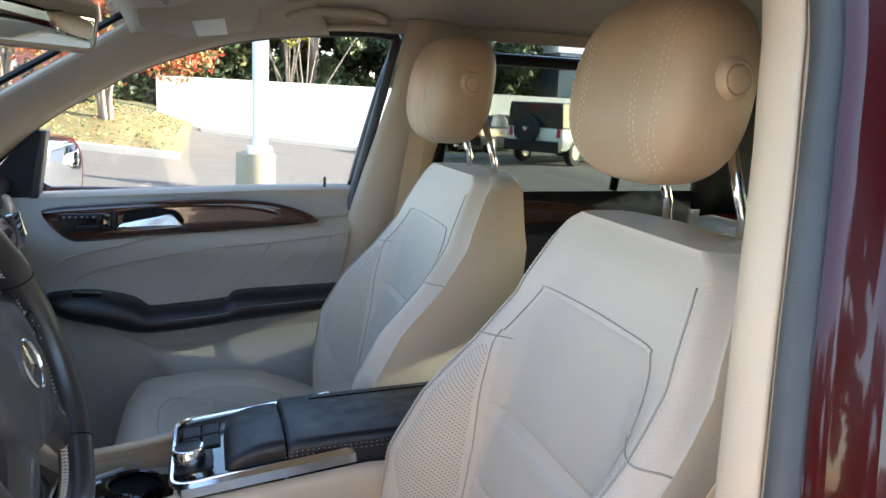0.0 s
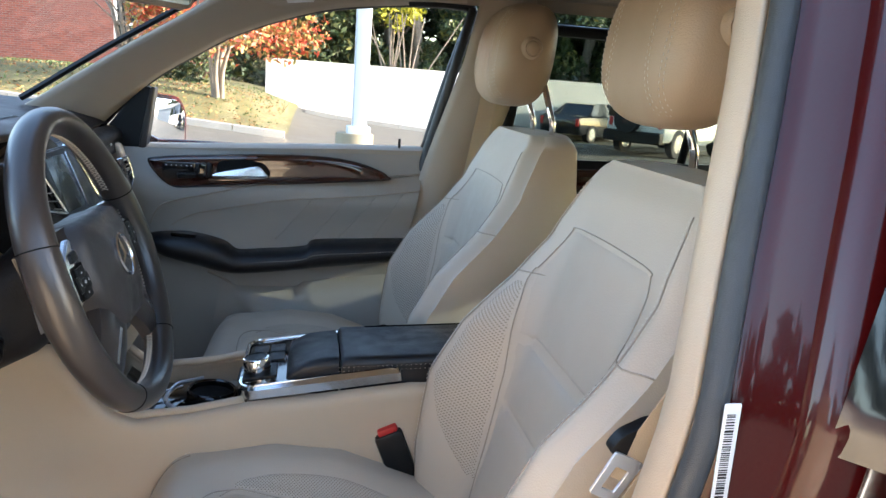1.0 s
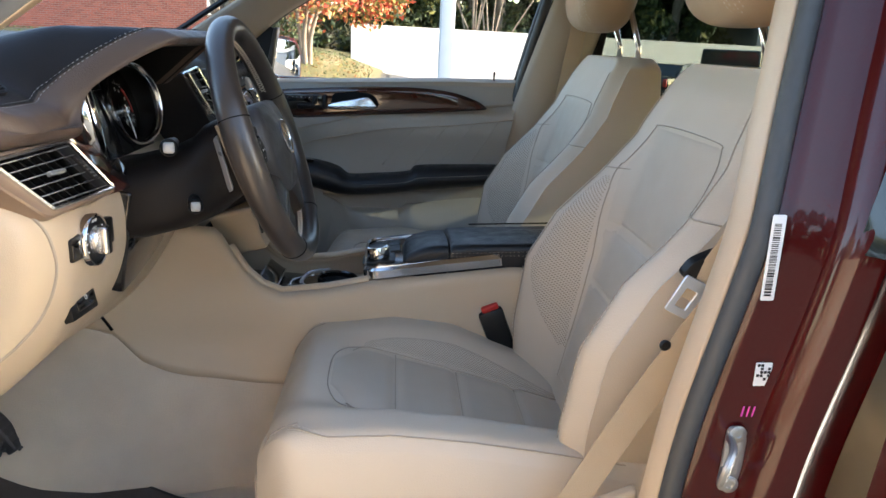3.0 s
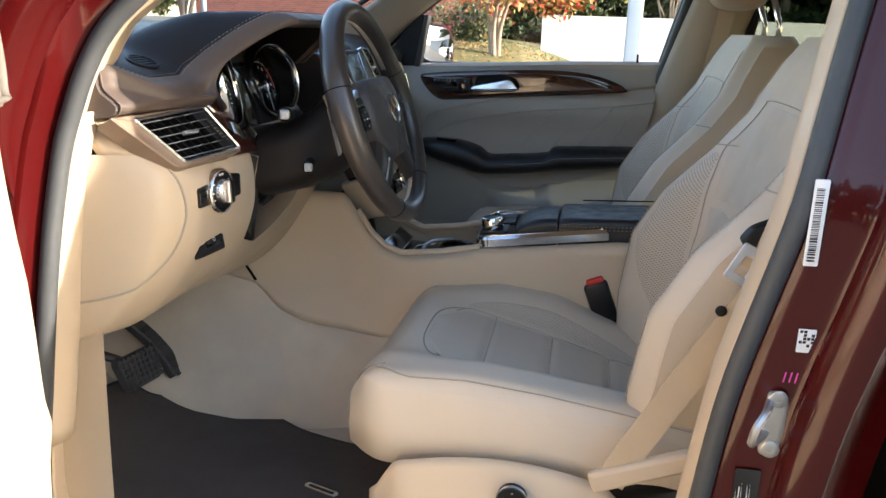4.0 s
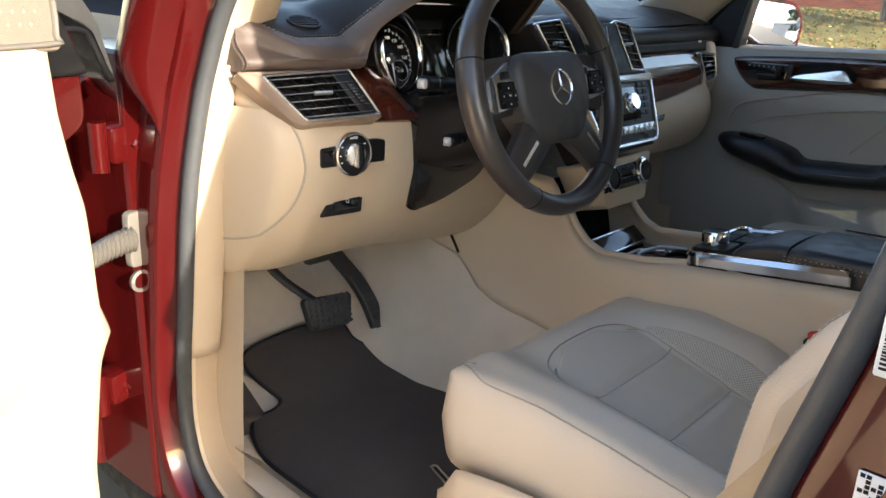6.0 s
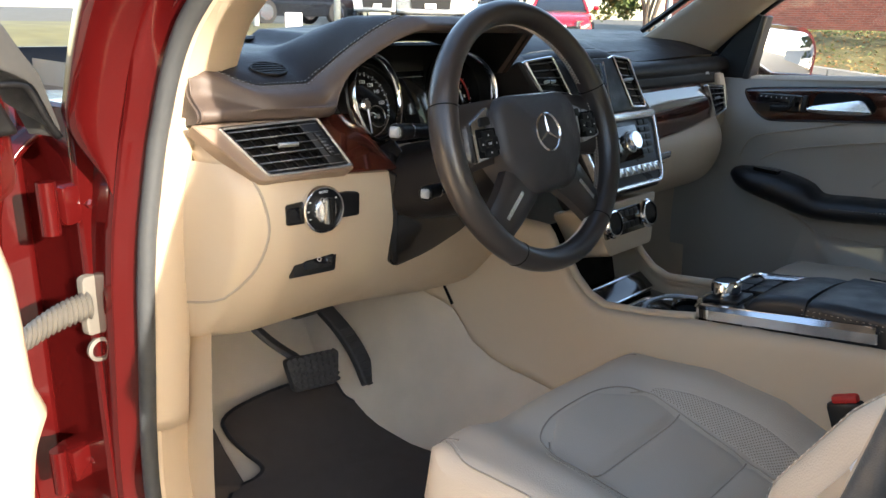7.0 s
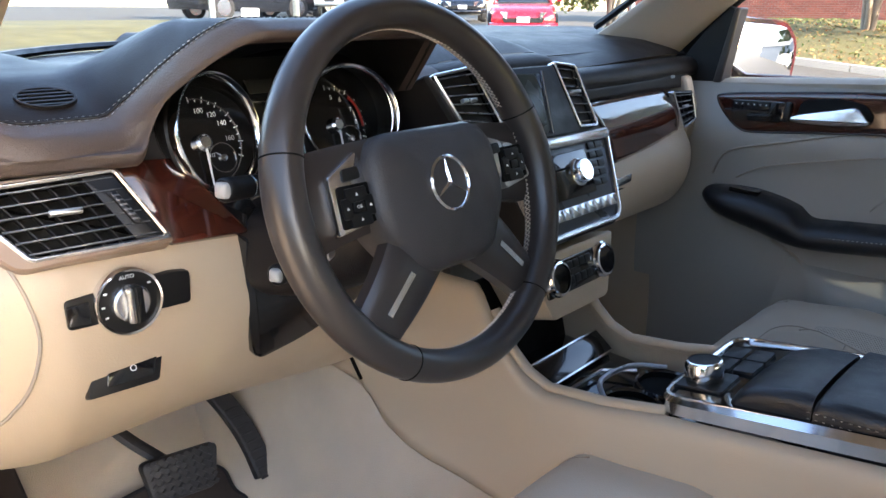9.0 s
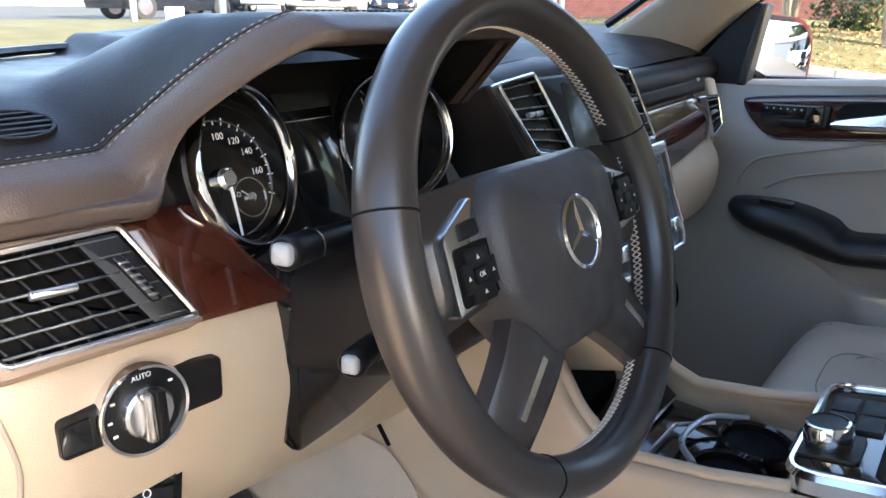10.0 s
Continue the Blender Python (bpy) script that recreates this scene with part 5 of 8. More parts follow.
for s in (-1, 1):
    spoke("upper_spoke", [(s * 0.06, 0.016, -0.002), (s * 0.11, 0.012, -0.008), (s * 0.156, 0.006, -0.010)], WHEELHIDE, (0.040, 0.044), "dark brown upper spoke")
    sp_ = spoke("lower_spoke", [(s * 0.036, -0.045, 0.006), (s * 0.072, -0.080, 0.005), (s * 0.114, -0.118, -0.004)], WHEELHIDE, (0.036, 0.024), "dark brown lower spoke")
    mk("silver_inlay", loft([[WC(s * a + x * 0.0022, b + x * 0.0022 * s, 0.0135 - 0.003 * i) for x in (-1, 1)] + [WC(s * a + x * 0.0022, b + x * 0.0022 * s, 0.008 - 0.003 * i) for x in (1, -1)] for i, (a, b) in enumerate(((0.064, -0.071), (0.081, -0.086), (0.098, -0.101)))]), SATIN, sp_)
    pod = rpoly([(-0.088, 0.047), (-0.127, 0.027), (-0.129, -0.024), (-0.081, -0.017)] if s < 0 else [(0.078, 0.042), (0.105, -0.020), (0.150, -0.012), (0.138, 0.024)], 0.005)
    pd = mk("switch_pod", slab(WC, pod, -0.01, 0.006, 0.003), SATIN if s < 0 else SILVER, whl, label="silver switch pod")
    key = WC.at(-0.103, -0.002, 0.006) if s < 0 else WC.at(0.121, 0.004, 0.006)
    mk("key_bed", slab(key, rpoly([(-0.021, -0.017), (0.021, -0.015), (0.019, 0.020), (-0.019, 0.020)][::1], 0.004), -0.002, 0.0016, 0.0006), DARK, pd)
    for a, b in ((0, 0.011), (0, -0.011), (-0.013, 0), (0.013, 0)):
        hw, hh = (0.012, 0.0062) if a == 0 else (0.0055, 0.009)
        mk("arrow_key", slab(key.at(a, b), rpoly([(-hw, -hh), (hw, -hh), (hw, hh), (-hw, hh)], 0.0025), 0.0, 0.0036, 0.001), BLACK, pd)
        mk("arrow_mark", slab(key.at(a, b, 0.0034), [(-0.0016, -0.0012), (0.0016, -0.0012), (0, 0.0016)], 0, 0.0005, 0.0001), WHITE, pd)
    mk("ok_key", slab(key, rpoly([(-0.006, -0.0045), (0.006, -0.0045), (0.006, 0.0045), (-0.006, 0.0045)], 0.002), 0, 0.0042, 0.001), BLACK, pd)
    if s < 0:
        text_on("lettering", "OK", key.at(0, 0, 0.0043), 0.0045, WHITE, pd)
    mk("back_key", slab(WC.at(-0.103, 0.027, 0.006) if s < 0 else WC.at(0.094, 0.024, 0.006), rpoly([(-0.010, -0.006), (0.010, -0.005), (0.009, 0.006), (-0.009, 0.005)], 0.003), -0.001, 0.003, 0.001), BLACK, pd)

# ---- steering column ----
colm = thing("steering_column", (-0.388, 0.15, 0.95), "espresso plastic steering column shroud with control stalks", "steering column")
CA = np.array(WC.n) * -1.0


def cpt(d, a, b):
    return tuple(np.array(WC(a, b)) + CA * d)


rings = []
for d, rx, ry, dy in ((0.018, 0.050, 0.045, 0), (0.03, 0.064, 0.058, -0.004), (0.06, 0.068, 0.062, -0.006), (0.075, 0.072, 0.064, -0.010), (0.095, 0.086, 0.062, -0.020), (0.14, 0.100, 0.062, -0.026), (0.20, 0.106, 0.062, -0.022), (0.30, 0.090, 0.06, 0.0)):
    rings.append([cpt(d, rx * math.cos(q) * (1 - 0.08 * math.cos(4 * q)), ry * math.sin(q) * (1 - 0.06 * math.cos(4 * q)) + dy) for q in (2 * math.pi * k / 32 for k in range(32))])
mk("shroud", loft(rings), ESPRESSO, colm, 60, label="espresso moulded shroud")
mk("lower_trim", slab(Plane((-0.418, 0.218, 0.905), (1, -0.06, 0.0), (0, -0.20, 1)), rpoly([(-0.050, -0.040), (0.02, -0.028), (0.10, 0.004), (0.13, 0.05), (0.13, 0.11), (-0.072, 0.120), (-0.070, 0.06), (-0.062, 0.0)], [0.012, 0.03, 0.02, 0.02, 0.01, 0.006, 0.02, 0.02]), -0.05, 0.012, 0.006), PIANO, colm, label="gloss dark trim below the column")


def stalk(name, a, b, r, tip, mat_tip, lab):
    path = cr([a, [(x + y) / 2 for x, y in zip(a, b)], b], 5)
    s_ = mk(name, tube(path, [r * (0.72 + 0.28 * i / (len(path) - 1)) for i in range(len(path))], 14), BLACK, colm, 60, label=lab)
    d = np.array(b) - np.array(a)
    d = d / np.linalg.norm(d)
    pl = Plane(b, np.cross(d, (0, 0, 1)), np.cross(np.cross(d, (0, 0, 1)), d))
    if pl.n @ d < 0:
        pl = Plane(b, -pl.u, pl.v)
    mk("collar", lathe(pl, [(r * 1.02, -0.030), (r * 1.05, -0.0288), (r * 1.02, -0.0276)], 20, cap=False), SATIN, s_)
    mk("tip", slab(pl, rpoly([(-r * 0.60, -r * 0.62), (r * 0.60, -r * 0.62), (r * 0.60, r * 0.62), (-r * 0.60, r * 0.62)], r * 0.30), -0.003, tip * 0.8, 0.0028, dome=0.0008), mat_tip, s_, 60)
    mk("tip_ring", lathe(pl, [(r, -0.006), (r * 1.0, 0.001), (r * 0.85, 0.0025), (r * 0.72, 0.001)], 20, cap=False), BLACK, s_, 50)
    return s_


PALETIP = material("pale_stalk_plastic", (0.36, 0.36, 0.36), 0.35, var=0.03)
stalk("indicator_stalk", (-0.45, 0.14, 1.086), (-0.556, 0.116, 1.095), 0.0115, 0.009, PALETIP, "black indicator stalk with pale rounded square tip")
stalk("cruise_stalk", (-0.43, 0.15, 1.022), (-0.470, 0.146, 1.026), 0.0125, 0.010, BLACK, "short black stalk")
stalk("adjust_stalk", (-0.45, 0.115, 1.010), (-0.522, 0.094, 1.012), 0.0105, 0.007, PALETIP, "short stalk with silver end")
mk("shift_paddle", loft([[WC(-0.082 - 0.02 * t, 0.030 - 0.075 * t, -0.056), WC(-0.088 - 0.02 * t, 0.033 - 0.075 * t, -0.046), WC(-0.076 - 0.02 * t, 0.035 - 0.075 * t, -0.048)] for t in (0, 0.5, 1.0)]), SILVER, colm, bevel=0.002, label="silver shift paddle")

# ---- pedals ----
PEDAL = material("pedal_rubber", (0.028, 0.028, 0.031), 0.55, var=0.2, scale=30, fine=0.3, fine_scale=900)
br = thing("brake_pedal", (-0.44, 0.48, 0.56), "black rubber brake pedal with ribbed pad on a steel arm", "pedal")
BP = Plane((-0.449, 0.462, 0.598), (0.99, -0.06, -0.05), (0.0, 0.33, 0.94))
mk("pad", slab(BP, rpoly([(-0.048, -0.032), (0.046, -0.036), (0.060, 0.028), (-0.058, 0.033)], 0.012), -0.008, 0.008, 0.004), PEDAL, br)
for i in range(8):
    for j in range(6):
        mk("rib", slab(BP.at(-0.044 + 0.0128 * i, -0.027 + 0.0108 * j), [(-0.0056, 0.0), (0.0, -0.0048), (0.0056, 0.0), (0.0, 0.0048)], 0.007, 0.0108, 0.0012), PEDAL, br)
mk("arm", tube(cr([(-0.46, 0.48, 0.61), (-0.505, 0.56, 0.665), (-0.56, 0.68, 0.79)], 5), 0.012, 8, flat=0.6), PEDAL, br)
ac = thing("accelerator_pedal", (-0.31, 0.5, 0.5), "black rubber accelerator pedal", "pedal")
AP_ = cr([(-0.298, 0.468, 0.516), (-0.302, 0.500, 0.570), (-0.312, 0.540, 0.618), (-0.332, 0.590, 0.668), (-0.345, 0.640, 0.72)], 4)
mk("pad", loft([[(x - 0.017 - 0.003 * i / 16, y, z + 0.002), (x + 0.017 + 0.003 * i / 16, y - 0.004, z), (x + 0.017, y + 0.014, z - 0.012), (x - 0.017, y + 0.016, z - 0.010)] for i, (x, y, z) in enumerate(AP_)]), PEDAL, ac, bevel=0.004)
for k in range(9):
    x, y, z = AP_[k]
    mk("rib", rbox((x, y - 0.002, z + 0.001), (0.028, 0.004, 0.003), 0.001, 1, (40, 0, 0)), PEDAL, ac)
mk("arm", rbox((-0.372, 0.62, 0.72), (0.05, 0.06, 0.16), 0.012, 2, (-25, 0, 0)), PEDAL, ac)

# ---- centre console ----
con = thing("centre_console", (-0.03, -0.15, 0.42), "almond centre console with cup holders and padded armrest", "console")
CX = -0.030


def con_top(y):
    """Top edge of the almond side wall."""
    pts = [(-0.62, 0.830), (-0.40, 0.830), (-0.13, 0.794), (-0.05, 0.777), (0.035, 0.767), (0.07, 0.780), (0.10, 0.806), (0.125, 0.845), (0.15, 0.89), (0.30, 0.90)]
    return float(np.interp(y, [p[0] for p in pts], [p[1] for p in pts]))


def con_side(s):
    def f(u, v):
        y = 0.47 - 1.09 * u
        top = con_top(y) if y < 0.30 else 0.90
        z0 = seam_z(y)
        z = z0 + (top - z0) * v
        w = (CX - side_x(y, z)) - 0.010 * sm(0.90, 1.0, v) ** 2
        return CX + s * w, y, z
    return f


for s in (-1, 1):
    mk("side_panel", grid(con_side(s), 80, 18), PLASTIC, con, 60, solid=0.012, label="almond console side panel")
    mk("panel_edge", tube([(CX + s * 0.1105, y, con_top(y) + 0.001) for y in [0.13 - 0.26 * i / 30 for i in range(31)]], 0.008, 8), PLASTIC, con, 180)
mk("carpet_joint", tube([(side_x(y, seam_z(y)) - 0.001, y, seam_z(y)) for y in [0.46 - 0.9 * i / 60 for i in range(61)]], 0.0010, 5), CARPET, con, 180)
mk("panel_gap", tube([(side_x(y, z) - 0.0015, y, z) for y, z in cr([(0.332, 0.704), (0.344, 0.724), (0.362, 0.751)], 4)], 0.003, 5), DARK, con, 180)
# cup holder well
well = mk("tray", slab(Plane((CX, 0.0, 0.735), (1, 0, 0), (0, 1, 0.06)), rpoly([(-0.104, -0.125), (0.104, -0.125), (0.104, 0.19), (-0.104, 0.19)], 0.01), -0.03, 0.0, 0.003), PIANO, con, label="gloss black cup holder tray")
for cx, cy in ((-0.045, -0.055), (0.04, -0.062)):
    cp = Plane((CX + cx, cy, 0.739), (1, 0, 0), (0, 1, 0.06))
    mk("cup_ring", lathe(cp, [(0.044, -0.002), (0.044, 0.010), (0.041, 0.013), (0.038, 0.010), (0.0375, 0.0)], 36, cap=False), PIANO, well, label="gloss black cup ring")
    mk("cup_well", lathe(cp, [(0.038, 0.001), (0.036, 0.0016), (0.001, 0.0018)], 36), DARK, well)
mk("bright_edge", tube([(CX - 0.085, 0.035, 0.745), (CX + 0.02, 0.030, 0.748), (CX + 0.05, -0.01, 0.750)], 0.003, 6), SATIN, well)
mk("bright_edge", tube(cr([(CX - 0.06, -0.02, 0.752), (CX - 0.02, 0.008, 0.754), (CX + 0.05, 0.0, 0.754), (CX + 0.085, -0.04, 0.752)], 6), 0.004, 8), SILVER, well)
mk("lid_bar", slab(Plane((CX, 0.075, 0.755), (1, 0, 0), (0, 0.8, 0.6)), rpoly([(-0.10, -0.02), (0.10, -0.02), (0.10, 0.02), (-0.10, 0.02)], 0.004), -0.004, 0.004, 0.002), PIANO, well, label="gloss black shutter with bright edges")
for k in (-0.02, 0.02):
    mk("bright_edge", slab(Plane((CX, 0.075, 0.755), (1, 0, 0), (0, 0.8, 0.6)), [(-0.098, k - 0.0015), (0.098, k - 0.0015), (0.098, k + 0.0015), (-0.098, k + 0.0015)], 0.003, 0.006, 0.0005), SATIN, well)
mk("front_wall", slab(Plane((CX, 0.16, 0.80), (1, 0, 0), (0, 0.25, 1)), [(-0.104, -0.07), (0.104, -0.07), (0.104, 0.08), (-0.104, 0.08)], -0.01, 0, 0.002), DARK, con)
# controller plate: inclined, framed in aluminium
TP = Plane((CX, -0.255, 0.8325), (1, 0, 0), (0, 1, -0.14))
trim_out = rpoly([(-0.119, 0.139), (0.119, 0.139), (0.119, -0.130), (-0.119, -0.130)], [0.034, 0.034, 0.004, 0.004])
tr = mk("silver_trim", bezel(TP, trim_out, 0.011, -0.018, 0.004, 0.0075), CHROME, con, label="brushed aluminium side trim")
mk("controller_plate", slab(TP, offset(trim_out, 0.008), -0.02, 0.0, 0.001), PIANO, con, label="gloss black controller plate")
kb = TP.at(-0.048, 0.108, 0.0)
mk("knob_base", slab(kb, rpoly([(-0.03, -0.032), (0.03, -0.032), (0.03, 0.032), (-0.03, 0.032)], 0.006), 0, 0.003, 0.001), BLACK, con)
ck = mk("controller_knob", lathe(kb.at(0, 0, 0.004), [(0.0225, 0.0), (0.0235, 0.004), (0.0235, 0.020), (0.0215, 0.024), (0.019, 0.0245)], 40, cap=False), CHROME, con, 50, label="chrome rotary controller knob")
mk("knob_top", lathe(kb.at(0, 0, 0.004), [(0.0195, 0.020), (0.0185, 0.0235), (0.001, 0.0225)], 40), BLACK, ck)
for i in range(2):
    for j in range(2):
        mk("console_key", slab(TP.at(0.012 + 0.042 * i, 0.108 - 0.030 * j), rpoly([(-0.019, -0.013), (0.019, -0.013), (0.019, 0.013), (-0.019, 0.013)], 0.003), 0, 0.004, 0.0012), BLACK, con)
# palm rest and armrest lid
def block(name, ys, topf, zb, w, mat, lab, crown=0.004, far=0.014):
    rings = []
    for y in ys:
        zt = topf(y)
        h = zt - zb
        r = min(0.014, h * 0.45)
        ring = []
        for cx_, cz_, a0 in ((w - r, zt - r, 0), (-w + r, zt - r, 90)):
            for k in range(7):
                a = radians(a0 + 15 * k)
                ring.append((CX + cx_ + r * math.cos(a), y, cz_ + r * math.sin(a) - far * (1 + cx_ / w) / 2))
            if a0 == 0:
                for q in range(1, 8):
                    t = q / 8
                    ring.append((CX + (w - r) * (1 - 2 * t), y, zt + crown * math.sin(math.pi * t) - far * (1 - t)))
        ring += [(CX - w, y, zb), (CX + w, y, zb)]
        rings.append(ring)
    return mk(name, loft(rings), mat, con, 50, label=lab)


block("palm_rest", [-0.196 - 0.086 * (1 - math.cos(math.pi / 2 * k / 14)) for k in range(15)], lambda y: 0.822 + 0.040 * math.sqrt(max(0.0, 1 - ((y + 0.282) / 0.0865) ** 2)) ** 0.9, 0.80, 0.096, BLACKHIDE, "black leather palm rest")
block("armrest_lid", [-0.286, -0.2865, -0.288] + [-0.291 - 0.30 * k / 12 for k in range(13)] + [-0.598, -0.602], lambda y: 0.865 + 0.05 * (-0.27 - y) - 0.006 * (1 - sm(0.286, 0.290, -y)) - 0.014 * sm(0.590, 0.602, -y), 0.80, 0.106, BLACKHIDE, "black leather armrest lid with pale stitching")
for dz in (-0.026, -0.033):
    mk("stitching", dashes([(CX - 0.1066, -0.28 - 0.30 * i / 40, 0.872 + 0.0155 * i / 40 + dz + 0.004) for i in range(41)], 0.004, 0.004, 0.0004), THREAD, con, 0)
mk("lid_joint", tube([(CX + 0.02, -0.33 - 0.26 * i / 10, 0.8795 + 0.013 * i / 10) for i in range(11)], 0.0015, 5), DARK, con, 180)

# ---- front seats ----
CROSS = (-0.185, -0.293, -0.398)
C_Y = [-0.58, -0.47, -0.40, -0.29, -0.18, -0.09, 0.03]
C_BASE = [0.605, 0.628, 0.648, 0.677, 0.696, 0.706, 0.708]
C_IN = [0.020, 0.022, 0.030, 0.042, 0.034, 0.012, 0.0]
C_OUT = [0.085, 0.078, 0.070, 0.056, 0.046, 0.032, 0.020]


def c_half(y):
    return 0.254 - 0.060 * sm(-0.08, 0.03, y) ** 1.5


def c_top(x, y):
    """Height of the cushion, x from its middle."""
    ax = abs(x)
    base = float(np.interp(y, C_Y, C_BASE))
    bol = float(np.interp(y, C_Y, C_OUT if x < 0 else C_IN)) * sm(0.095, 0.190, ax)
    z = base + bol - 0.050 * sm(0.222, 0.272, ax) ** 2
    t = max(0.0, (y + 0.055) / 0.070)
    z -= 0.080 * min(1.15, t) ** 2.4
    z += 0.014 * sm(-0.16, -0.05, y) * max(0.0, 1 - (ax / 0.21) ** 2)
    for yy in CROSS:
        if ax < 0.13:
            z -= 0.006 * math.exp(-((y - yy) / 0.008) ** 2) * (1 - sm(0.08, 0.12, ax))
    return z


def b_center(z):
    return float(np.interp(z, [0.62, 0.72, 0.80, 0.957, 1.04, 1.127, 1.19, 1.225], [-0.475, -0.50, -0.525, -0.578, -0.600, -0.622, -0.645, -0.665]))


def b_half(z):
    return float(np.interp(z, [0.62, 0.75, 0.88, 1.00, 1.06, 1.12, 1.18, 1.215, 1.228], [0.235, 0.245, 0.255, 0.248, 0.236, 0.218, 0.196, 0.178, 0.150]))


def b_front(x, z):
    ax = abs(x)
    h = b_half(z)
    k = sm(0.52, 0.88, ax / h)
    prot = float(np.interp(z, [0.62, 0.74, 0.86, 0.95, 1.03, 1.10, 1.2], [0.06, 0.095, 0.118, 0.098, 0.045, 0.012, 0.0]))
    y = b_center(z) + prot * k - 0.030 * sm(0.86, 1.0, ax / h) ** 2
    if ax < 0.14:
        y -= 0.006 * math.exp(-((z - 0.939) / 0.006) ** 2)
        y -= 0.006 * math.exp(-((z - 0.835) / 0.006) ** 2)
    return y


def b_back(x, z):
    return b_center(z) - float(np.interp(z, [0.62, 0.8, 1.1, 1.2, 1.228], [0.13, 0.19, 0.165, 0.13, 0.10])) + 0.03 * (abs(x) / b_half(z)) ** 4


def build_seat(x0, label, fwd=0.0):
    seat = thing("front_seat", (x0, -0.3, 0.42), label, "car seat", group="front seats")

    def W(p):
        return (p[0] + x0, p[1], p[2])
    # cushion
    rings = []
    ys = [0.004 - 0.116 * (1 - math.cos(math.pi / 2 * k / 14)) for k in range(15)] + [-0.112 - 0.46 * k / 44 for k in range(1, 45)]
    for y in ys:
        h = c_half(y)
        top = [(x, y, c_top(x, y)) for x in [h * math.sin(math.pi / 2 * (2 * k / 48 - 1)) for k in range(49)]]
        zb = 0.585 + 0.02 * sm(-0.2, -0.5, y)
        side = [(h + 0.010, y, (c_top(h, y) * 0.6 + zb * 0.4)), (h + 0.004, y, zb + 0.01), (h - 0.03, y, zb), (-h + 0.03, y, zb), (-h - 0.004, y, zb + 0.01), (-h - 0.010, y, (c_top(h, y) * 0.6 + zb * 0.4))]
        rings.append([W(p) for p in top + side])
    mk("cushion", loft(rings), LEATHER, seat, 70, label="almond leather seat cushion")

    def c_patch(fx0, fx1, y0, y1, up, nu=16, nv=40):
        V, F, uv = [], [], []
        for j in range(nv + 1):
            y = y0 + (y1 - y0) * j / nv
            for i in range(nu + 1):
                x = fx0(y) + (fx1(y) - fx0(y)) * i / nu
                e = min(i, nu - i, j * 0.6, (nv - j) * 0.6)
                V.append(W((x, y, c_top(x, y) + up * min(1, e / 1.5) - 0.0015 * (e < 0.5))))
                uv.append((x, y))
        for j in range(nv):
            for i in range(nu):
                a = j * (nu + 1) + i
                F.append((a, a + 1, a + nu + 2, a + nu + 1))
        return (V, F), uv

    def arch(y):
        """Half width of the middle insert."""
        return float(np.interp(y, [-0.52, -0.40, -0.29, -0.18, -0.12], [0.085, 0.088, 0.096, 0.112, 0.124])) - 0.07 * sm(-0.15, -0.080, y) ** 2
    g, uv = c_patch(lambda y: -arch(y), lambda y: arch(y), -0.52, -0.078, 0.002, 24, 70)
    mk("cushion_insert", g, LEATHER_IN, seat, 70, uv=uv, label="greyer ribbed leather insert")
    for s in (-1, 1):
        g, uv = c_patch(lambda y: s * (arch(y) + 0.007), lambda y: s * (arch(y) + 0.007 + 0.054 * math.sin(math.pi * min(1, max(0, (y + 0.50) / 0.38))) ** 0.7), -0.50, -0.122, 0.0018, 10, 40)
        mk("perforated_insert", g, LEATHER_P, seat, 70, uv=uv, label="finely perforated leather panel")
        mk("seam", tube([W((s * (arch(y) + 0.003), y, c_top(s * (arch(y) + 0.003), y) + 0.001)) for y in [-0.52 + 0.41 * k / 30 for k in range(31)]], 0.0010, 5), SEAM, seat, 180)
        edge = [W((s * (0.243 - 0.030 * sm(-0.10, 0.0, y)), y, c_top(s * (0.243 - 0.030 * sm(-0.10, 0.0, y)), y) + 0.001)) for y in [-0.50 + 0.46 * k / 50 for k in range(51)]]
        mk("seam", tube(edge, 0.0011, 5), SEAM, seat, 180)
        mk("stitching", dashes([(p[0] - s * 0.005, p[1], p[2] + 0.0015) for p in edge], 0.005, 0.003, 0.0006), THREAD, seat, 0)
    fr = [W((x, y, c_top(x, y) + 0.001)) for x, y in cr([(-0.122, -0.13), (-0.105, -0.098), (-0.06, -0.080), (0.0, -0.077), (0.06, -0.080), (0.105, -0.098), (0.122, -0.13)], 8)]
    mk("seam", tube(fr, 0.0010, 5), SEAM, seat, 180)
    for yy in CROSS:
        mk("seam", tube([W((x, yy, c_top(x, yy) + 0.002)) for x in [arch(yy) * (k / 10 - 1) for k in range(21)]], 0.0010, 5), SEAM, seat, 180)
    for s in (-1, 1):
        mk("seam", tube([W((s * x, y, z)) for x, y, z in cr([(0.214, -0.052, c_top(s * 0.214, -0.052) + 0.001), (0.210, -0.026, c_top(s * 0.210, -0.026) + 0.001), (0.208, -0.008, c_top(s * 0.208, -0.008) + 0.001), (0.206, 0.006, 0.655), (0.206, 0.006, 0.605)], 3)], 0.0011, 5), SEAM, seat, 180)
    # backrest
    rings = []
    zs = [0.62 + 0.52 * k / 40 for k in range(41)] + [1.14 + 0.088 * math.sin(math.pi / 2 * k / 10) for k in range(1, 11)]
    for z in zs:
        h = b_half(z)
        f = [(x, b_front(x, z), z) for x in [h * math.sin(math.pi / 2 * (2 * k / 48 - 1)) for k in range(49)]]
        m = [(x, b_back(x, z), z) for x in [h * 0.97 * math.cos(math.pi * k / 16) for k in range(17)]]
        rings.append([W(p) for p in f + m])
    mk("backrest", loft(rings), LEATHER, seat, 70, label="almond leather backrest")

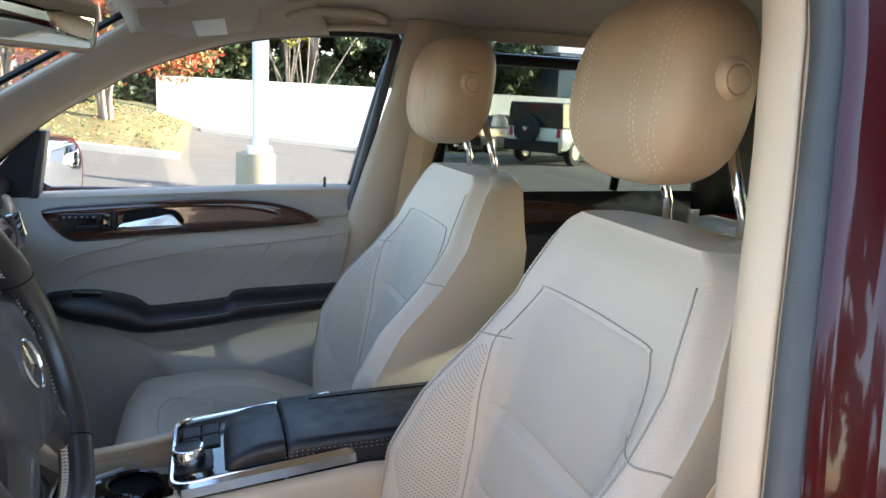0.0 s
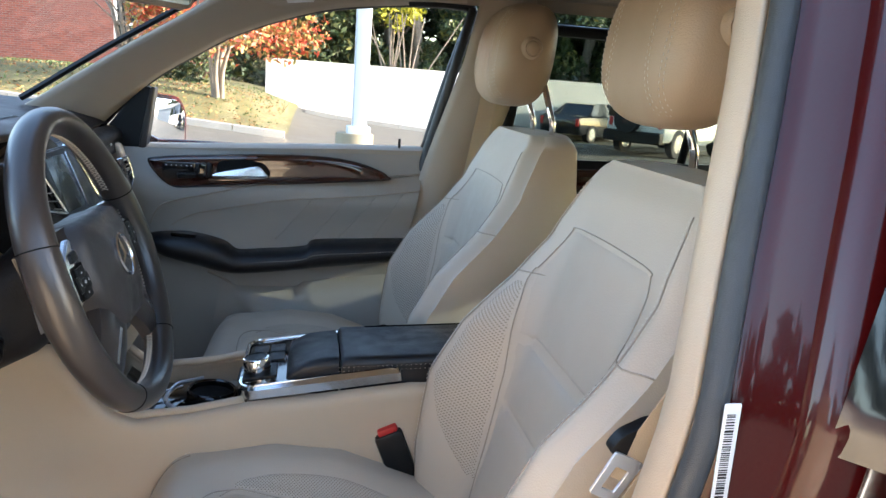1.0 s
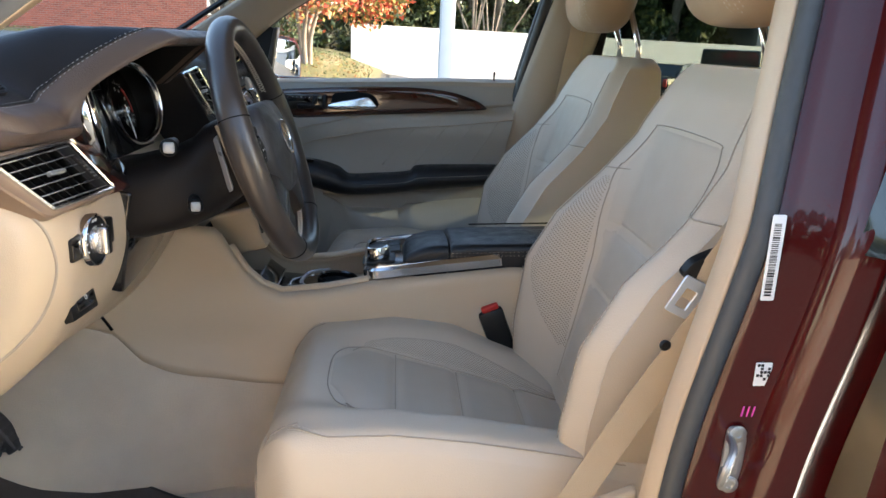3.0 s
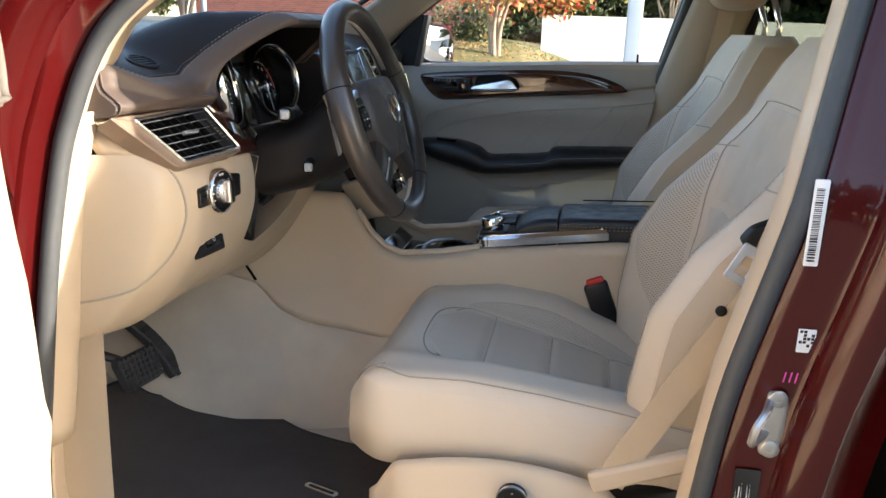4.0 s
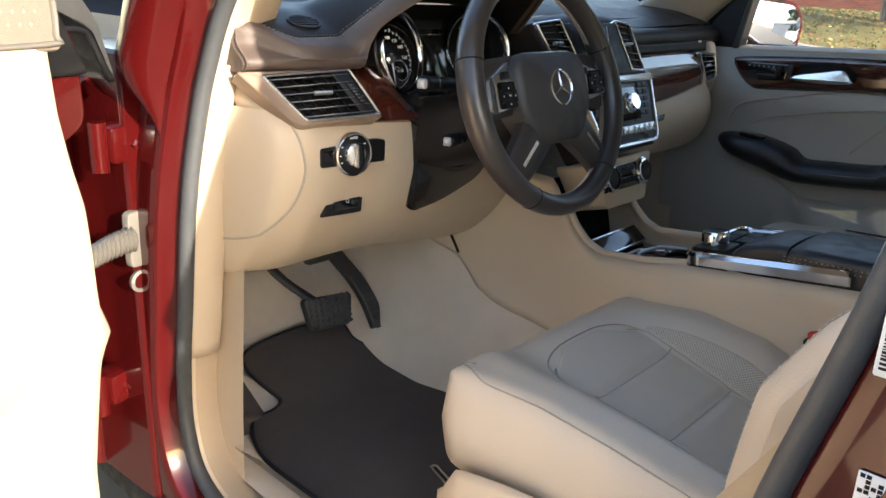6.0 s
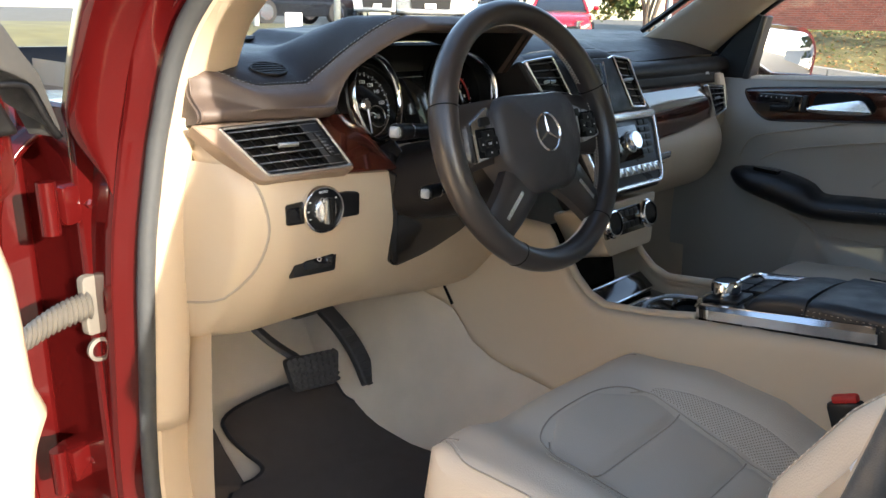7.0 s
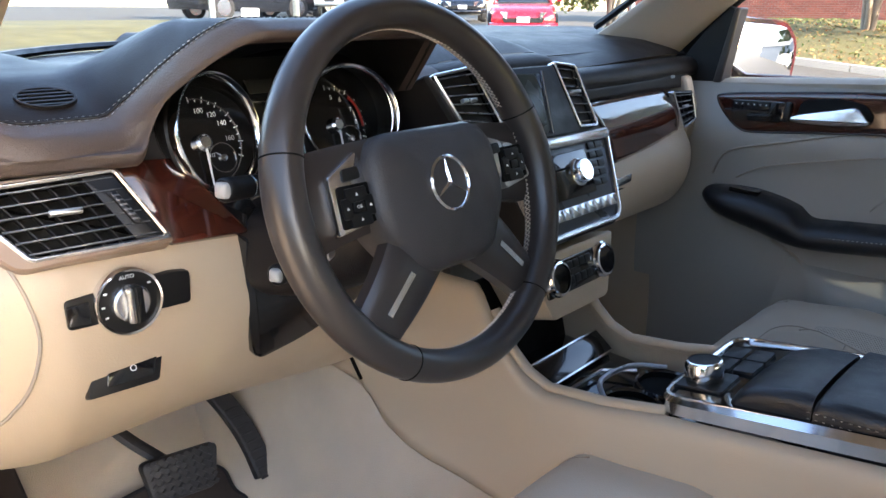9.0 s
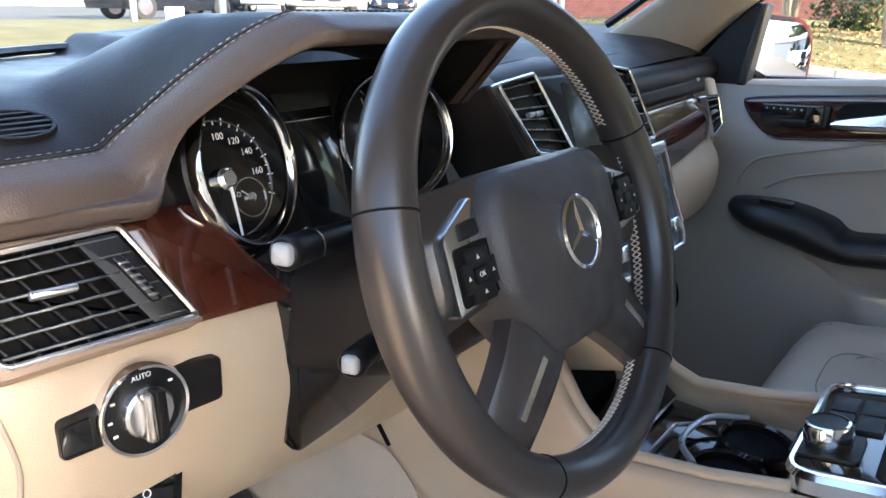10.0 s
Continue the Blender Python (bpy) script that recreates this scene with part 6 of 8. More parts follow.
    def b_patch(fx0, fx1, z0, z1, up, nu=16, nv=40):
        V, F, uv = [], [], []
        for j in range(nv + 1):
            z = z0 + (z1 - z0) * j / nv
            for i in range(nu + 1):
                x = fx0(z) + (fx1(z) - fx0(z)) * i / nu
                e = min(i, nu - i, j * 0.6, (nv - j) * 0.6)
                V.append(W((x, b_front(x, z) + up * min(1, e / 1.5) - 0.0015 * (e < 0.5), z)))
                uv.append((x, z))
        for j in range(nv):
            for i in range(nu):
                a = j * (nu + 1) + i
                F.append((a, a + 1, a + nu + 2, a + nu + 1))
        return (V, F), uv

    def shield(z):
        return float(np.interp(z, [0.66, 0.80, 0.94, 1.00, 1.035, 1.055, 1.118, 1.126], [0.120, 0.140, 0.160, 0.170, 0.178, 0.172, 0.137, 0.120]))
    g, uv = b_patch(lambda z: -shield(z), lambda z: shield(z), 0.944, 1.122, 0.0025, 24, 36)
    mk("back_insert", g, LEATHER_IN, seat, 70, uv=uv, label="plain leather upper insert")
    g, uv = b_patch(lambda z: -shield(z), lambda z: shield(z), 0.66, 0.934, 0.0025, 24, 50)
    mk("back_insert", g, LEATHER_IN, seat, 70, uv=uv, label="greyer leather lower insert")
    for s in (-1, 1):
        g, uv = b_patch(lambda z: s * (shield(z) + 0.006), lambda z: s * min(shield(z) + 0.004 + 0.060 * math.sin(math.pi * min(1, max(0, (z - 0.70) / 0.335))) ** 0.6, 0.83 * b_half(z)), 0.705, 1.030, 0.0018, 10, 40)
        mk("perforated_insert", g, LEATHER_P, seat, 70, uv=uv, label="finely perforated bolster panel")
        ln = [W((s * (shield(z) + 0.003), b_front(shield(z) + 0.003, z) + 0.001, z)) for z in [0.66 + 0.390 * k / 42 for k in range(43)]]
        mk("seam", tube(ln, 0.0010, 5), SEAM, seat, 180)
        ln = [W((s * 0.86 * b_half(z), b_front(0.86 * b_half(z), z) + 0.001, z)) for z in [0.70 + 0.495 * k / 60 for k in range(61)]]
        mk("seam", tube(ln, 0.0011, 5), SEAM, seat, 180)
        for q in (-0.005, 0.005):
            mk("stitching", dashes([W((s * (0.86 * b_half(z) + q), b_front(0.86 * b_half(z) + q, z) + 0.0015, z)) for z in [0.70 + 0.495 * k / 60 for k in range(61)]], 0.005, 0.003, 0.0005), THREAD, seat, 0)
        mk("seam", tube([W((s * t * b_half(1.055 - 0.02 * t), b_front(t * b_half(1.055 - 0.02 * t), 1.055 - 0.02 * t) + 0.001, 1.055 - 0.02 * t)) for t in [0.62 + 0.38 * k / 12 for k in range(13)]], 0.0012, 5), SEAM, seat, 180)
    ln = [W((x, b_front(x, z) + 0.001, z)) for x, z in cr([(-0.174, 1.050), (-0.155, 1.090), (-0.138, 1.117), (-0.125, 1.124), (0.0, 1.127), (0.125, 1.124), (0.138, 1.117), (0.155, 1.090), (0.174, 1.050)], 8)]
    mk("seam", tube(ln, 0.0010, 5), SEAM, seat, 180)
    # headrest
    hc, hy = 1.392 - 0.1 * fwd, -0.690 + fwd
    def hr(u, v):
        a, b = 2 * math.pi * u, -math.pi / 2 + math.pi * v
        cx, sx = math.cos(a), math.sin(a)
        cz, sz = math.cos(b), math.sin(b)
        k = abs(cz) ** 0.62
        wz = 1 - 0.10 * max(0, sz) - 0.16 * max(0, -sz) ** 2
        x = 0.130 * math.copysign(abs(cx) ** 0.62, cx) * k * wz
        y = 0.072 * math.copysign(abs(sx) ** 0.75, sx) * k
        z = 0.108 * math.copysign(abs(sz) ** 0.72, sz)
        y += 0.020 * (abs(x) / 0.136) ** 2 - 0.10 * (z / 0.108) * 0.12
        return W((x, hy + y, hc + z))
    hd = mk("headrest", grid(hr, 56, 36, closed_u=True), HIDE, seat, 180, label="tan leather headrest with side button")
    def hr_line(xc, n=28):
        out = []
        for k in range(n + 1):
            zz = -0.098 + 0.196 * k / n
            b = math.asin(max(-1, min(1, math.copysign((abs(zz) / 0.108) ** (1 / 0.72), zz))))
            kz = abs(math.cos(b)) ** 0.62
            sz = math.sin(b)
            wz = 1 - 0.10 * max(0, sz) - 0.16 * max(0, -sz) ** 2
            r = abs(xc(zz)) / (0.130 * kz * wz + 1e-6)
            if r >= 1:
                continue
            ca = r ** (1 / 0.62)
            sa = math.sqrt(max(0, 1 - ca * ca))
            y = 0.072 * sa ** 0.75 * kz + 0.020 * (abs(xc(zz)) / 0.136) ** 2 - 0.012 * (zz / 0.108)
            out.append(W((xc(zz), hy + y + 0.0006, hc + zz)))
        return out
    for s in (-1, 1):
        for d, mt in ((0.004, THREAD), (-0.004, THREAD)):
            ln = hr_line(lambda z: s * (0.058 + d + 0.02 * (z / 0.1) ** 2))
            mk("seam" if mt is SEAM else "stitching", tube(ln, 0.0010, 5) if mt is SEAM else dashes(ln, 0.005, 0.003, 0.0006), mt, hd, 180 if mt is SEAM else 0)
    for s in (-1, 1):
        for d in (-0.0035, 0.0035):
            mk("stitching", dashes(hr_line(lambda z: s * (0.098 + d - 0.016 * (z / 0.1) ** 2)), 0.005, 0.003, 0.0006), THREAD, hd, 0)
    bt = Plane(W((-0.128, hy + 0.004, hc + 0.012)), (0.12, -1, 0), (0, 0, 1))
    mk("button_boss", lathe(bt, [(0.024, -0.008), (0.022, 0.004), (0.017, 0.008), (0.015, 0.007)], 30, cap=False), HIDE, hd, 60)
    mk("button", lathe(bt, [(0.0145, 0.0), (0.0145, 0.008), (0.012, 0.010), (0.001, 0.010)], 30), HIDE, hd, 60, label="round tan release button")
    for s in (-1, 1):
        mk("headrest_post", tube([W((s * 0.076, -0.765 + fwd, 1.16)), W((s * 0.076, -0.762 + fwd, 1.25)), W((s * 0.076, -0.735 + fwd, 1.33))], 0.0068, 12), CHROME, seat, 180, label="chrome headrest post")
    # side shield and slides
    def shd(u, v):
        y = -0.045 - 0.46 * u
        bot = 0.455
        top = 0.605 + 0.035 * math.sin(math.pi * min(1, u * 1.15)) - 0.10 * sm(0.72, 1.0, u) - 0.05 * (1 - sm(0.0, 0.10, u))
        z = bot + (top - bot) * v
        return W((-0.272 - 0.042 * math.sin(math.pi * (0.15 + 0.75 * v)) * sm(-0.02, 0.15, u), y, z))
    mk("side_shield", grid(shd, 36, 14), PLASTIC, seat, 60, solid=0.008, label="almond plastic seat side shield")
    kb_ = Plane(W((-0.312, -0.262, 0.598)), (0, -1, 0), (0, 0, 1))
    kk = mk("lumbar_knob", lathe(kb_, [(0.021, -0.006), (0.021, 0.004), (0.019, 0.006), (0.001, 0.004)], 32), BLACK, seat, label="round black lumbar switch")
    mk("knob_ring", lathe(kb_, [(0.0215, 0.0), (0.0225, 0.003), (0.0207, 0.0045)], 32, cap=False), LOUVRE, kk)
    for a in range(4):
        mk("knob_arrow", slab(kb_.at(0.012 * math.cos(a * math.pi / 2), 0.012 * math.sin(a * math.pi / 2), 0.0045), [(-0.002, -0.002), (0.002, -0.002), (0, 0.003)], 0, 0.0008, 0.0002), SILVER, kk)
    for s in (-1, 1):
        mk("seat_rail", rbox(W((s * 0.19, -0.27, 0.445)), (0.045, 0.50, 0.05), 0.006), STEEL, seat)
    mk("seat_base", rbox(W((0, -0.29, 0.535)), (0.44, 0.44, 0.11), 0.02), BLACK, seat)
    return seat


build_seat(-0.390, "almond leather driver's seat with perforated inserts and tan headrest")
build_seat(0.336, "almond leather passenger seat with perforated inserts and tan headrest", 0.03)

# belt buckle, belt and anchor
bk = thing("belt_buckle", (-0.165, -0.385, 0.62), "black seat belt buckle with red release button beside the driver's seat", "belt buckle")
BKP = Plane((-0.162, -0.362, 0.745), (0.95, 0.1, 0), (0.02, 0.42, 0.90))
mk("housing", rbox((-0.160, -0.384, 0.700), (0.034, 0.048, 0.105), 0.007, 2, (-22, 0, 0)), BLACK, bk)
mk("release_button", rbox((-0.160, -0.365, 0.751), (0.026, 0.034, 0.014), 0.004, 2, (-22, 0, 0)), REDPLASTIC, bk, label="red release button")
mk("stalk", rbox((-0.158, -0.412, 0.61), (0.012, 0.03, 0.10), 0.003, 2, (-22, 0, 0)), BLACK, bk)
belt = thing("seat_belt", (-0.70, -0.5, 0.65), "almond seat belt webbing hanging down the pillar beside the driver's seat", "seat belt")
def web(pts, w, n=10):
    P = cr([p[:3] for p in pts], n)
    D = cr([p[3:] for p in pts], n)
    rings = []
    for p, d in zip(P, D):
        p, d = np.array(p), np.array(d)
        d = d / np.linalg.norm(d) * w / 2
        rings.append([p - d, p + d, p + d + np.array((-0.0014, 0.0, 0.0)), p - d + np.array((-0.0014, 0, 0))])
    return loft(rings)


mk("webbing", web([(-0.735, -0.70, 1.45, 0.1, 1, 0.25), (-0.735, -0.67, 1.25, 0.1, 1, 0.3), (-0.722, -0.60, 1.05, 0.05, 1, 0.35), (-0.704, -0.488, 0.835, 0.0, 1, 0.4), (-0.706, -0.416, 0.70, 0.0, 1, 0.42), (-0.706, -0.390, 0.645, 0, 1, 0.4)], 0.040), BELT, belt, 60)
mk("webbing", web([(-0.730, -0.69, 1.45, 0.1, 1, 0.25), (-0.725, -0.65, 1.20, 0.1, 1, 0.3), (-0.705, -0.575, 1.03, 0.05, 1, 0.35), (-0.694, -0.535, 0.955, 0.05, 1, 0.4)], 0.048), BELT, belt, 60)
mk("webbing_button", lathe(Plane((-0.7105, -0.501, 0.905), (0, -1, 0), (0, 0, 1)), [(0.007, 0), (0.007, 0.002), (0.0055, 0.004), (0.001, 0.004)], 20), BLACK, belt, label="dark plastic stop button")
# the bluish base colour stands in for sky reflected in polished steel
TONGUE = material("sky_tinted_steel", (0.66, 0.72, 0.80), 0.34, 0.6, var=0.05)
LT = Plane((-0.690, -0.540, 0.985), (0.1, -0.86, -0.42), (-0.1, -0.42, 0.86))
mk("latch_grip", slab(LT, rpoly([(-0.026, -0.008), (0.020, -0.010), (0.030, 0.012), (0.016, 0.042), (-0.004, 0.040), (-0.024, 0.014)], 0.008), -0.006, 0.008, 0.004), BLACK, belt, label="black plastic latch grip")
tng = rpoly([(-0.020, -0.052), (0.012, -0.052), (0.014, -0.002), (-0.022, -0.002)], 0.004)
mk("latch_tongue", bezel(LT.at(0, 0, 0.010), tng, 0.008, -0.0015, 0.0015, 0.0005, inner=rpoly([(-0.012, -0.042), (0.004, -0.042), (0.004, -0.016), (-0.012, -0.016)], 0.002)), TONGUE, belt, label="steel latch tongue with bluish sky reflection in its colour")
mk("anchor_cover", loft([[(-0.715, -0.37, 0.628), (-0.700, -0.37, 0.63), (-0.698, -0.36, 0.658), (-0.715, -0.36, 0.658)], [(-0.72, -0.49, 0.682), (-0.700, -0.49, 0.684), (-0.698, -0.49, 0.712), (-0.72, -0.49, 0.712)]]), PLASTIC, belt, bevel=0.006, label="almond anchor cover")

# rear bench, dark in the back
rs = thing("rear_seat", (0, -1.2, 0.45), "almond leather rear bench in shade behind the front seats", "car seat")
mk("bench", rbox((0, -1.18, 0.60), (1.30, 0.50, 0.22), 0.05, 3), LEATHER, rs)
mk("backrest", rbox((0, -1.50, 0.86), (1.30, 0.16, 0.46), 0.05, 3, (14, 0, 0)), LEATHER, rs)

# ---- passenger door ----
pd_ = thing("passenger_door", (0.70, -0.1, 0.42), "shut passenger door with almond panel, burl trim and black armrest", "car door")


def dpan(y, z):
    """Inner face of the door."""
    x = 0.672 + 0.030 * sm(1.02, 1.13, z) + 0.02 * sm(0.75, 0.55, z)
    x -= 0.018 * math.exp(-((z - 1.0) / 0.05) ** 2)
    return x


def zback(z):
    return float(np.interp(z, [0.45, 0.73, 0.87, 1.07, 1.14], [-0.43, -0.458, -0.483, -0.518, -0.526]))


def dgrid(u, v):
    z = 0.45 + 0.685 * v
    z = min(z, 1.137 - 0.035 * u)
    yb = zback(z)
    y = yb + (0.34 - yb) * u
    return dpan(y, z), y, z


mk("door_panel", grid(dgrid, 60, 50), DOORSKIN, pd_, 60, label="taupe leatherette door panel")
mk("sill_top", loft([[(0.700, y, z - 0.012), (0.698, y, z), (0.712, y, z + 0.007), (0.76, y, z + 0.008), (0.77, y, z - 0.02)] for y, z in ((-0.53, 1.137), (-0.3, 1.131), (0.0, 1.116), (0.20, 1.106), (0.34, 1.10))]), TRIM, pd_, 60, label="almond door sill top")
DP = Plane((0.672, 0, 0), (0, -1, 0), (0, 0, 1))       # u runs to the rear


def dp(pts):
    return [(-y, z) for y, z in pts]


wood = dp(cr([(0.172, 1.078), (0.158, 1.088), (0.08, 1.096), (-0.10, 1.108), (-0.24, 1.111), (-0.33, 1.103), (-0.395, 1.085), (-0.425, 1.068), (-0.415, 1.060), (-0.25, 1.045), (-0.05, 1.029), (0.08, 1.018), (0.118, 1.020), (0.15, 1.045)], 4, True))
wd = mk("wood_trim", slab(DP, wood, -0.02, 0.022, 0.006, dome=0.0015), WOOD, pd_, 60, label="glossy burl walnut door trim")
mk("wood_edge", tube([DP(a, b, 0.017) for a, b in wood], 0.0022, 6, True), PIANO, wd, 180)
ho = dp(rpoly([(0.012, 1.042), (-0.110, 1.046), (-0.128, 1.062), (-0.110, 1.088), (-0.06, 1.096), (0.004, 1.088)], 0.012))
hnd = mk("handle_recess", slab(DP, ho, 0.02, 0.028, 0.001), DARK, wd, label="dark handle recess")
mk("door_handle", slab(DP, cr(dp([(0.012, 1.046), (-0.05, 1.045), (-0.118, 1.052), (-0.114, 1.066), (-0.095, 1.082), (-0.06, 1.076), (0.01, 1.060)]), 4, True), 0.026, 0.042, 0.006), SATIN, hnd, label="satin silver door handle")
mk("seat_switch_plate", slab(DP, dp(rpoly([(0.135, 1.038), (0.035, 1.042), (0.030, 1.082), (0.140, 1.080)], 0.01)), 0.02, 0.0275, 0.001), PIANO, wd, label="gloss black seat switch plate")
mk("seat_shape_switch", slab(DP, dp(rpoly([(0.100, 1.040), (0.058, 1.044), (0.054, 1.056), (0.104, 1.054)], 0.004)), 0.026, 0.036, 0.003), BLACK, wd, label="seat-shaped adjuster")
mk("seat_shape_switch", slab(DP, dp(rpoly([(0.062, 1.056), (0.048, 1.056), (0.046, 1.080), (0.058, 1.080)], 0.003)), 0.026, 0.034, 0.003), BLACK, wd)
mk("headrest_switch", slab(DP, dp(rpoly([(0.034, 1.044), (0.022, 1.044), (0.018, 1.082), (0.030, 1.084)], 0.004)), 0.026, 0.034, 0.003), BLACK, wd)
for i in range(6):
    mk("memory_key", slab(DP.at(-(0.128 - 0.012 * i), 1.073, 0.026), rpoly([(-0.005, -0.003), (0.005, -0.003), (0.005, 0.003), (-0.005, 0.003)], 0.001), 0, 0.003, 0.0008), BLACK, wd)
mk("mark", join(*[slab(DP.at(-(0.128 - 0.012 * i), 1.073, 0.029), [(-0.0012, -0.0012), (0.0012, -0.0012), (0.0012, 0.0012), (-0.0012, 0.0012)], 0, 0.0005, 0.0001) for i in range(6)]), WHITE, wd)
# lines pressed into the upholstered middle
def dl(pts, r=0.0016, up=-0.002):
    return tube([(dpan(y, z) + up, y, z) for y, z in cr(pts, 8)], r, 5)


mk("panel_seam", dl([(0.119, 0.917), (0.090, 0.936), (0.034, 0.956), (-0.153, 0.994), (-0.35, 1.013), (-0.515, 1.034)]), SEAM, pd_, 180)
mk("panel_seam", dl([(0.171, 0.919), (0.158, 0.95), (0.128, 0.977), (0.033, 1.002), (-0.153, 1.041), (-0.509, 1.076)], 0.0022), SEAM, pd_, 180)
mk("panel_seam", dl([(-0.43, 1.064), (-0.526, 1.076)], 0.002), SEAM, pd_, 180)
for ya, za, yb_, zb_ in ((-0.468, 1.024, -0.395, 0.900), (-0.395, 1.012, -0.300, 0.892), (-0.318, 1.004, -0.232, 0.890), (-0.228, 0.996, -0.140, 0.888)):
    mk("pressed_line", tube([(dpan(0, za + (zb_ - za) * k / 8) + 0.0023, ya + (yb_ - ya) * k / 8, za + (zb_ - za) * k / 8) for k in range(9)], 0.0032, 8), DOORSKIN, pd_, 180)
# armrest
ARM_T = cr([(0.182, 0.880), (0.166, 0.896), (0.088, 0.901), (0.03, 0.893), (-0.017, 0.878), (-0.043, 0.859), (-0.10, 0.862), (-0.215, 0.873), (-0.241, 0.891), (-0.36, 0.898), (-0.490, 0.904)], 6)
ARM_B = cr([(0.182, 0.874), (0.137, 0.842), (0.05, 0.817), (-0.027, 0.800), (-0.13, 0.806), (-0.241, 0.819), (-0.36, 0.832), (-0.490, 0.848)], 6)
AY = [0.182 - 0.672 * i / 70 for i in range(71)]
AT = [(y, float(np.interp(-y, [-q[0] for q in ARM_T], [q[1] for q in ARM_T]))) for y in AY]
AB = [(y, float(np.interp(-y, [-q[0] for q in ARM_B], [q[1] for q in ARM_B]))) for y in AY]
rings = []
for i, ((y, zt), (_, zb)) in enumerate(zip(AT, AB)):
    t = i / (len(AT) - 1)
    e = min(1.0, t / 0.10)
    prot = (0.012 + 0.062 * math.sqrt(max(0.0, 1 - (1 - e) ** 2))) * (1 - 0.12 * t)
    m = (zt + zb) / 2
    h = (zt - zb) / 2
    ring = [(0.684, y, zb + 0.004)]
    for k in range(13):
        a = -math.pi / 2 + math.pi * k / 12
        ring.append((0.672 - prot * abs(math.cos(a)) ** 0.6, y, m + h * math.sin(a)))
    ring.append((0.684, y, zt - 0.002))
    rings.append(ring)
arm = mk("armrest", loft(rings), BLACKHIDE, pd_, 60, label="black leather door armrest")
mk("stitching", dashes([(0.672 - (0.012 + 0.062 * math.sqrt(max(0.0, 1 - (1 - min(1.0, (i / 70) / 0.10)) ** 2))) * 0.93, y, zt * 0.62 + zb * 0.38) for i, ((y, zt), (_, zb)) in enumerate(zip(AT, AB)) if i > 4], 0.005, 0.003, 0.0006), THREAD, arm, 0)
mk("window_switch", slab(Plane((0.632, 0.085, 0.900), (0, -1, -0.06), (-1, 0, 0)), rpoly([(-0.030, -0.012), (0.030, -0.012), (0.030, 0.012), (-0.030, 0.012)], 0.004), -0.004, 0.005, 0.002), PIANO, arm, label="gloss black window switch")
# pocket bulge under the armrest
rings = []
for i in range(25):
    t = i / 24
    y = -0.005 - 0.46 * t
    zt = 0.770 + 0.03 * sm(0.3, 1.0, t) - (0.012 if 0.05 < t < 0.45 else 0)
    e = sm(0.0, 0.16, t)
    rings.append([(0.668, y + 0.06 * (1 - e), 0.47)] + [(0.668 - 0.045 * e * abs(math.sin(math.pi * k / 8)) ** 0.5, y - 0.13 * (1 - t) * (1 - k / 8), 0.50 + (zt - 0.50) * k / 8) for k in range(9)] + [(0.675, y, zt + 0.002)])
mk("door_pocket", loft(rings), DOORSKIN, pd_, 60, label="taupe door pocket")
mk("lower_joint", dl([(0.030, 0.797), (-0.018, 0.772), (-0.055, 0.735), (-0.098, 0.687), (-0.120, 0.62)], 0.004), SEAM, pd_, 180)
# lock pin, window frame and glass
mk("lock_pin", tube([(0.712, -0.456, 1.135), (0.712, -0.456, 1.165)], 0.0035, 8), BLACK, pd_, label="black lock pin")
WF = cr([(0.34, 1.115), (0.243, 1.226), (0.160, 1.297), (0.066, 1.358), (-0.031, 1.413), (-0.163, 1.464), (-0.291, 1.497), (-0.457, 1.518), (-0.60, 1.522), (-0.632, 1.50), (-0.60, 1.40), (-0.56, 1.26), (-0.53, 1.14)], 6)
mk("window_frame", tube([(0.735, y, z) for y, z in WF], 0.014, 8), BLACK, pd_, 180, label="black window channel")
gls = mk("window_glass", loft([[(0.745, 0.36, 1.10), (0.745, -0.53, 1.13), (0.745, -0.635, 1.505), (0.745, -0.457, 1.52), (0.745, -0.29, 1.498), (0.745, -0.16, 1.465), (0.745, -0.03, 1.413), (0.745, 0.065, 1.358), (0.745, 0.16, 1.297), (0.745, 0.243, 1.226)], [(0.748, 0.36, 1.10), (0.748, -0.53, 1.13), (0.748, -0.635, 1.505), (0.748, -0.457, 1.52), (0.748, -0.29, 1.498), (0.748, -0.16, 1.465), (0.748, -0.03, 1.413), (0.748, 0.065, 1.358), (0.748, 0.16, 1.297), (0.748, 0.243, 1.226)]]), GLASS, pd_, 0, label="clear side window glass")
gls.visible_shadow = False
sail = mk("mirror_sail", loft([[(0.70, y, z) for y, z in ((0.200, 1.108), (0.172, 1.255), (0.195, 1.262), (0.298, 1.128), (0.31, 1.105))], [(0.74, y, z) for y, z in ((0.200, 1.108), (0.172, 1.255), (0.195, 1.262), (0.298, 1.128), (0.31, 1.105))]]), BLACK, pd_, 30, label="black triangular mirror sail")
mk("sail_post", loft([[(x, y, z) for x, y, z in ((0.694, y0, z0), (0.694, y0 - w0, z0), (0.742, y0 - w0, z0), (0.742, y0, z0))] for y0, w0, z0 in ((0.205, 0.018, 1.106), (0.194, 0.016, 1.16), (0.174, 0.012, 1.258))]), WHEELHIDE, sail, bevel=0.004, label="dark brown post beside the sail")
mk("outer_skin", grid(lambda u, v: (0.90 - 0.08 * sm(0.8, 1.0, v), -0.56 + 0.95 * u, 0.42 + 0.70 * v), 8, 8), RED, pd_, solid=0.01, label="garnet red outer skin")

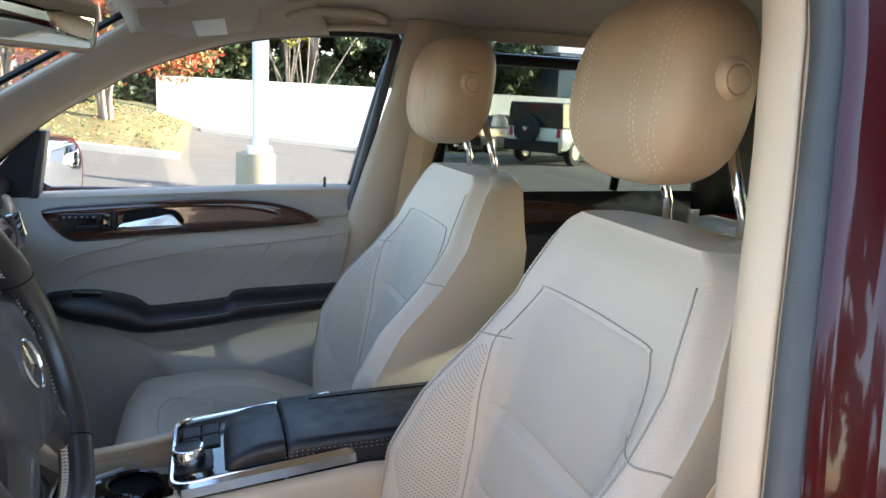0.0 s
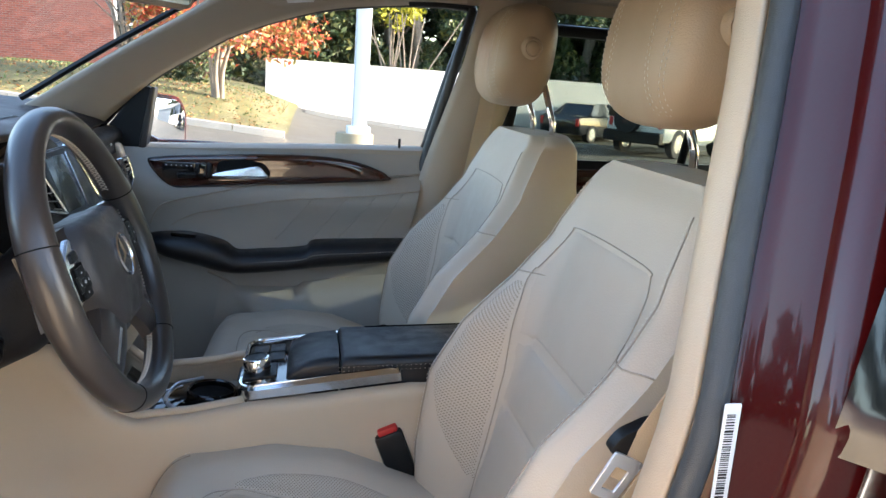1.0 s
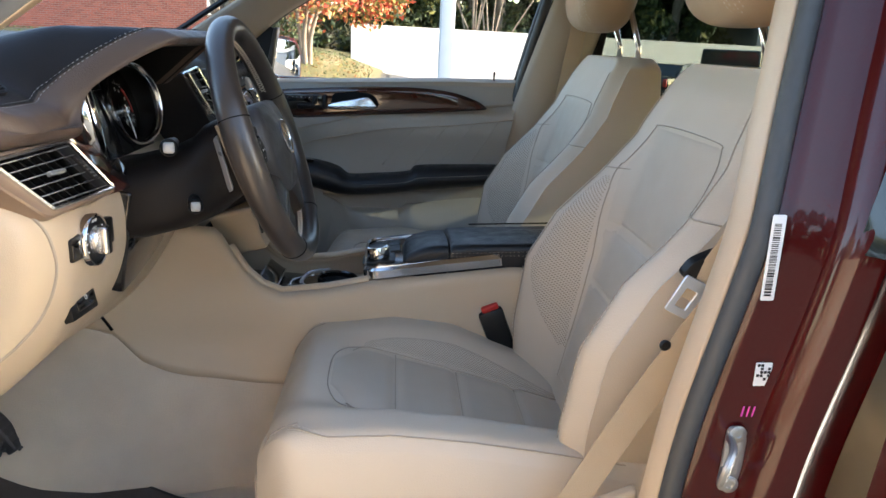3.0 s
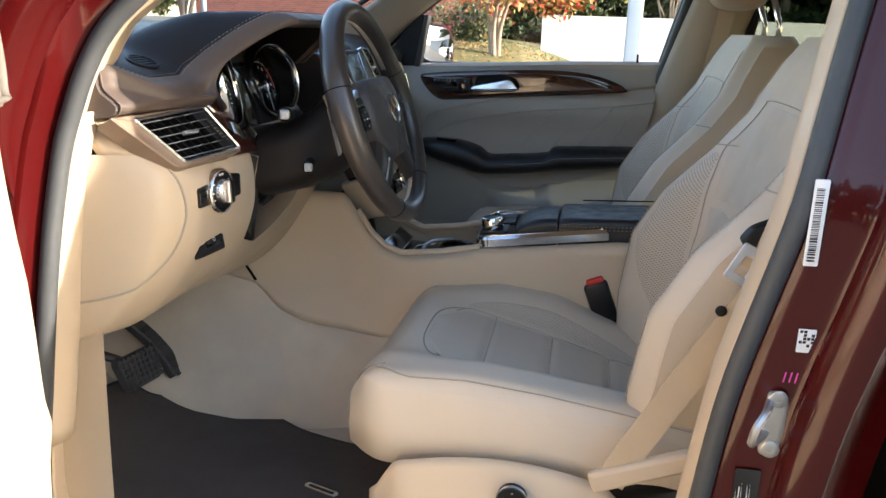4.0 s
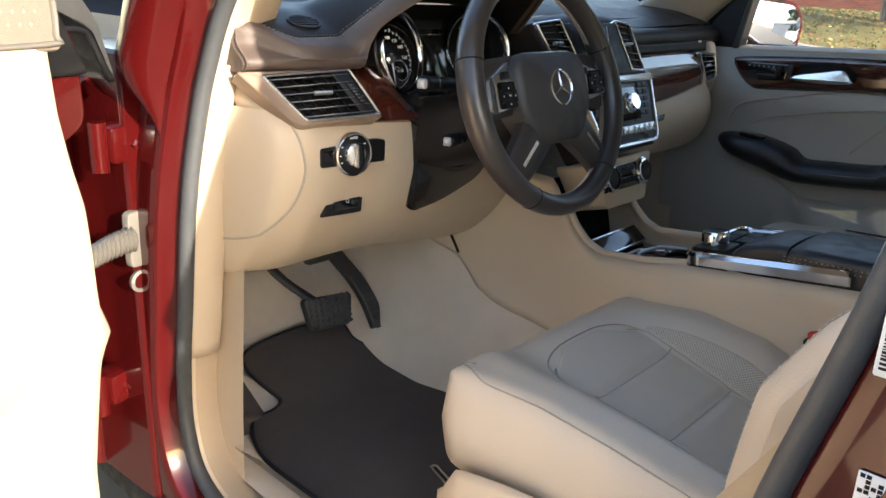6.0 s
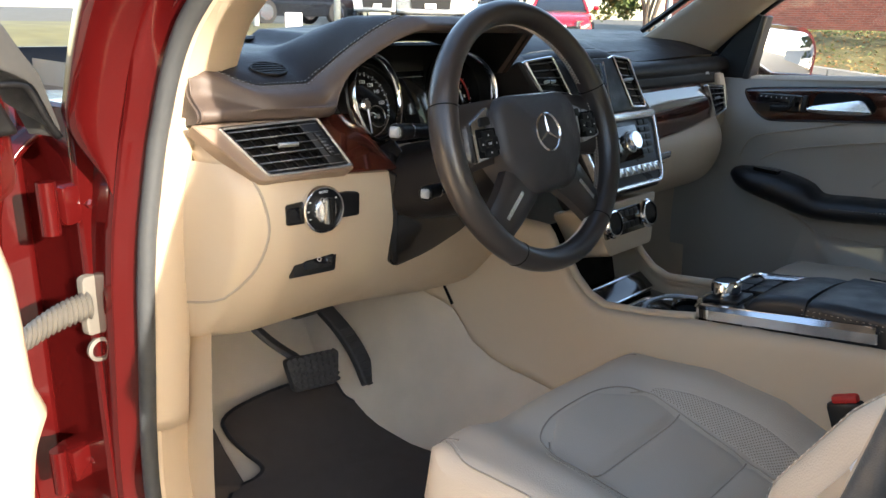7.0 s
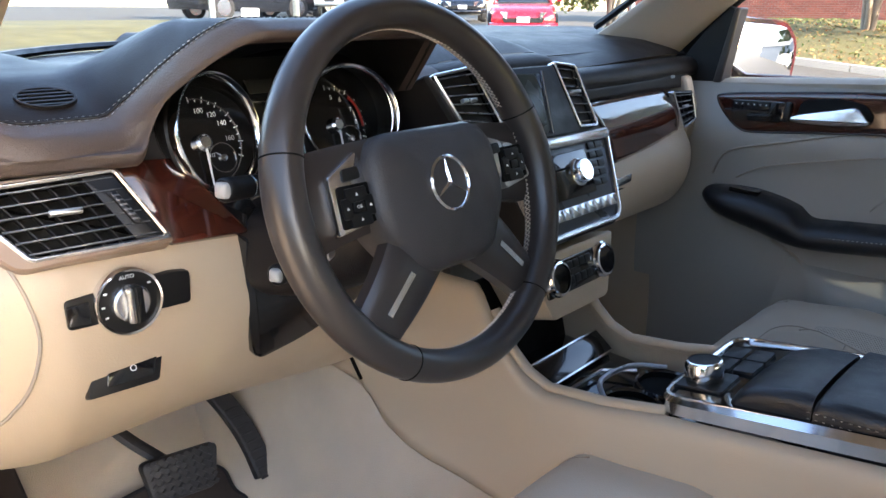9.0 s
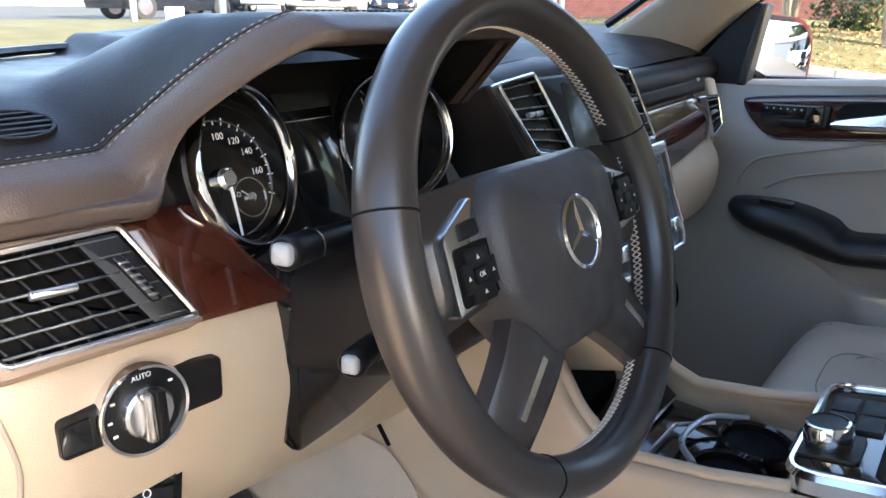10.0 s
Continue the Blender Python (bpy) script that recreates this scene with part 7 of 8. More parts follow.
# door mirror
mir = thing("door_mirror", (0.95, 0.15, 1.09), "garnet red door mirror outside the passenger window", "door mirror")
MP = Plane((0.885, 0.165, 1.163), (0.96, -0.28, 0), (0.0, 0.02, 1))
mo = rpoly([(-0.135, -0.068), (0.092, -0.078), (0.106, 0.018), (0.060, 0.066), (-0.135, 0.078)], [0.025, 0.03, 0.04, 0.05, 0.03])
mk("housing", loft([[MP(a, b, 0.004) for a, b in mo], [MP(a * 1.05, b * 1.06, -0.01) for a, b in mo], [MP(a * 1.0, b * 1.0, -0.06) for a, b in mo], [MP(a * 0.6, b * 0.6, -0.10) for a, b in mo]]), RED, mir, 50, label="garnet red mirror housing")
mk("mirror_glass", slab(MP, offset(mo, 0.010), 0.0, 0.006, 0.001), MIRROR, mir, label="mirror glass")
mk("foot", loft([[(0.80, 0.20, 1.08), (0.80, 0.26, 1.08), (0.80, 0.26, 1.13), (0.80, 0.20, 1.13)], [(0.90, 0.19, 1.07), (0.90, 0.25, 1.07), (0.90, 0.25, 1.12), (0.90, 0.19, 1.12)]]), RED, mir, bevel=0.006)

# rear door on the far side
rd = thing("rear_passenger_door", (0.72, -1.1, 0.42), "shut rear door with dark panel and walnut trim", "car door")
mk("panel", grid(lambda u, v: (0.70 + 0.02 * v, -0.70 - 0.85 * u, 0.45 + 0.68 * v + 0.015 * u), 20, 10), BLACKHIDE, rd, 60, solid=0.02, label="dark door panel")
RDP = Plane((0.70, 0, 0), (0, -1, 0), (0, 0, 1))
mk("wood_trim", slab(RDP, cr([(0.74, 1.085), (1.0, 1.115), (1.25, 1.09), (1.30, 1.07), (1.1, 1.055), (0.74, 1.045)], 4, True), -0.01, 0.02, 0.005), WOOD, rd, 60, label="dark burl walnut trim")
mk("door_handle", slab(RDP, cr([(0.76, 1.058), (0.84, 1.062), (0.86, 1.075), (0.82, 1.088), (0.76, 1.085)], 4, True), 0.018, 0.034, 0.005), SATIN, rd, label="satin silver door handle")
mk("window_frame", tube([(0.735, -0.74, 1.13), (0.735, -0.80, 1.48), (0.735, -1.45, 1.48), (0.735, -1.58, 1.15)], 0.018, 8), BLACK, rd, 180)
mk("window_divider", tube([(0.735, -1.28, 1.14), (0.735, -1.33, 1.48)], 0.012, 8), BLACK, rd, 180)
rg = mk("window_glass", loft([[(0.745, -0.74, 1.12), (0.745, -1.60, 1.13), (0.745, -1.46, 1.50), (0.745, -0.80, 1.50)], [(0.748, -0.74, 1.12), (0.748, -1.60, 1.13), (0.748, -1.46, 1.50), (0.748, -0.80, 1.50)]]), TINTED, rd, 0, label="tinted privacy glass")
mk("far_pillar_outer", rbox((0.73, -0.69, 1.33), (0.03, 0.10, 0.44), 0.01, 2, (14, 0, 0)), BLACK, rd)

# ---- driver's door, wide open ----
dd = thing("driver_door", (-0.93, 0.40, 0.42), "wide open driver's door with almond inner panel and red painted edge", "car door")
DDP = Plane((-0.962, 0.236, 0.45), (0.94, 0.34, 0), (0, 0, 1))    # faces the seat; -u runs out along the open door


def ddedge(v):
    return float(np.interp(v, [-0.05, 0.19, 0.26, 0.325, 0.345, 0.361, 0.385, 0.42, 0.47, 0.52, 0.57, 0.63, 0.70], [-0.050, -0.048, -0.036, -0.024, -0.014, -0.004, -0.016, -0.018, -0.019, -0.022, -0.034, -0.044, -0.048]))


def ddp(u, v):
    a = ddedge(0.74 * v - 0.04) - 0.85 * u
    vv = 0.74 * v - 0.04
    c = 0.012 * sm(0.0, 0.06, u) + 0.05 * math.exp(-((vv - 0.40) / 0.07) ** 2) * sm(0.08, 0.3, u) - 0.05 * (1 - sm(0.0, 0.025, u))
    return DDP(a, vv, c)


mk("inner_panel", grid(ddp, 60, 50), PLASTIC, dd, 60, solid=0.006, label="almond inner door panel")
mk("door_core", slab(DDP, rpoly([(-0.86, -0.05), (-0.05, -0.05), (-0.045, 0.56), (0.025, 0.60), (0.022, 0.70), (-0.02, 0.75), (-0.86, 0.75)], 0.02), -0.17, -0.045, 0.012), RED, dd, label="garnet red painted door shell")
TAUPE = material("taupe_speaker_cloth", (0.17, 0.14, 0.11), 0.8, var=0.08, scale=30, fine=0.4, fine_scale=700)
CORNER = material("dark_grey_plastic", (0.045, 0.045, 0.044), 0.5, var=0.1, scale=20)
BOOT = material("grey_boot_rubber", (0.115, 0.105, 0.09), 0.6, var=0.1, scale=30)
mk("panel_joint", tube([DDP(ddedge(0.306) - 0.85 * k / 20, 0.306 + 0.012 * k / 20, (lambda q: 0.012 * sm(0.0, 0.06, q) + 0.05 * math.exp(-((0.306 - 0.40) / 0.07) ** 2) * sm(0.08, 0.3, q) - 0.05 * (1 - sm(0.0, 0.025, q)))(k / 20) + 0.001) for k in range(1, 21)], 0.0018, 5), SEAM, dd, 180)
spk = mk("speaker_cover", slab(DDP.at(-0.05, 0.694, 0.006), rpoly([(-0.24, 0.0), (-0.006, 0.0), (-0.010, 0.06), (-0.030, 0.13), (-0.24, 0.13)], 0.010), -0.05, 0.012, 0.006), TAUPE, dd, label="taupe perforated speaker cover")
mk("speaker_rim", tube([DDP(a - 0.05, b, 0.018) for a, b in cr([(-0.235, 0.702), (-0.030, 0.702), (-0.016, 0.712), (-0.018, 0.76), (-0.036, 0.815)], 5)], 0.006, 8, flat=0.5), BOOT, spk, 180, label="grey rim of the speaker cover")
for i in range(16):
    for j in range(7):
        mk("hole_dot", slab(DDP.at(-0.280 + 0.0125 * i + 0.006 * (j % 2), 0.722 + 0.0125 * j, 0.0181), [(-0.0022, 0), (0, -0.0022), (0.0022, 0), (0, 0.0022)], -0.002, 0.0004, 0.0002), GROOVE_SHADE, spk, 0)
mk("mirror_corner", loft([[DDP(0.02, 0.66, -0.03), DDP(-0.30, 0.66, -0.03), DDP(-0.12, 0.95, -0.03)], [DDP(0.04, 0.66, -0.10), DDP(-0.30, 0.66, -0.10), DDP(-0.12, 0.95, -0.10)]]), BLACK, dd, bevel=0.006, label="black window corner of the door")
mk("mirror_foot", slab(DDP, rpoly([(-0.10, 0.80), (0.087, 0.774), (0.107, 0.742), (0.128, 0.714), (0.150, 0.640), (0.140, 0.632), (0.112, 0.696), (0.098, 0.706), (-0.10, 0.706)], 0.006), -0.175, -0.125, 0.006), CORNER, dd, label="dark grey mirror foot on the door corner")
mk("corner_gasket", tube([DDP(a, b, -0.127) for a, b in cr([(0.03, 0.703), (0.092, 0.702), (0.110, 0.692), (0.126, 0.660), (0.143, 0.634)], 5)], 0.007, 8, flat=0.7), BLACK, dd, 180, label="black rubber gasket under the mirror foot")
mk("door_pull_switch", slab(DDP.at(-0.165, 0.325, 0.012), rpoly([(-0.03, -0.03), (0.012, -0.03), (0.016, 0.028), (-0.03, 0.024)], 0.006), -0.01, 0.005, 0.002), PIANO, dd, label="black switch in the door panel")

# hinges, check strap and grommets
hg = dd
for x, y, z in ((-0.842, 0.452, 0.986), (-0.855, 0.512, 0.565)):
    mk("hinge_leaf", rbox((x - 0.004, y + 0.010, z), (0.06, 0.05, 0.056), 0.008, 2, (0, 0, 20)), RED, hg)
    mk("hinge_pin", tube([(x - 0.040, y - 0.012, z - 0.036), (x - 0.040, y - 0.012, z + 0.036)], 0.013, 12), RED, hg)
    mk("hinge_bolt", lathe(Plane((x + 0.014, y - 0.015, z), (1, 0.35, 0), (0, 0, 1)), [(0.012, -0.004), (0.012, 0.006), (0.009, 0.009), (0.001, 0.009)], 6), RED, hg)
mk("cable_boot_plate", slab(Plane((-0.841, 0.436, 0.842), (1, 0.2, 0), (0, 0, 1)), rpoly([(-0.018, -0.044), (0.018, -0.044), (0.018, 0.044), (-0.018, 0.044)], 0.010), -0.005, 0.008, 0.003), BOOT, hg, label="grey rubber boot plate")
for k in range(14):
    d = 0.0072 * k
    mk("boot_fold", lathe(Plane((-0.853 - d, 0.423 - 0.15 * d, 0.846 - 2.6 * d * d), (0.1, 1, 0), (4.0 * d, 0, 1)), [(0.015, -0.0036), (0.020, 0.0), (0.015, 0.0036)], 20, cap=True), BOOT, hg)
mk("grommet", lathe(Plane((-0.841, 0.436, 0.772), (1, 0.2, 0), (0, 0, 1)), [(0.017, -0.003), (0.018, 0.003), (0.013, 0.005), (0.012, 0.0)], 24, cap=False), BOOT, hg)

# ---- up under the roof ----
rv = thing("interior_mirror", (0.04, 0.02, 1.46), "interior rear-view mirror in almond housing under the headliner", "rear-view mirror")
RV = Plane((-0.042, 0.040, 1.446), (0.86, -0.5, 0.0), (-0.05, -0.08, 1))
ro = rpoly([(-0.12, -0.036), (0.12, -0.036), (0.125, 0.036), (-0.125, 0.036)], 0.022)
mk("housing", loft([[RV(a, b, 0.004) for a, b in ro], [RV(a * 1.03, b * 1.08, -0.006) for a, b in ro], [RV(a * 0.9, b * 0.85, -0.035) for a, b in ro]]), TRIM, rv, 50)
mk("mirror_glass", slab(RV, offset(ro, 0.006), 0.0, 0.0055, 0.0008), MIRROR, rv, label="mirror glass")
mk("stem", tube([RV(0, 0.0, -0.03), RV(0.0, 0.06, -0.06), RV(0, 0.10, -0.10)], 0.014, 10), TRIM, rv)
vs = thing("sun_visor", (0.40, 0.0, 1.53), "almond cloth sun visor folded up with a white label", "sun visor")
VP = Plane((0.48, -0.15, 1.502), (0.1, -0.98, 0.22), (0.93, 0.1, -0.38))
if VP.n[2] > 0:
    VP = Plane((0.48, -0.15, 1.502), (-0.1, 0.98, -0.22), (0.93, 0.1, -0.38))
mk("panel", slab(VP, rpoly([VP.inv(q) for q in ((0.36, -0.048, 1.52), (0.454, -0.048, 1.486), (0.554, -0.134, 1.471), (0.567, -0.278, 1.506), (0.36, -0.279, 1.58))], 0.02), -0.012, 0.010, 0.008), HEADLINER, vs, label="almond visor panel")
mk("label_sticker", slab(VP, rpoly([VP.inv(q) for q in ((0.468, -0.146, 1.508), (0.48, -0.209, 1.521), (0.555, -0.217, 1.494), (0.538, -0.157, 1.484))], 0.003), 0.010, 0.0108, 0.0003), WHITE, vs, label="plain white sticker")
mk("clip", tube([(0.20, -0.10, 1.525), (0.24, -0.105, 1.515), (0.30, -0.11, 1.515)], 0.006, 8), BLACK, vs)
gh = thing("grab_handle", (0.64, -0.468, 1.55), "almond plastic grab handle on the roof rail", "grab handle")
mk("recess", slab(Plane((0.672, -0.468, 1.568), (0, -1, 0.03), (-0.72, 0, 0.70)), rpoly([(-0.130, -0.026), (0.130, -0.026), (0.130, 0.026), (-0.130, 0.026)], 0.02), -0.008, 0.006, 0.003), TRIM, gh)
mk("bow", tube(cr([(0.658, -0.356, 1.548), (0.640, -0.360, 1.540), (0.628, -0.385, 1.547), (0.622, -0.42, 1.553), (0.620, -0.468, 1.555), (0.622, -0.515, 1.556), (0.628, -0.552, 1.553), (0.640, -0.577, 1.545), (0.658, -0.58, 1.552)], 5), 0.010, 10), TRIM, gh, 180)

# ---- outside ----
LOT = material("worn_concrete_lot", (0.092, 0.082, 0.063), 0.9, var=0.14, scale=0.5, fine=0.5, fine_scale=60)
LAWN = material("autumn_lawn", (0.135, 0.118, 0.040), 0.95, var=0.55, scale=1.4, fine=1.0, fine_scale=30)
KERB = material("kerb_concrete", (0.28, 0.265, 0.235), 0.9, var=0.12, scale=3)
STUCCO = material("white_painted_wall", (0.60, 0.585, 0.545), 0.85, var=0.04, scale=0.8, fine=0.2, fine_scale=20)
POLE = material("white_pole_paint", (0.42, 0.48, 0.53), 0.5, var=0.05)
CONCRETE = material("yellowed_concrete", (0.25, 0.21, 0.135), 0.9, var=0.12, scale=3, fine=0.3, fine_scale=40)
BARK = material("pale_bark", (0.25, 0.20, 0.15), 0.9, var=0.4, scale=6, fine=0.8, fine_scale=40)
GREYWALL = material("blue_grey_wall", (0.20, 0.23, 0.26), 0.8, var=0.06, scale=1)
TYRE = material("tyre_rubber", (0.02, 0.02, 0.02), 0.85, var=0.1)
DARKGLASS = material("car_window", (0.02, 0.025, 0.03), 0.08, 0, 0.05, coat=0.5)


def leafy(name, stops, rough=0.6):
    """Leaves that differ one from another."""
    m = bpy.data.materials.new(name)
    m.use_nodes = True
    nt = m.node_tree
    b = nt.nodes["Principled BSDF"]
    g = nt.nodes.new("ShaderNodeNewGeometry")
    r = nt.nodes.new("ShaderNodeValToRGB")
    while len(r.color_ramp.elements) < len(stops):
        r.color_ramp.elements.new(0.5)
    for e, (p, c) in zip(r.color_ramp.elements, stops):
        e.position, e.color = p, (*c, 1)
    nt.links.new(g.outputs["Random Per Island"], r.inputs[0])
    nt.links.new(r.outputs[0], b.inputs["Base Color"])
    b.inputs["Roughness"].default_value = rough
    return m


GREENS = leafy("woodland_leaves", [(0, (0.015, 0.030, 0.010)), (0.5, (0.035, 0.060, 0.016)), (0.85, (0.075, 0.095, 0.025)), (1.0, (0.18, 0.16, 0.03))])
REDS = leafy("autumn_leaves", [(0, (0.35, 0.03, 0.015)), (0.35, (0.50, 0.09, 0.03)), (0.6, (0.42, 0.20, 0.05)), (0.8, (0.16, 0.16, 0.04)), (1.0, (0.32, 0.28, 0.06))])
LIMES = leafy("shrub_leaves", [(0, (0.03, 0.06, 0.015)), (0.6, (0.09, 0.13, 0.03)), (1.0, (0.20, 0.22, 0.06))])
LITTER = leafy("fallen_leaves", [(0, (0.30, 0.09, 0.03)), (0.5, (0.38, 0.20, 0.07)), (1.0, (0.42, 0.33, 0.12))], 0.8)


def brickwork(name):
    m = material(name, (0.30, 0.10, 0.07), 0.9, 0, 0.2, 3)
    nt = m.node_tree
    b = nt.nodes["Principled BSDF"]
    tc = nt.nodes.new("ShaderNodeTexCoord")
    sx = nt.nodes.new("ShaderNodeSeparateXYZ")
    mp = nt.nodes.new("ShaderNodeCombineXYZ")
    br_ = nt.nodes.new("ShaderNodeTexBrick")
    br_.inputs["Scale"].default_value = 1.0
    br_.inputs["Brick Width"].default_value, br_.inputs["Row Height"].default_value = 0.22, 0.075
    br_.inputs["Mortar Size"].default_value = 0.008
    br_.inputs["Color1"].default_value = (0.26, 0.075, 0.05, 1)
    br_.inputs["Color2"].default_value = (0.17, 0.048, 0.036, 1)
    br_.inputs["Mortar"].default_value = (0.20, 0.14, 0.115, 1)
    nt.links.new(tc.outputs["Object"], sx.inputs[0])
    nt.links.new(sx.outputs[1], mp.inputs[0])
    nt.links.new(sx.outputs[2], mp.inputs[1])
    nt.links.new(mp.outputs[0], br_.inputs[0])
    nt.links.new(br_.outputs["Color"], b.inputs["Base Color"])
    return m


BRICK = brickwork("red_brickwork")


def gz(x, y):
    """Height of the sloping lot and the lawn bank."""
    s = 0.086 * max(-6.0, min(6.2, y)) + 0.32 * sm(12.5, 17.5, y) + 0.012 * max(0.0, min(60.0, y) - 17.5)
    s += 0.46 * sm(14.2, 18.5, x) * sm(-0.6, 2.2, y) * (1 - sm(9.5, 11.0, y))
    return s


ground = thing("ground", (0, 0, 0), "pale sunlit concrete parking lot sloping gently", "ground", "structure")
xs = [-3000, -300, -60, -20] + [-8 + 1.0 * i for i in range(49)] + [45, 60, 90, 300, 3000]
ys = [-3000, -300, -60, -26, -18, -12, -8] + [-6 + 0.75 * i for i in range(69)] + [50, 60, 90, 300, 3000]
def sheet(xs, ys, up):
    return ([(x, y, gz(x, y) + up) for x in xs for y in ys], [(i * len(ys) + j, (i + 1) * len(ys) + j, (i + 1) * len(ys) + j + 1, i * len(ys) + j + 1) for i in range(len(xs) - 1) for j in range(len(ys) - 1)])


mk("lot_surface", sheet(xs, ys, -0.02), LOT, ground)
lawn = thing("lawn", (18, 6, 0.5), "autumn lawn bank with fallen leaves behind a kerb", "lawn", "structure")
mk("grass_bank", sheet([14.25 + 0.5 * i for i in range(40)], [0.25 + 0.5 * i for i in range(22)], 0.06), LAWN, lawn)
mk("grass_strip", sheet([-12 + 1.0 * i for i in range(27)], [9.0 + 0.5 * i for i in range(24)], 0.05), LAWN, lawn)
mk("grass_strip", sheet([23.8 + 0.3 * i for i in range(5)], [-14 + 1.0 * i for i in range(15)], 0.05), LAWN, lawn)
kb1 = thing("kerb", (14.2, 4, 0.1), "pale concrete kerb along the lawn", "kerb", "structure")
for i in range(11):
    y = 0.3 + 1.0 * i
    mk("kerb_stone", ([(x, yy, gz(14.0, yy) + z) for yy in (y, y + 0.985) for x, z in ((14.0, -0.05), (14.02, 0.10), (14.22, 0.11), (14.24, -0.05))], [(0, 1, 5, 4), (1, 2, 6, 5), (2, 3, 7, 6), (0, 3, 2, 1), (4, 5, 6, 7)]), KERB, kb1, 0)
for i in range(14):
    y = 0.0 - 1.0 * i
    mk("kerb_stone", ([(x, yy, gz(23.6, yy) + z) for yy in (y, y - 0.985) for x, z in ((23.6, -0.05), (23.62, 0.10), (23.8, 0.11), (23.82, -0.05))], [(0, 1, 5, 4), (1, 2, 6, 5), (2, 3, 7, 6), (0, 3, 2, 1), (4, 5, 6, 7)]), KERB, kb1, 0)

for i in range(20):
    x = -6.0 + 1.0 * i
    mk("kerb_stone", ([(xx, y, gz(xx, 8.8) + z) for xx in (x, x + 0.985) for y, z in ((8.8, -0.05), (8.82, 0.09), (8.98, 0.10), (9.02, -0.05))], [(0, 1, 5, 4), (1, 2, 6, 5), (2, 3, 7, 6), (0, 3, 2, 1), (4, 5, 6, 7)]), KERB, kb1, 0)


def leaves(n, centre_fn, size, rng, flat=False):
    V, F = [], []
    for _ in range(n):
        c = np.array(centre_fn(rng))
        a, b = np.array([rng.gauss(0, 1) for _ in range(3)]), np.array([rng.gauss(0, 1) for _ in range(3)])
        if flat:
            a[2] *= 0.15
            b[2] *= 0.15
        a /= np.linalg.norm(a)
        b -= a * (a @ b)
        b /= np.linalg.norm(b)
        s = size * rng.uniform(0.6, 1.3)
        k = len(V)
        V += [tuple(c - a * s), tuple(c + b * s * 0.45), tuple(c + a * s), tuple(c - b * s * 0.45)]
        F.append((k, k + 1, k + 2, k + 3))
    return V, F


rng = random.Random(11)
mk("leaf_litter", leaves(5200, lambda r: (lambda x, y: (x, y, gz(x, y) + 0.075))(14.4 + 9 * r.random() ** 1.4, 0.5 + 8 * r.random()), 0.038, rng, True), LITTER, lawn, 0)
tagged(bpy.data.objects["leaf_litter"], kind="stuff")
mk("grass_tufts", leaves(3000, lambda r: (lambda x, y: (x, y, gz(x, y) + 0.09))(14.4 + 12 * r.random(), 0.5 + 10 * r.random()), 0.035, rng), LIMES, lawn, 0)
tagged(bpy.data.objects["grass_tufts"], kind="stuff")


def crown(clumps, per, spread, size, rng):
    """Many small leaves round each clump's middle."""
    g = np.random.default_rng(rng.randrange(1 << 30))
    n = len(clumps) * per
    c = np.repeat(np.array([q[0] for q in clumps], float), per, axis=0)
    r = np.repeat(np.array([q[1] for q in clumps], float), per)
    d = g.normal(size=(n, 3))
    d /= np.linalg.norm(d, axis=1)[:, None]
    c = c + d * (r * g.random(n) ** 0.45)[:, None] * np.array((1, 1, 0.8))
    a = g.normal(size=(n, 3))
    a /= np.linalg.norm(a, axis=1)[:, None]
    b = g.normal(size=(n, 3))
    b -= a * (a * b).sum(axis=1)[:, None]
    b /= np.linalg.norm(b, axis=1)[:, None]
    s = (size * g.uniform(0.6, 1.3, n))[:, None]
    V = np.stack([c - a * s, c + b * s * 0.45, c + a * s, c - b * s * 0.45], axis=1).reshape(-1, 3)
    return V.tolist(), [(k, k + 1, k + 2, k + 3) for k in range(0, 4 * n, 4)]


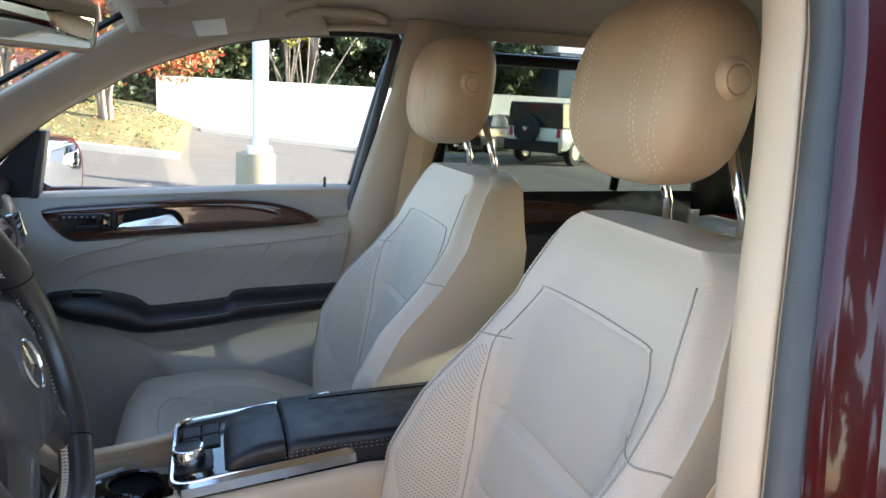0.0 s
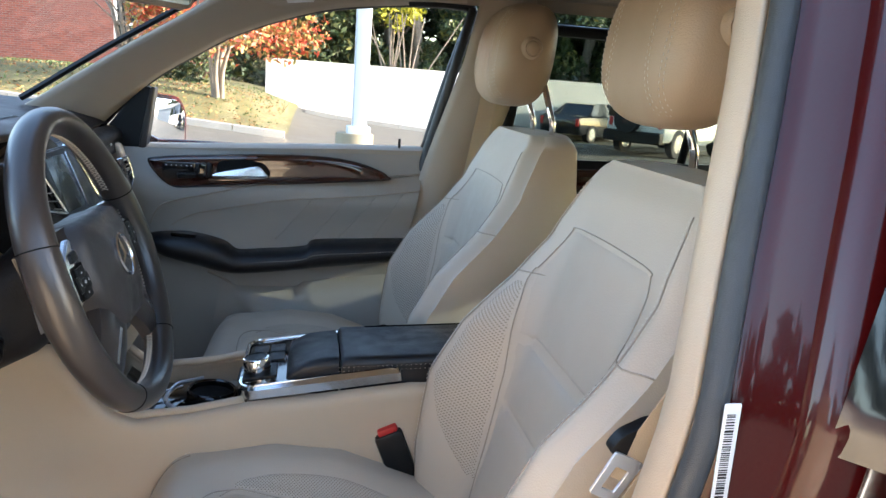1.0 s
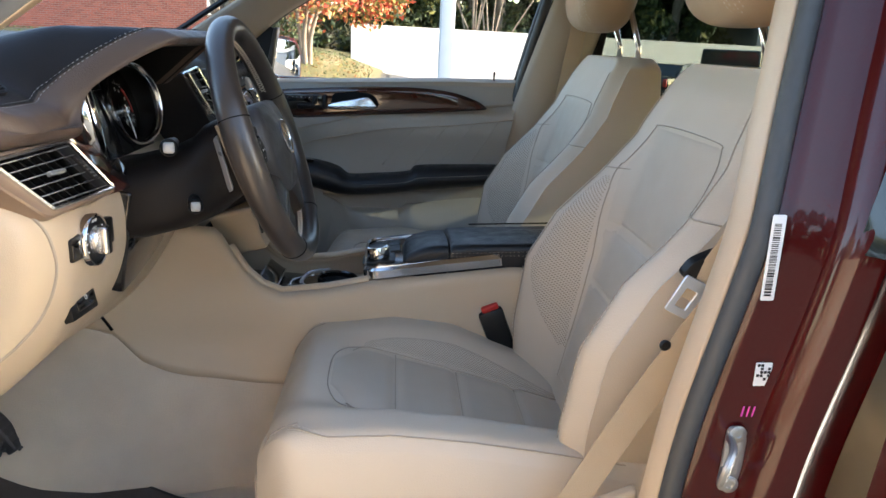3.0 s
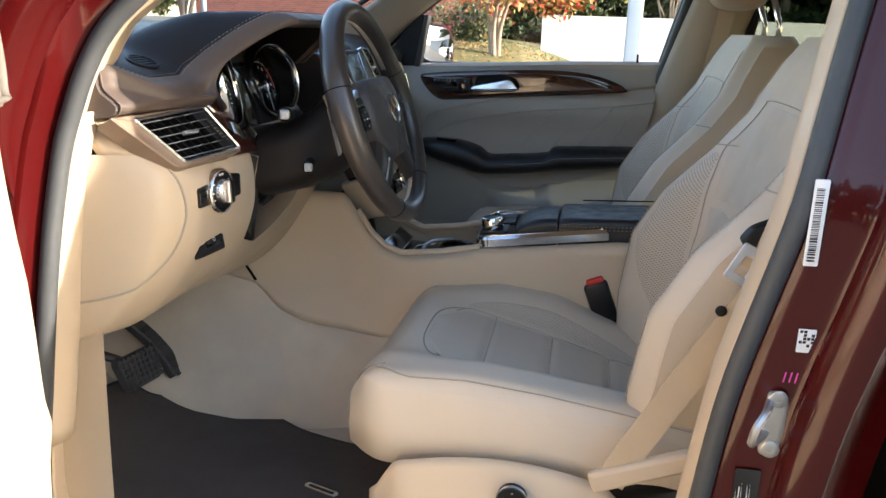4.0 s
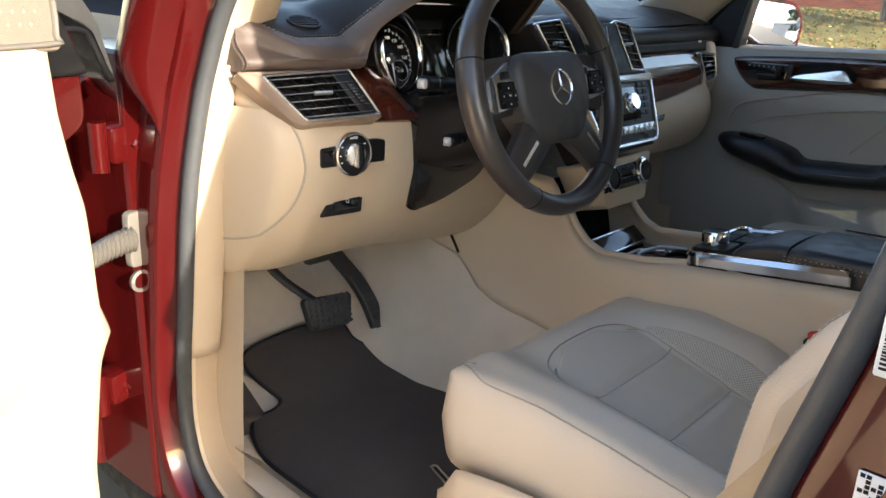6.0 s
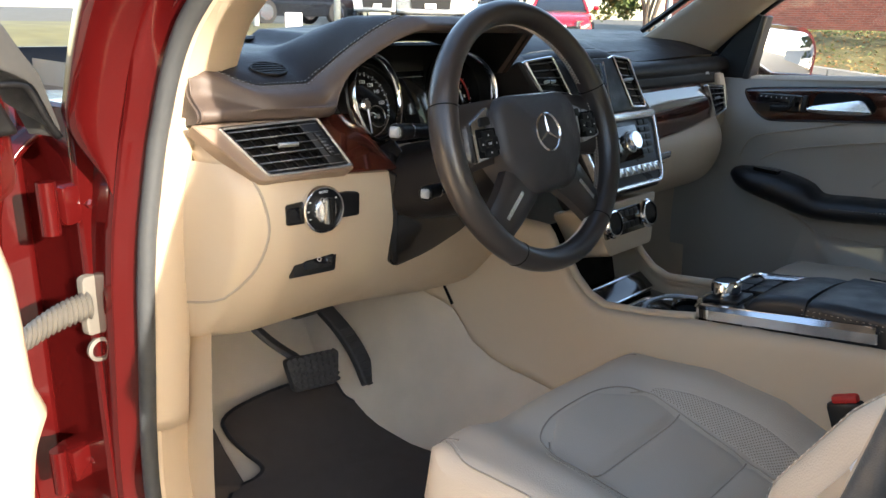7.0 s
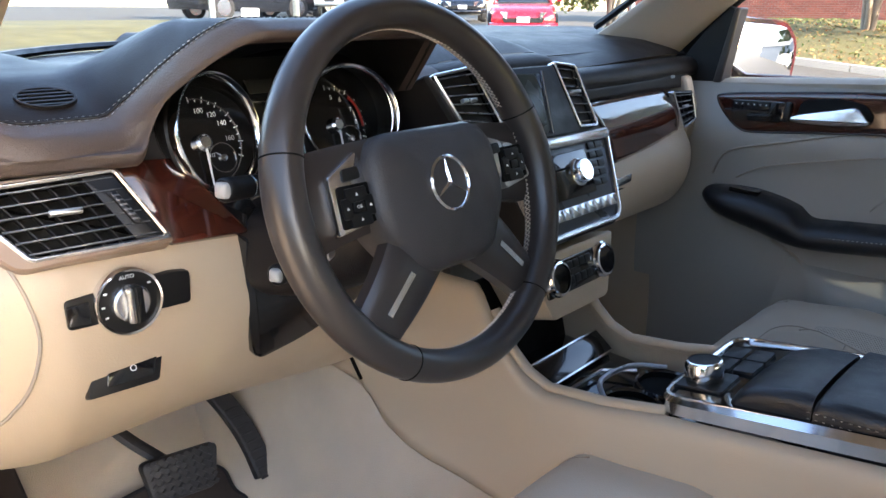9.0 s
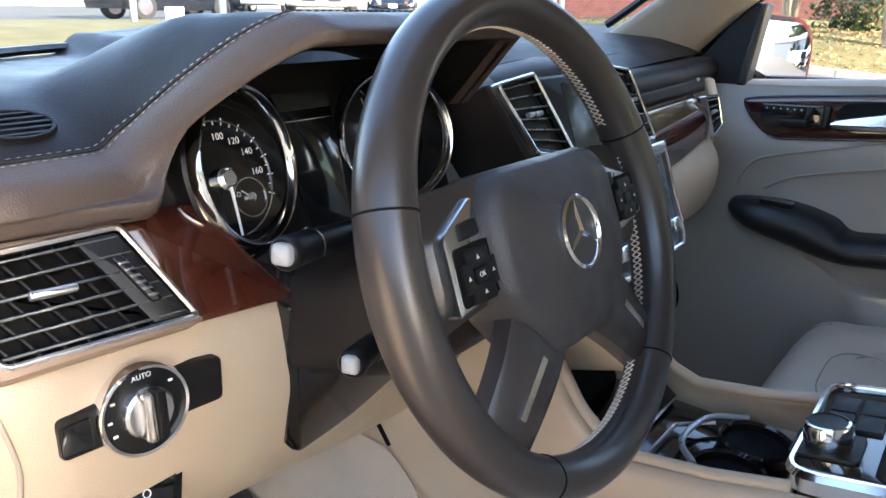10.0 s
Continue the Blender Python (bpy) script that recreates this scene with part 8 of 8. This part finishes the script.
def tree(name, x, y, trunks, height, rad, mat, rng, label, size=0.11, per=90, n=26, low=0.45, zb=None):
    z0 = gz(x, y) + 0.03 if zb is None else zb
    t = thing(name, (x, y, z0), label, "tree")
    tips = []
    tr_ = []
    for k in range(trunks):
        a = 2 * math.pi * k / max(1, trunks) + rng.random()
        lean = (0.16 if trunks > 1 else 0.03) * height
        p = [(x + 0.09 * math.cos(a) * (trunks > 1), y + 0.09 * math.sin(a) * (trunks > 1), z0 - 0.05)]
        for i in range(1, 5):
            s = i / 4
            p.append((x + lean * s * math.cos(a) + rng.gauss(0, 0.04), y + lean * s * math.sin(a) + rng.gauss(0, 0.04), z0 + height * 0.72 * s))
        q = cr(p, 4)
        r0 = (0.075 if trunks > 1 else 0.16) * (height / 4.0)
        tr_.append(tube(q, [r0 * (1 - 0.75 * i / (len(q) - 1)) for i in range(len(q))], 8))
        for b in range(4):
            s0 = q[int(len(q) * (0.45 + 0.13 * b))]
            e = (s0[0] + rng.gauss(0, 0.35) * rad, s0[1] + rng.gauss(0, 0.35) * rad, s0[2] + height * 0.2)
            m = tuple((u + v) / 2 + rng.gauss(0, 0.05) for u, v in zip(s0, e))
            tr_.append(tube(cr([s0, m, e], 3), [r0 * 0.4, r0 * 0.35, r0 * 0.3, r0 * 0.25, r0 * 0.2, r0 * 0.15, r0 * 0.1], 6))
    mk("trunk", join(*tr_), BARK, t, 60)
    cl = []
    for _ in range(n):
        a, rr_ = 2 * math.pi * rng.random(), rad * math.sqrt(rng.random())
        h = z0 + height * (low + (1 - low) * rng.random())
        cl.append(((x + rr_ * math.cos(a), y + rr_ * math.sin(a), h), rad * rng.uniform(0.22, 0.42)))
    mk("crown", crown(cl, per, rad, size, rng), mat, t, 0)
    return t


rng = random.Random(4)
tree("crape_myrtle", 17.3, 1.95, 5, 3.4, 2.1, REDS, rng, "multi-stemmed tree with red and orange autumn leaves on the lawn", 0.075, 220, 44, 0.40)
tree("crape_myrtle", 19.0, 4.3, 5, 3.8, 1.4, REDS, rng, "multi-stemmed tree with pale bark on the leaf-strewn lawn", 0.09, 50, 16, 0.6)
tree("crape_myrtle", 19.7, 11.3, 6, 4.2, 1.3, REDS, rng, "pale multi-stemmed tree by the brick building", 0.10, 40, 12, 0.65)
for i in range(13):
    yy = 3.5 - 2.4 * i + rng.gauss(0, 0.6)
    tree("woodland_tree", 33 + rng.gauss(0, 1.6) + 0.10 * i, yy, 1, rng.uniform(7.5, 10.5), rng.uniform(1.8, 2.6), GREENS, rng, "dark green woodland tree behind the white wall", 0.16, 360, 34, 0.10, zb=-0.6)
for i in range(12):
    tree("woodland_tree", 38 + rng.gauss(0, 1.5), 7 - 3.2 * i, 1, rng.uniform(9, 12), 3.2, GREENS, rng, "tall dark woodland tree behind the white wall", 0.27, 240, 34, 0.08, zb=-0.6)
for i in range(9):
    tree("woodland_tree", -27 + rng.gauss(0, 1.5), 34 - 7.0 * i, 1, rng.uniform(8, 11), 3.6, GREENS, rng, "dark green tree along the far side of the lot", 0.5, 120, 30, 0.06, zb=-0.6)
sh = thing("yellow_shrub", (30.0, -3.6, 0), "tall yellow-green shrub with bare stems behind the wall", "shrub")
mk("stems", join(*[tube([(30.0 + rng.gauss(0, 0.25), -3.6 + rng.gauss(0, 0.5), -0.5), (30 + rng.gauss(0, 0.5), -3.6 + rng.gauss(0, 0.9), 3.8)], [0.05, 0.02], 6) for _ in range(12)]), BARK, sh)
mk("leaves", crown([((30 + rng.gauss(0, 0.3), -3.3 + rng.gauss(0, 0.5), 3.2 + rng.random() * 1.2), 0.5) for _ in range(6)], 60, 1, 0.12, rng), leafy("yellow_leaves", [(0, (0.35, 0.33, 0.02)), (1, (0.55, 0.50, 0.05))]), sh, 0)
bs = thing("bush", (19.4, 12.0, 1.0), "round olive-green bush beside the brick building", "bush")
mk("foliage", crown([((19.4 + rng.gauss(0, 0.28), 12.0 + rng.gauss(0, 0.28), 1.45 + rng.random() * 1.1), 0.4) for _ in range(14)], 110, 1, 0.09, rng), LIMES, bs, 0)
b2 = thing("bush", (21.5, 3.3, 0.7), "dark green shrub behind the tree", "bush")
mk("foliage", crown([((21.5 + rng.gauss(0, 0.5), 3.2 + rng.gauss(0, 0.6), 0.9 + rng.random() * 0.9), 0.45) for _ in range(14)], 90, 1, 0.09, rng), GREENS, b2, 0)

# white boundary wall
wl_ = thing("wall_white", (26, -8, -0.5), "long white painted boundary wall in full sun", "wall", "structure")
A_, B_ = np.array((25.6, 1.36)), np.array((30.5, -24.0))
for i in range(9):
    a, b = A_ + (B_ - A_) * i / 9, A_ + (B_ - A_) * (i + 0.997) / 9
    n = np.array((-(B_ - A_)[1], (B_ - A_)[0]))
    n = n / np.linalg.norm(n) * 0.10
    V = [(*(p + s * n), z) for p in (a, b) for s in (-1, 1) for z in (-0.9, 1.68)]
    mk("wall_panel", (V, [(0, 1, 3, 2), (4, 6, 7, 5), (0, 4, 5, 1), (2, 3, 7, 6), (1, 5, 7, 3), (0, 2, 6, 4)]), STUCCO, wl_, 0)

# lamp post on its concrete base
lp = thing("lamp_post", (9.95, -0.84, -0.1), "white steel lamp post on a round concrete base", "lamp post")
LPP = Plane((9.95, -0.84, gz(9.95, -0.84)), (1, 0, 0), (0, 1, 0))
mk("base", lathe(LPP, [(0.275, -0.05), (0.275, 0.545), (0.262, 0.57), (0.01, 0.57)], 28), CONCRETE, lp, 40, label="yellowed round concrete base")
mk("flange", slab(LPP, rpoly([(-0.17, -0.22), (0.17, -0.22), (0.17, 0.12), (-0.17, 0.12)], 0.03), 0.57, 0.67, 0.02), POLE, lp)
mk("pole", slab(LPP, rpoly([(-0.105, -0.165), (0.105, -0.165), (0.105, 0.045), (-0.105, 0.045)], 0.02), 0.67, 8.0, 0.01), POLE, lp, 30, label="square white steel pole")

# brick building
bb = thing("brick_building", (30, 10, 0.5), "red brick building with a white-framed window", "building")
def wallbox(x0, x1, y0, y1, z0, z1):
    V = [(x, y, z) for x in (x0, x1) for y in (y0, y1) for z in (z0, z1)]
    return V, [(0, 1, 3, 2), (4, 6, 7, 5), (0, 4, 5, 1), (2, 3, 7, 6), (1, 5, 7, 3), (0, 2, 6, 4)]


for y0, y1, z0, z1 in ((3.4, 5.85, 0, 7), (6.75, 15.35, 0, 7), (5.85, 6.75, 0, 1.75), (5.85, 6.75, 3.3, 7)):
    mk("brick_wall", wallbox(28.0, 28.4, y0, y1, z0, z1), BRICK, bb, 0)
wn = mk("window_frame", join(wallbox(28.02, 28.2, 5.85, 5.95, 1.75, 3.3), wallbox(28.02, 28.2, 6.65, 6.75, 1.75, 3.3), wallbox(28.0, 28.2, 5.85, 6.75, 1.68, 1.78), wallbox(28.02, 28.2, 5.95, 6.65, 2.45, 2.55)), STUCCO, bb, 0, label="white window frame")
mk("pane", wallbox(28.12, 28.15, 5.95, 6.65, 1.78, 3.3), DARKGLASS, wn, 0)
mk("side_wall", wallbox(28.4, 45, 15.0, 15.35, 0, 7), BRICK, bb, 0)
mk("roof", wallbox(27.8, 45, 3.2, 15.6, 7, 7.3), KERB, bb, 0)
ggb = thing("grey_building", (33, -18, -0.5), "blue-grey building with a pale fascia beyond the lot", "building")
mk("wall", wallbox(31.0, 45, -40, -15.4, -0.8, 3.7), GREYWALL, ggb, 0)
mk("fascia", wallbox(30.8, 45, -40, -15.2, 3.7, 4.6), STUCCO, ggb, 0)


# ---- parked vehicles ----
def vehicle(name, at, heading, L, W, H, paint, kind, label, plate=True):
    """A parked car. Local: forward, left, up."""
    x0, y0 = at
    z0 = gz(x0, y0) - 0.02
    v = thing(name, (x0, y0, z0), label, "car")
    c, s = math.cos(radians(heading)), math.sin(radians(heading))

    def G(f, l, u):
        return (x0 + f * c - l * s, y0 + f * s + l * c, z0 + u)
    h = L / 2
    if kind == "sedan":
        low = [(-h, 0.50, 0.88, 0.80), (-h + 0.08, 0.32, 0.98, 0.95), (-h * 0.55, 0.24, 1.0, 1.0), (0, 0.22, 0.98, 1.0), (h * 0.35, 0.22, 0.95, 1.0), (h * 0.62, 0.23, 0.86, 0.98), (h - 0.12, 0.28, 0.72, 0.90), (h, 0.42, 0.60, 0.72)]
        top = [(-h * 0.62, 0.98, 0.99, 0.86), (-h * 0.38, 0.98, H - 0.06, 0.74), (-0.1, 0.96, H, 0.72), (h * 0.12, 0.95, H - 0.03, 0.73), (h * 0.42, 0.92, 0.96, 0.86)]
    elif kind == "suv":
        low = [(-h, 0.45, 1.02, 0.92), (-h + 0.06, 0.34, 1.10, 0.98), (-h * 0.5, 0.28, 1.12, 1.0), (0, 0.28, 1.10, 1.0), (h * 0.4, 0.28, 1.06, 1.0), (h * 0.7, 0.30, 1.0, 0.98), (h - 0.10, 0.34, 0.90, 0.93), (h, 0.42, 0.78, 0.82)]
        top = [(-h + 0.12, 1.08, 1.10, 0.92), (-h * 0.78, 1.08, H - 0.04, 0.80), (-h * 0.2, 1.08, H, 0.78), (h * 0.16, 1.06, H - 0.04, 0.79), (h * 0.46, 1.02, 1.06, 0.88)]
    else:      # boxy off-roader or van
        low = [(-h, 0.55, 1.15, 0.97), (-h + 0.04, 0.50, 1.20, 1.0), (-h * 0.5, 0.45, 1.22, 1.0), (0, 0.45, 1.22, 1.0), (h * 0.4, 0.45, 1.22, 1.0), (h * 0.7, 0.48, 1.2, 1.0), (h - 0.06, 0.52, 1.15, 0.98), (h, 0.60, 1.05, 0.95)]
        top = [(-h + 0.05, 1.20, 1.24, 0.93), (-h + 0.12, 1.20, H - 0.03, 0.86), (-h * 0.2, 1.20, H, 0.85), (h * 0.30, 1.20, H - 0.02, 0.85), (h * 0.40, 1.18, 1.22, 0.90)]

    def ring(f, zb, zt, w, k=0.16):
        ww = W / 2 * w
        b = min(k, (zt - zb) * 0.45)
        return [G(f, ww * q, zb + u) for q, u in ((-0.92, 0), (-1, b * 0.6), (-1.0, (zt - zb) * 0.6), (-0.96, (zt - zb) - b * 0.4), (-0.86, zt - zb), (0.86, zt - zb), (0.96, (zt - zb) - b * 0.4), (1.0, (zt - zb) * 0.6), (1, b * 0.6), (0.92, 0))]
    mk("body", loft([ring(*q) for q in low]), paint, v, 40, label="painted body")
    mk("window_band", loft([[G(f, W / 2 * w * q * (1 if u == 0 else 0.86), zb if u == 0 else zt) for q, u in ((-1, 0), (-1, 1), (1, 1), (1, 0))] for f, zb, zt, w in top]), DARKGLASS, v, 30, label="dark windows")
    mk("roof", loft([[G(f, W / 2 * w * 0.88 * q, zt + u) for q, u in ((-1, -0.05), (-0.9, 0.01), (0.9, 0.01), (1, -0.05))] for f, zb, zt, w in top[1:-1]]), paint, v, 40)
    for f0, zb0, zt0, w0, f1, zb1, zt1, w1 in ((*top[0], *top[1]), (*top[-1], *top[-2])):
        for q in (-1, 1):
            mk("roof_pillar", tube([G(f0, W / 2 * w0 * q, zb0), G(f1, W / 2 * w1 * 0.87 * q, zt1)], 0.045, 6), paint, v, 180)
    wr = 0.34 if kind == "sedan" else 0.40 if kind == "suv" else 0.46
    for f in (-h * 0.60, h * 0.64):
        for q in (-1, 1):
            o = G(f, q * (W / 2 - 0.10), wr)
            pl = Plane(o, (c, s, 0), (0, 0, 1))
            sg = -q
            wh_ = mk("wheel", lathe(pl, [(wr * 0.62, -0.12 * 1), (wr * 0.97, -0.11), (wr, -0.06), (wr, 0.06), (wr * 0.97, 0.11), (wr * 0.62, 0.12)], 28), TYRE, v, 50, label="black tyre")
            for side in (-1, 1):
                mk("rim", lathe(pl.at(0, 0, 0.122 * side), [(wr * 0.62, 0.0), (wr * 0.58, -0.03 * side), (wr * 0.16, -0.01 * side), (wr * 0.12, 0.01 * side), (0.01, 0.01 * side)], 24), SATIN, wh_, 50, label="bright alloy rim")
    for q in (-1, 1):
        zt = low[-2][2]
        mk("headlight", loft([[G(h - 0.05 - 0.22 * k, W / 2 * (0.62 + 0.26 * k) * q, zt - 0.16 + 0.05 * k), G(h - 0.06 - 0.22 * k, W / 2 * (0.62 + 0.26 * k) * q, zt - 0.02 + 0.02 * k), G(h - 0.20 - 0.2 * k, W / 2 * (0.60 + 0.24 * k) * q, zt - 0.02)] for k in (-0.6, 0, 1.0)]), SATIN, v, 30, label="clear headlight")
        mk("tail_light", rbox((0, 0, 0), (0.06, 0.14, 0.28), 0.02), REDPLASTIC, v)
        o = [ob for ob in v.children if ob.name.startswith("tail_light")][-1]
        for vert in o.data.vertices:
            vert.co = G(-h + 0.02 + vert.co.x, W / 2 * 0.84 * q + vert.co.y, low[0][2] - 0.12 + vert.co.z)
        mk("side_mirror", rbox((*G(h * 0.36, (W / 2 + 0.08) * q, low[3][2] + 0.06),), (0.12, 0.14, 0.12), 0.04), paint, v)
    fz = low[-1][1]
    mk("grille", loft([[G(h + 0.012, W / 2 * 0.55 * q, fz + 0.02), G(h + 0.008, W / 2 * 0.60 * q, low[-1][2] - 0.04)] for q in (-1, 0, 1)], closed=False), BLACK, v, 0, solid=0.03, label="dark grille")
    mk("bumper_bar", tube([G(h - 0.10, W / 2 * 0.95, fz - 0.04), G(h + 0.04, W / 2 * 0.6, fz - 0.06), G(h + 0.04, -W / 2 * 0.6, fz - 0.06), G(h - 0.10, -W / 2 * 0.95, fz - 0.04)], 0.07, 8), paint, v, 180)
    if plate:
        mk("plate", loft([[G(h + 0.10, 0.16 * q, fz + 0.02), G(h + 0.10, 0.16 * q, fz + 0.16), G(h + 0.08, 0.16 * q, fz + 0.16), G(h + 0.08, 0.16 * q, fz + 0.02)] for q in (-1, 1)]), WHITE, v, 0, label="plain white plate")
    return v, G


CAR_RED = material("red_car_paint", (0.50, 0.012, 0.025), 0.25, 0.1, 0.05, coat=1.0)
CAR_SILVER = material("silver_car_paint", (0.50, 0.52, 0.54), 0.3, 0.5, 0.05, coat=0.6)
CAR_BLACK = material("black_car_paint", (0.012, 0.014, 0.018), 0.2, 0.1, 0.05, coat=1.0)
CAR_WHITE = material("white_car_paint", (0.72, 0.72, 0.66), 0.3, 0.0, 0.04, coat=0.6)
BUS = material("yellow_bus_paint", (0.70, 0.34, 0.02), 0.4, 0.0, 0.05)
vehicle("red_sedan", (17.6, 13.0), 217, 4.7, 1.82, 1.47, CAR_RED, "sedan", "bright red sedan parked nose-on beyond the lawn")
vehicle("silver_pickup", (16.7, 17.4), 226, 5.2, 2.0, 1.85, CAR_SILVER, "box", "silver pickup truck parked nose-on beyond the lawn")
vehicle("dark_sedan", (22.7, 19.6), 221, 4.7, 1.8, 1.5, CAR_BLACK, "sedan", "dark sedan parked beyond the red car")
vehicle("white_van", (20.8, 24.6), 229, 5.0, 2.0, 2.1, CAR_WHITE, "box", "white van parked at the back of the lot")
vehicle("black_crossover", (14.6, 22.2), 0, 4.7, 1.85, 1.68, CAR_BLACK, "suv", "black crossover seen from its side beyond the grass", plate=False)
vehicle("yellow_bus", (25.9, 32.0), 200, 8.0, 2.3, 2.9, BUS, "box", "yellow bus far off across the lot", plate=False)
hum, HG = vehicle("white_offroader", (22.9, -12.1), -53, 4.8, 2.06, 2.0, CAR_WHITE, "box", "white boxy off-road truck with spare wheel on the tailgate", plate=False)
mk("rear_canopy", loft([[HG(f, 1.01 * q, z) for q, z in ((-1, 1.18), (-0.93, 1.97), (0.93, 1.97), (1, 1.18))] for f in (-2.42, -0.9)]), DARKGLASS, hum, 30, bevel=0.03, label="black rear canopy")
mk("rear_bumper", loft([[HG(f, 1.0 * q, z) for q, z in ((-1, 0.42), (-1, 0.78), (1, 0.78), (1, 0.42))] for f in (-2.62, -2.35)]), BLACK, hum, 30, bevel=0.04, label="black rear bumper")
SPP = Plane(HG(-2.60, 0.18, 1.12), (math.cos(radians(-143)), math.sin(radians(-143)), 0), (0, 0, 1))
spw = mk("spare_wheel", lathe(SPP, [(0.26, -0.14), (0.42, -0.13), (0.44, 0.0), (0.42, 0.10), (0.30, 0.12)], 32), TYRE, hum, 50, label="black spare wheel")
mk("rim", lathe(SPP, [(0.28, 0.11), (0.24, 0.08), (0.10, 0.12), (0.01, 0.12)], 24), SATIN, spw, 50)
vehicle("dark_hatchback", (27.2, -10.8), -50, 4.4, 1.8, 1.45, CAR_BLACK, "sedan", "dark car parked in front of the white wall")
# posts and sign on the front lawn
for i, (px, py) in enumerate(((10.7, 18.0), (11.9, 16.0), (21.8, 11.8))):
    pp = thing("steel_post", (px, py, gz(px, py)), "grey steel post in the grass", "post")
    mk("post", tube([(px, py, gz(px, py) - 0.1), (px, py, gz(px, py) + 4.0)], 0.085, 12), POLE, pp, 180)
sg_ = thing("white_sign", (9.8, 15.0, gz(9.8, 15.0)), "small white sign standing in the grass", "sign")
mk("board", rbox((9.8, 15.0, gz(9.8, 15.0) + 0.30), (0.40, 0.03, 0.55), 0.01, 1, (0, 0, -35)), WHITE, sg_)

settle()
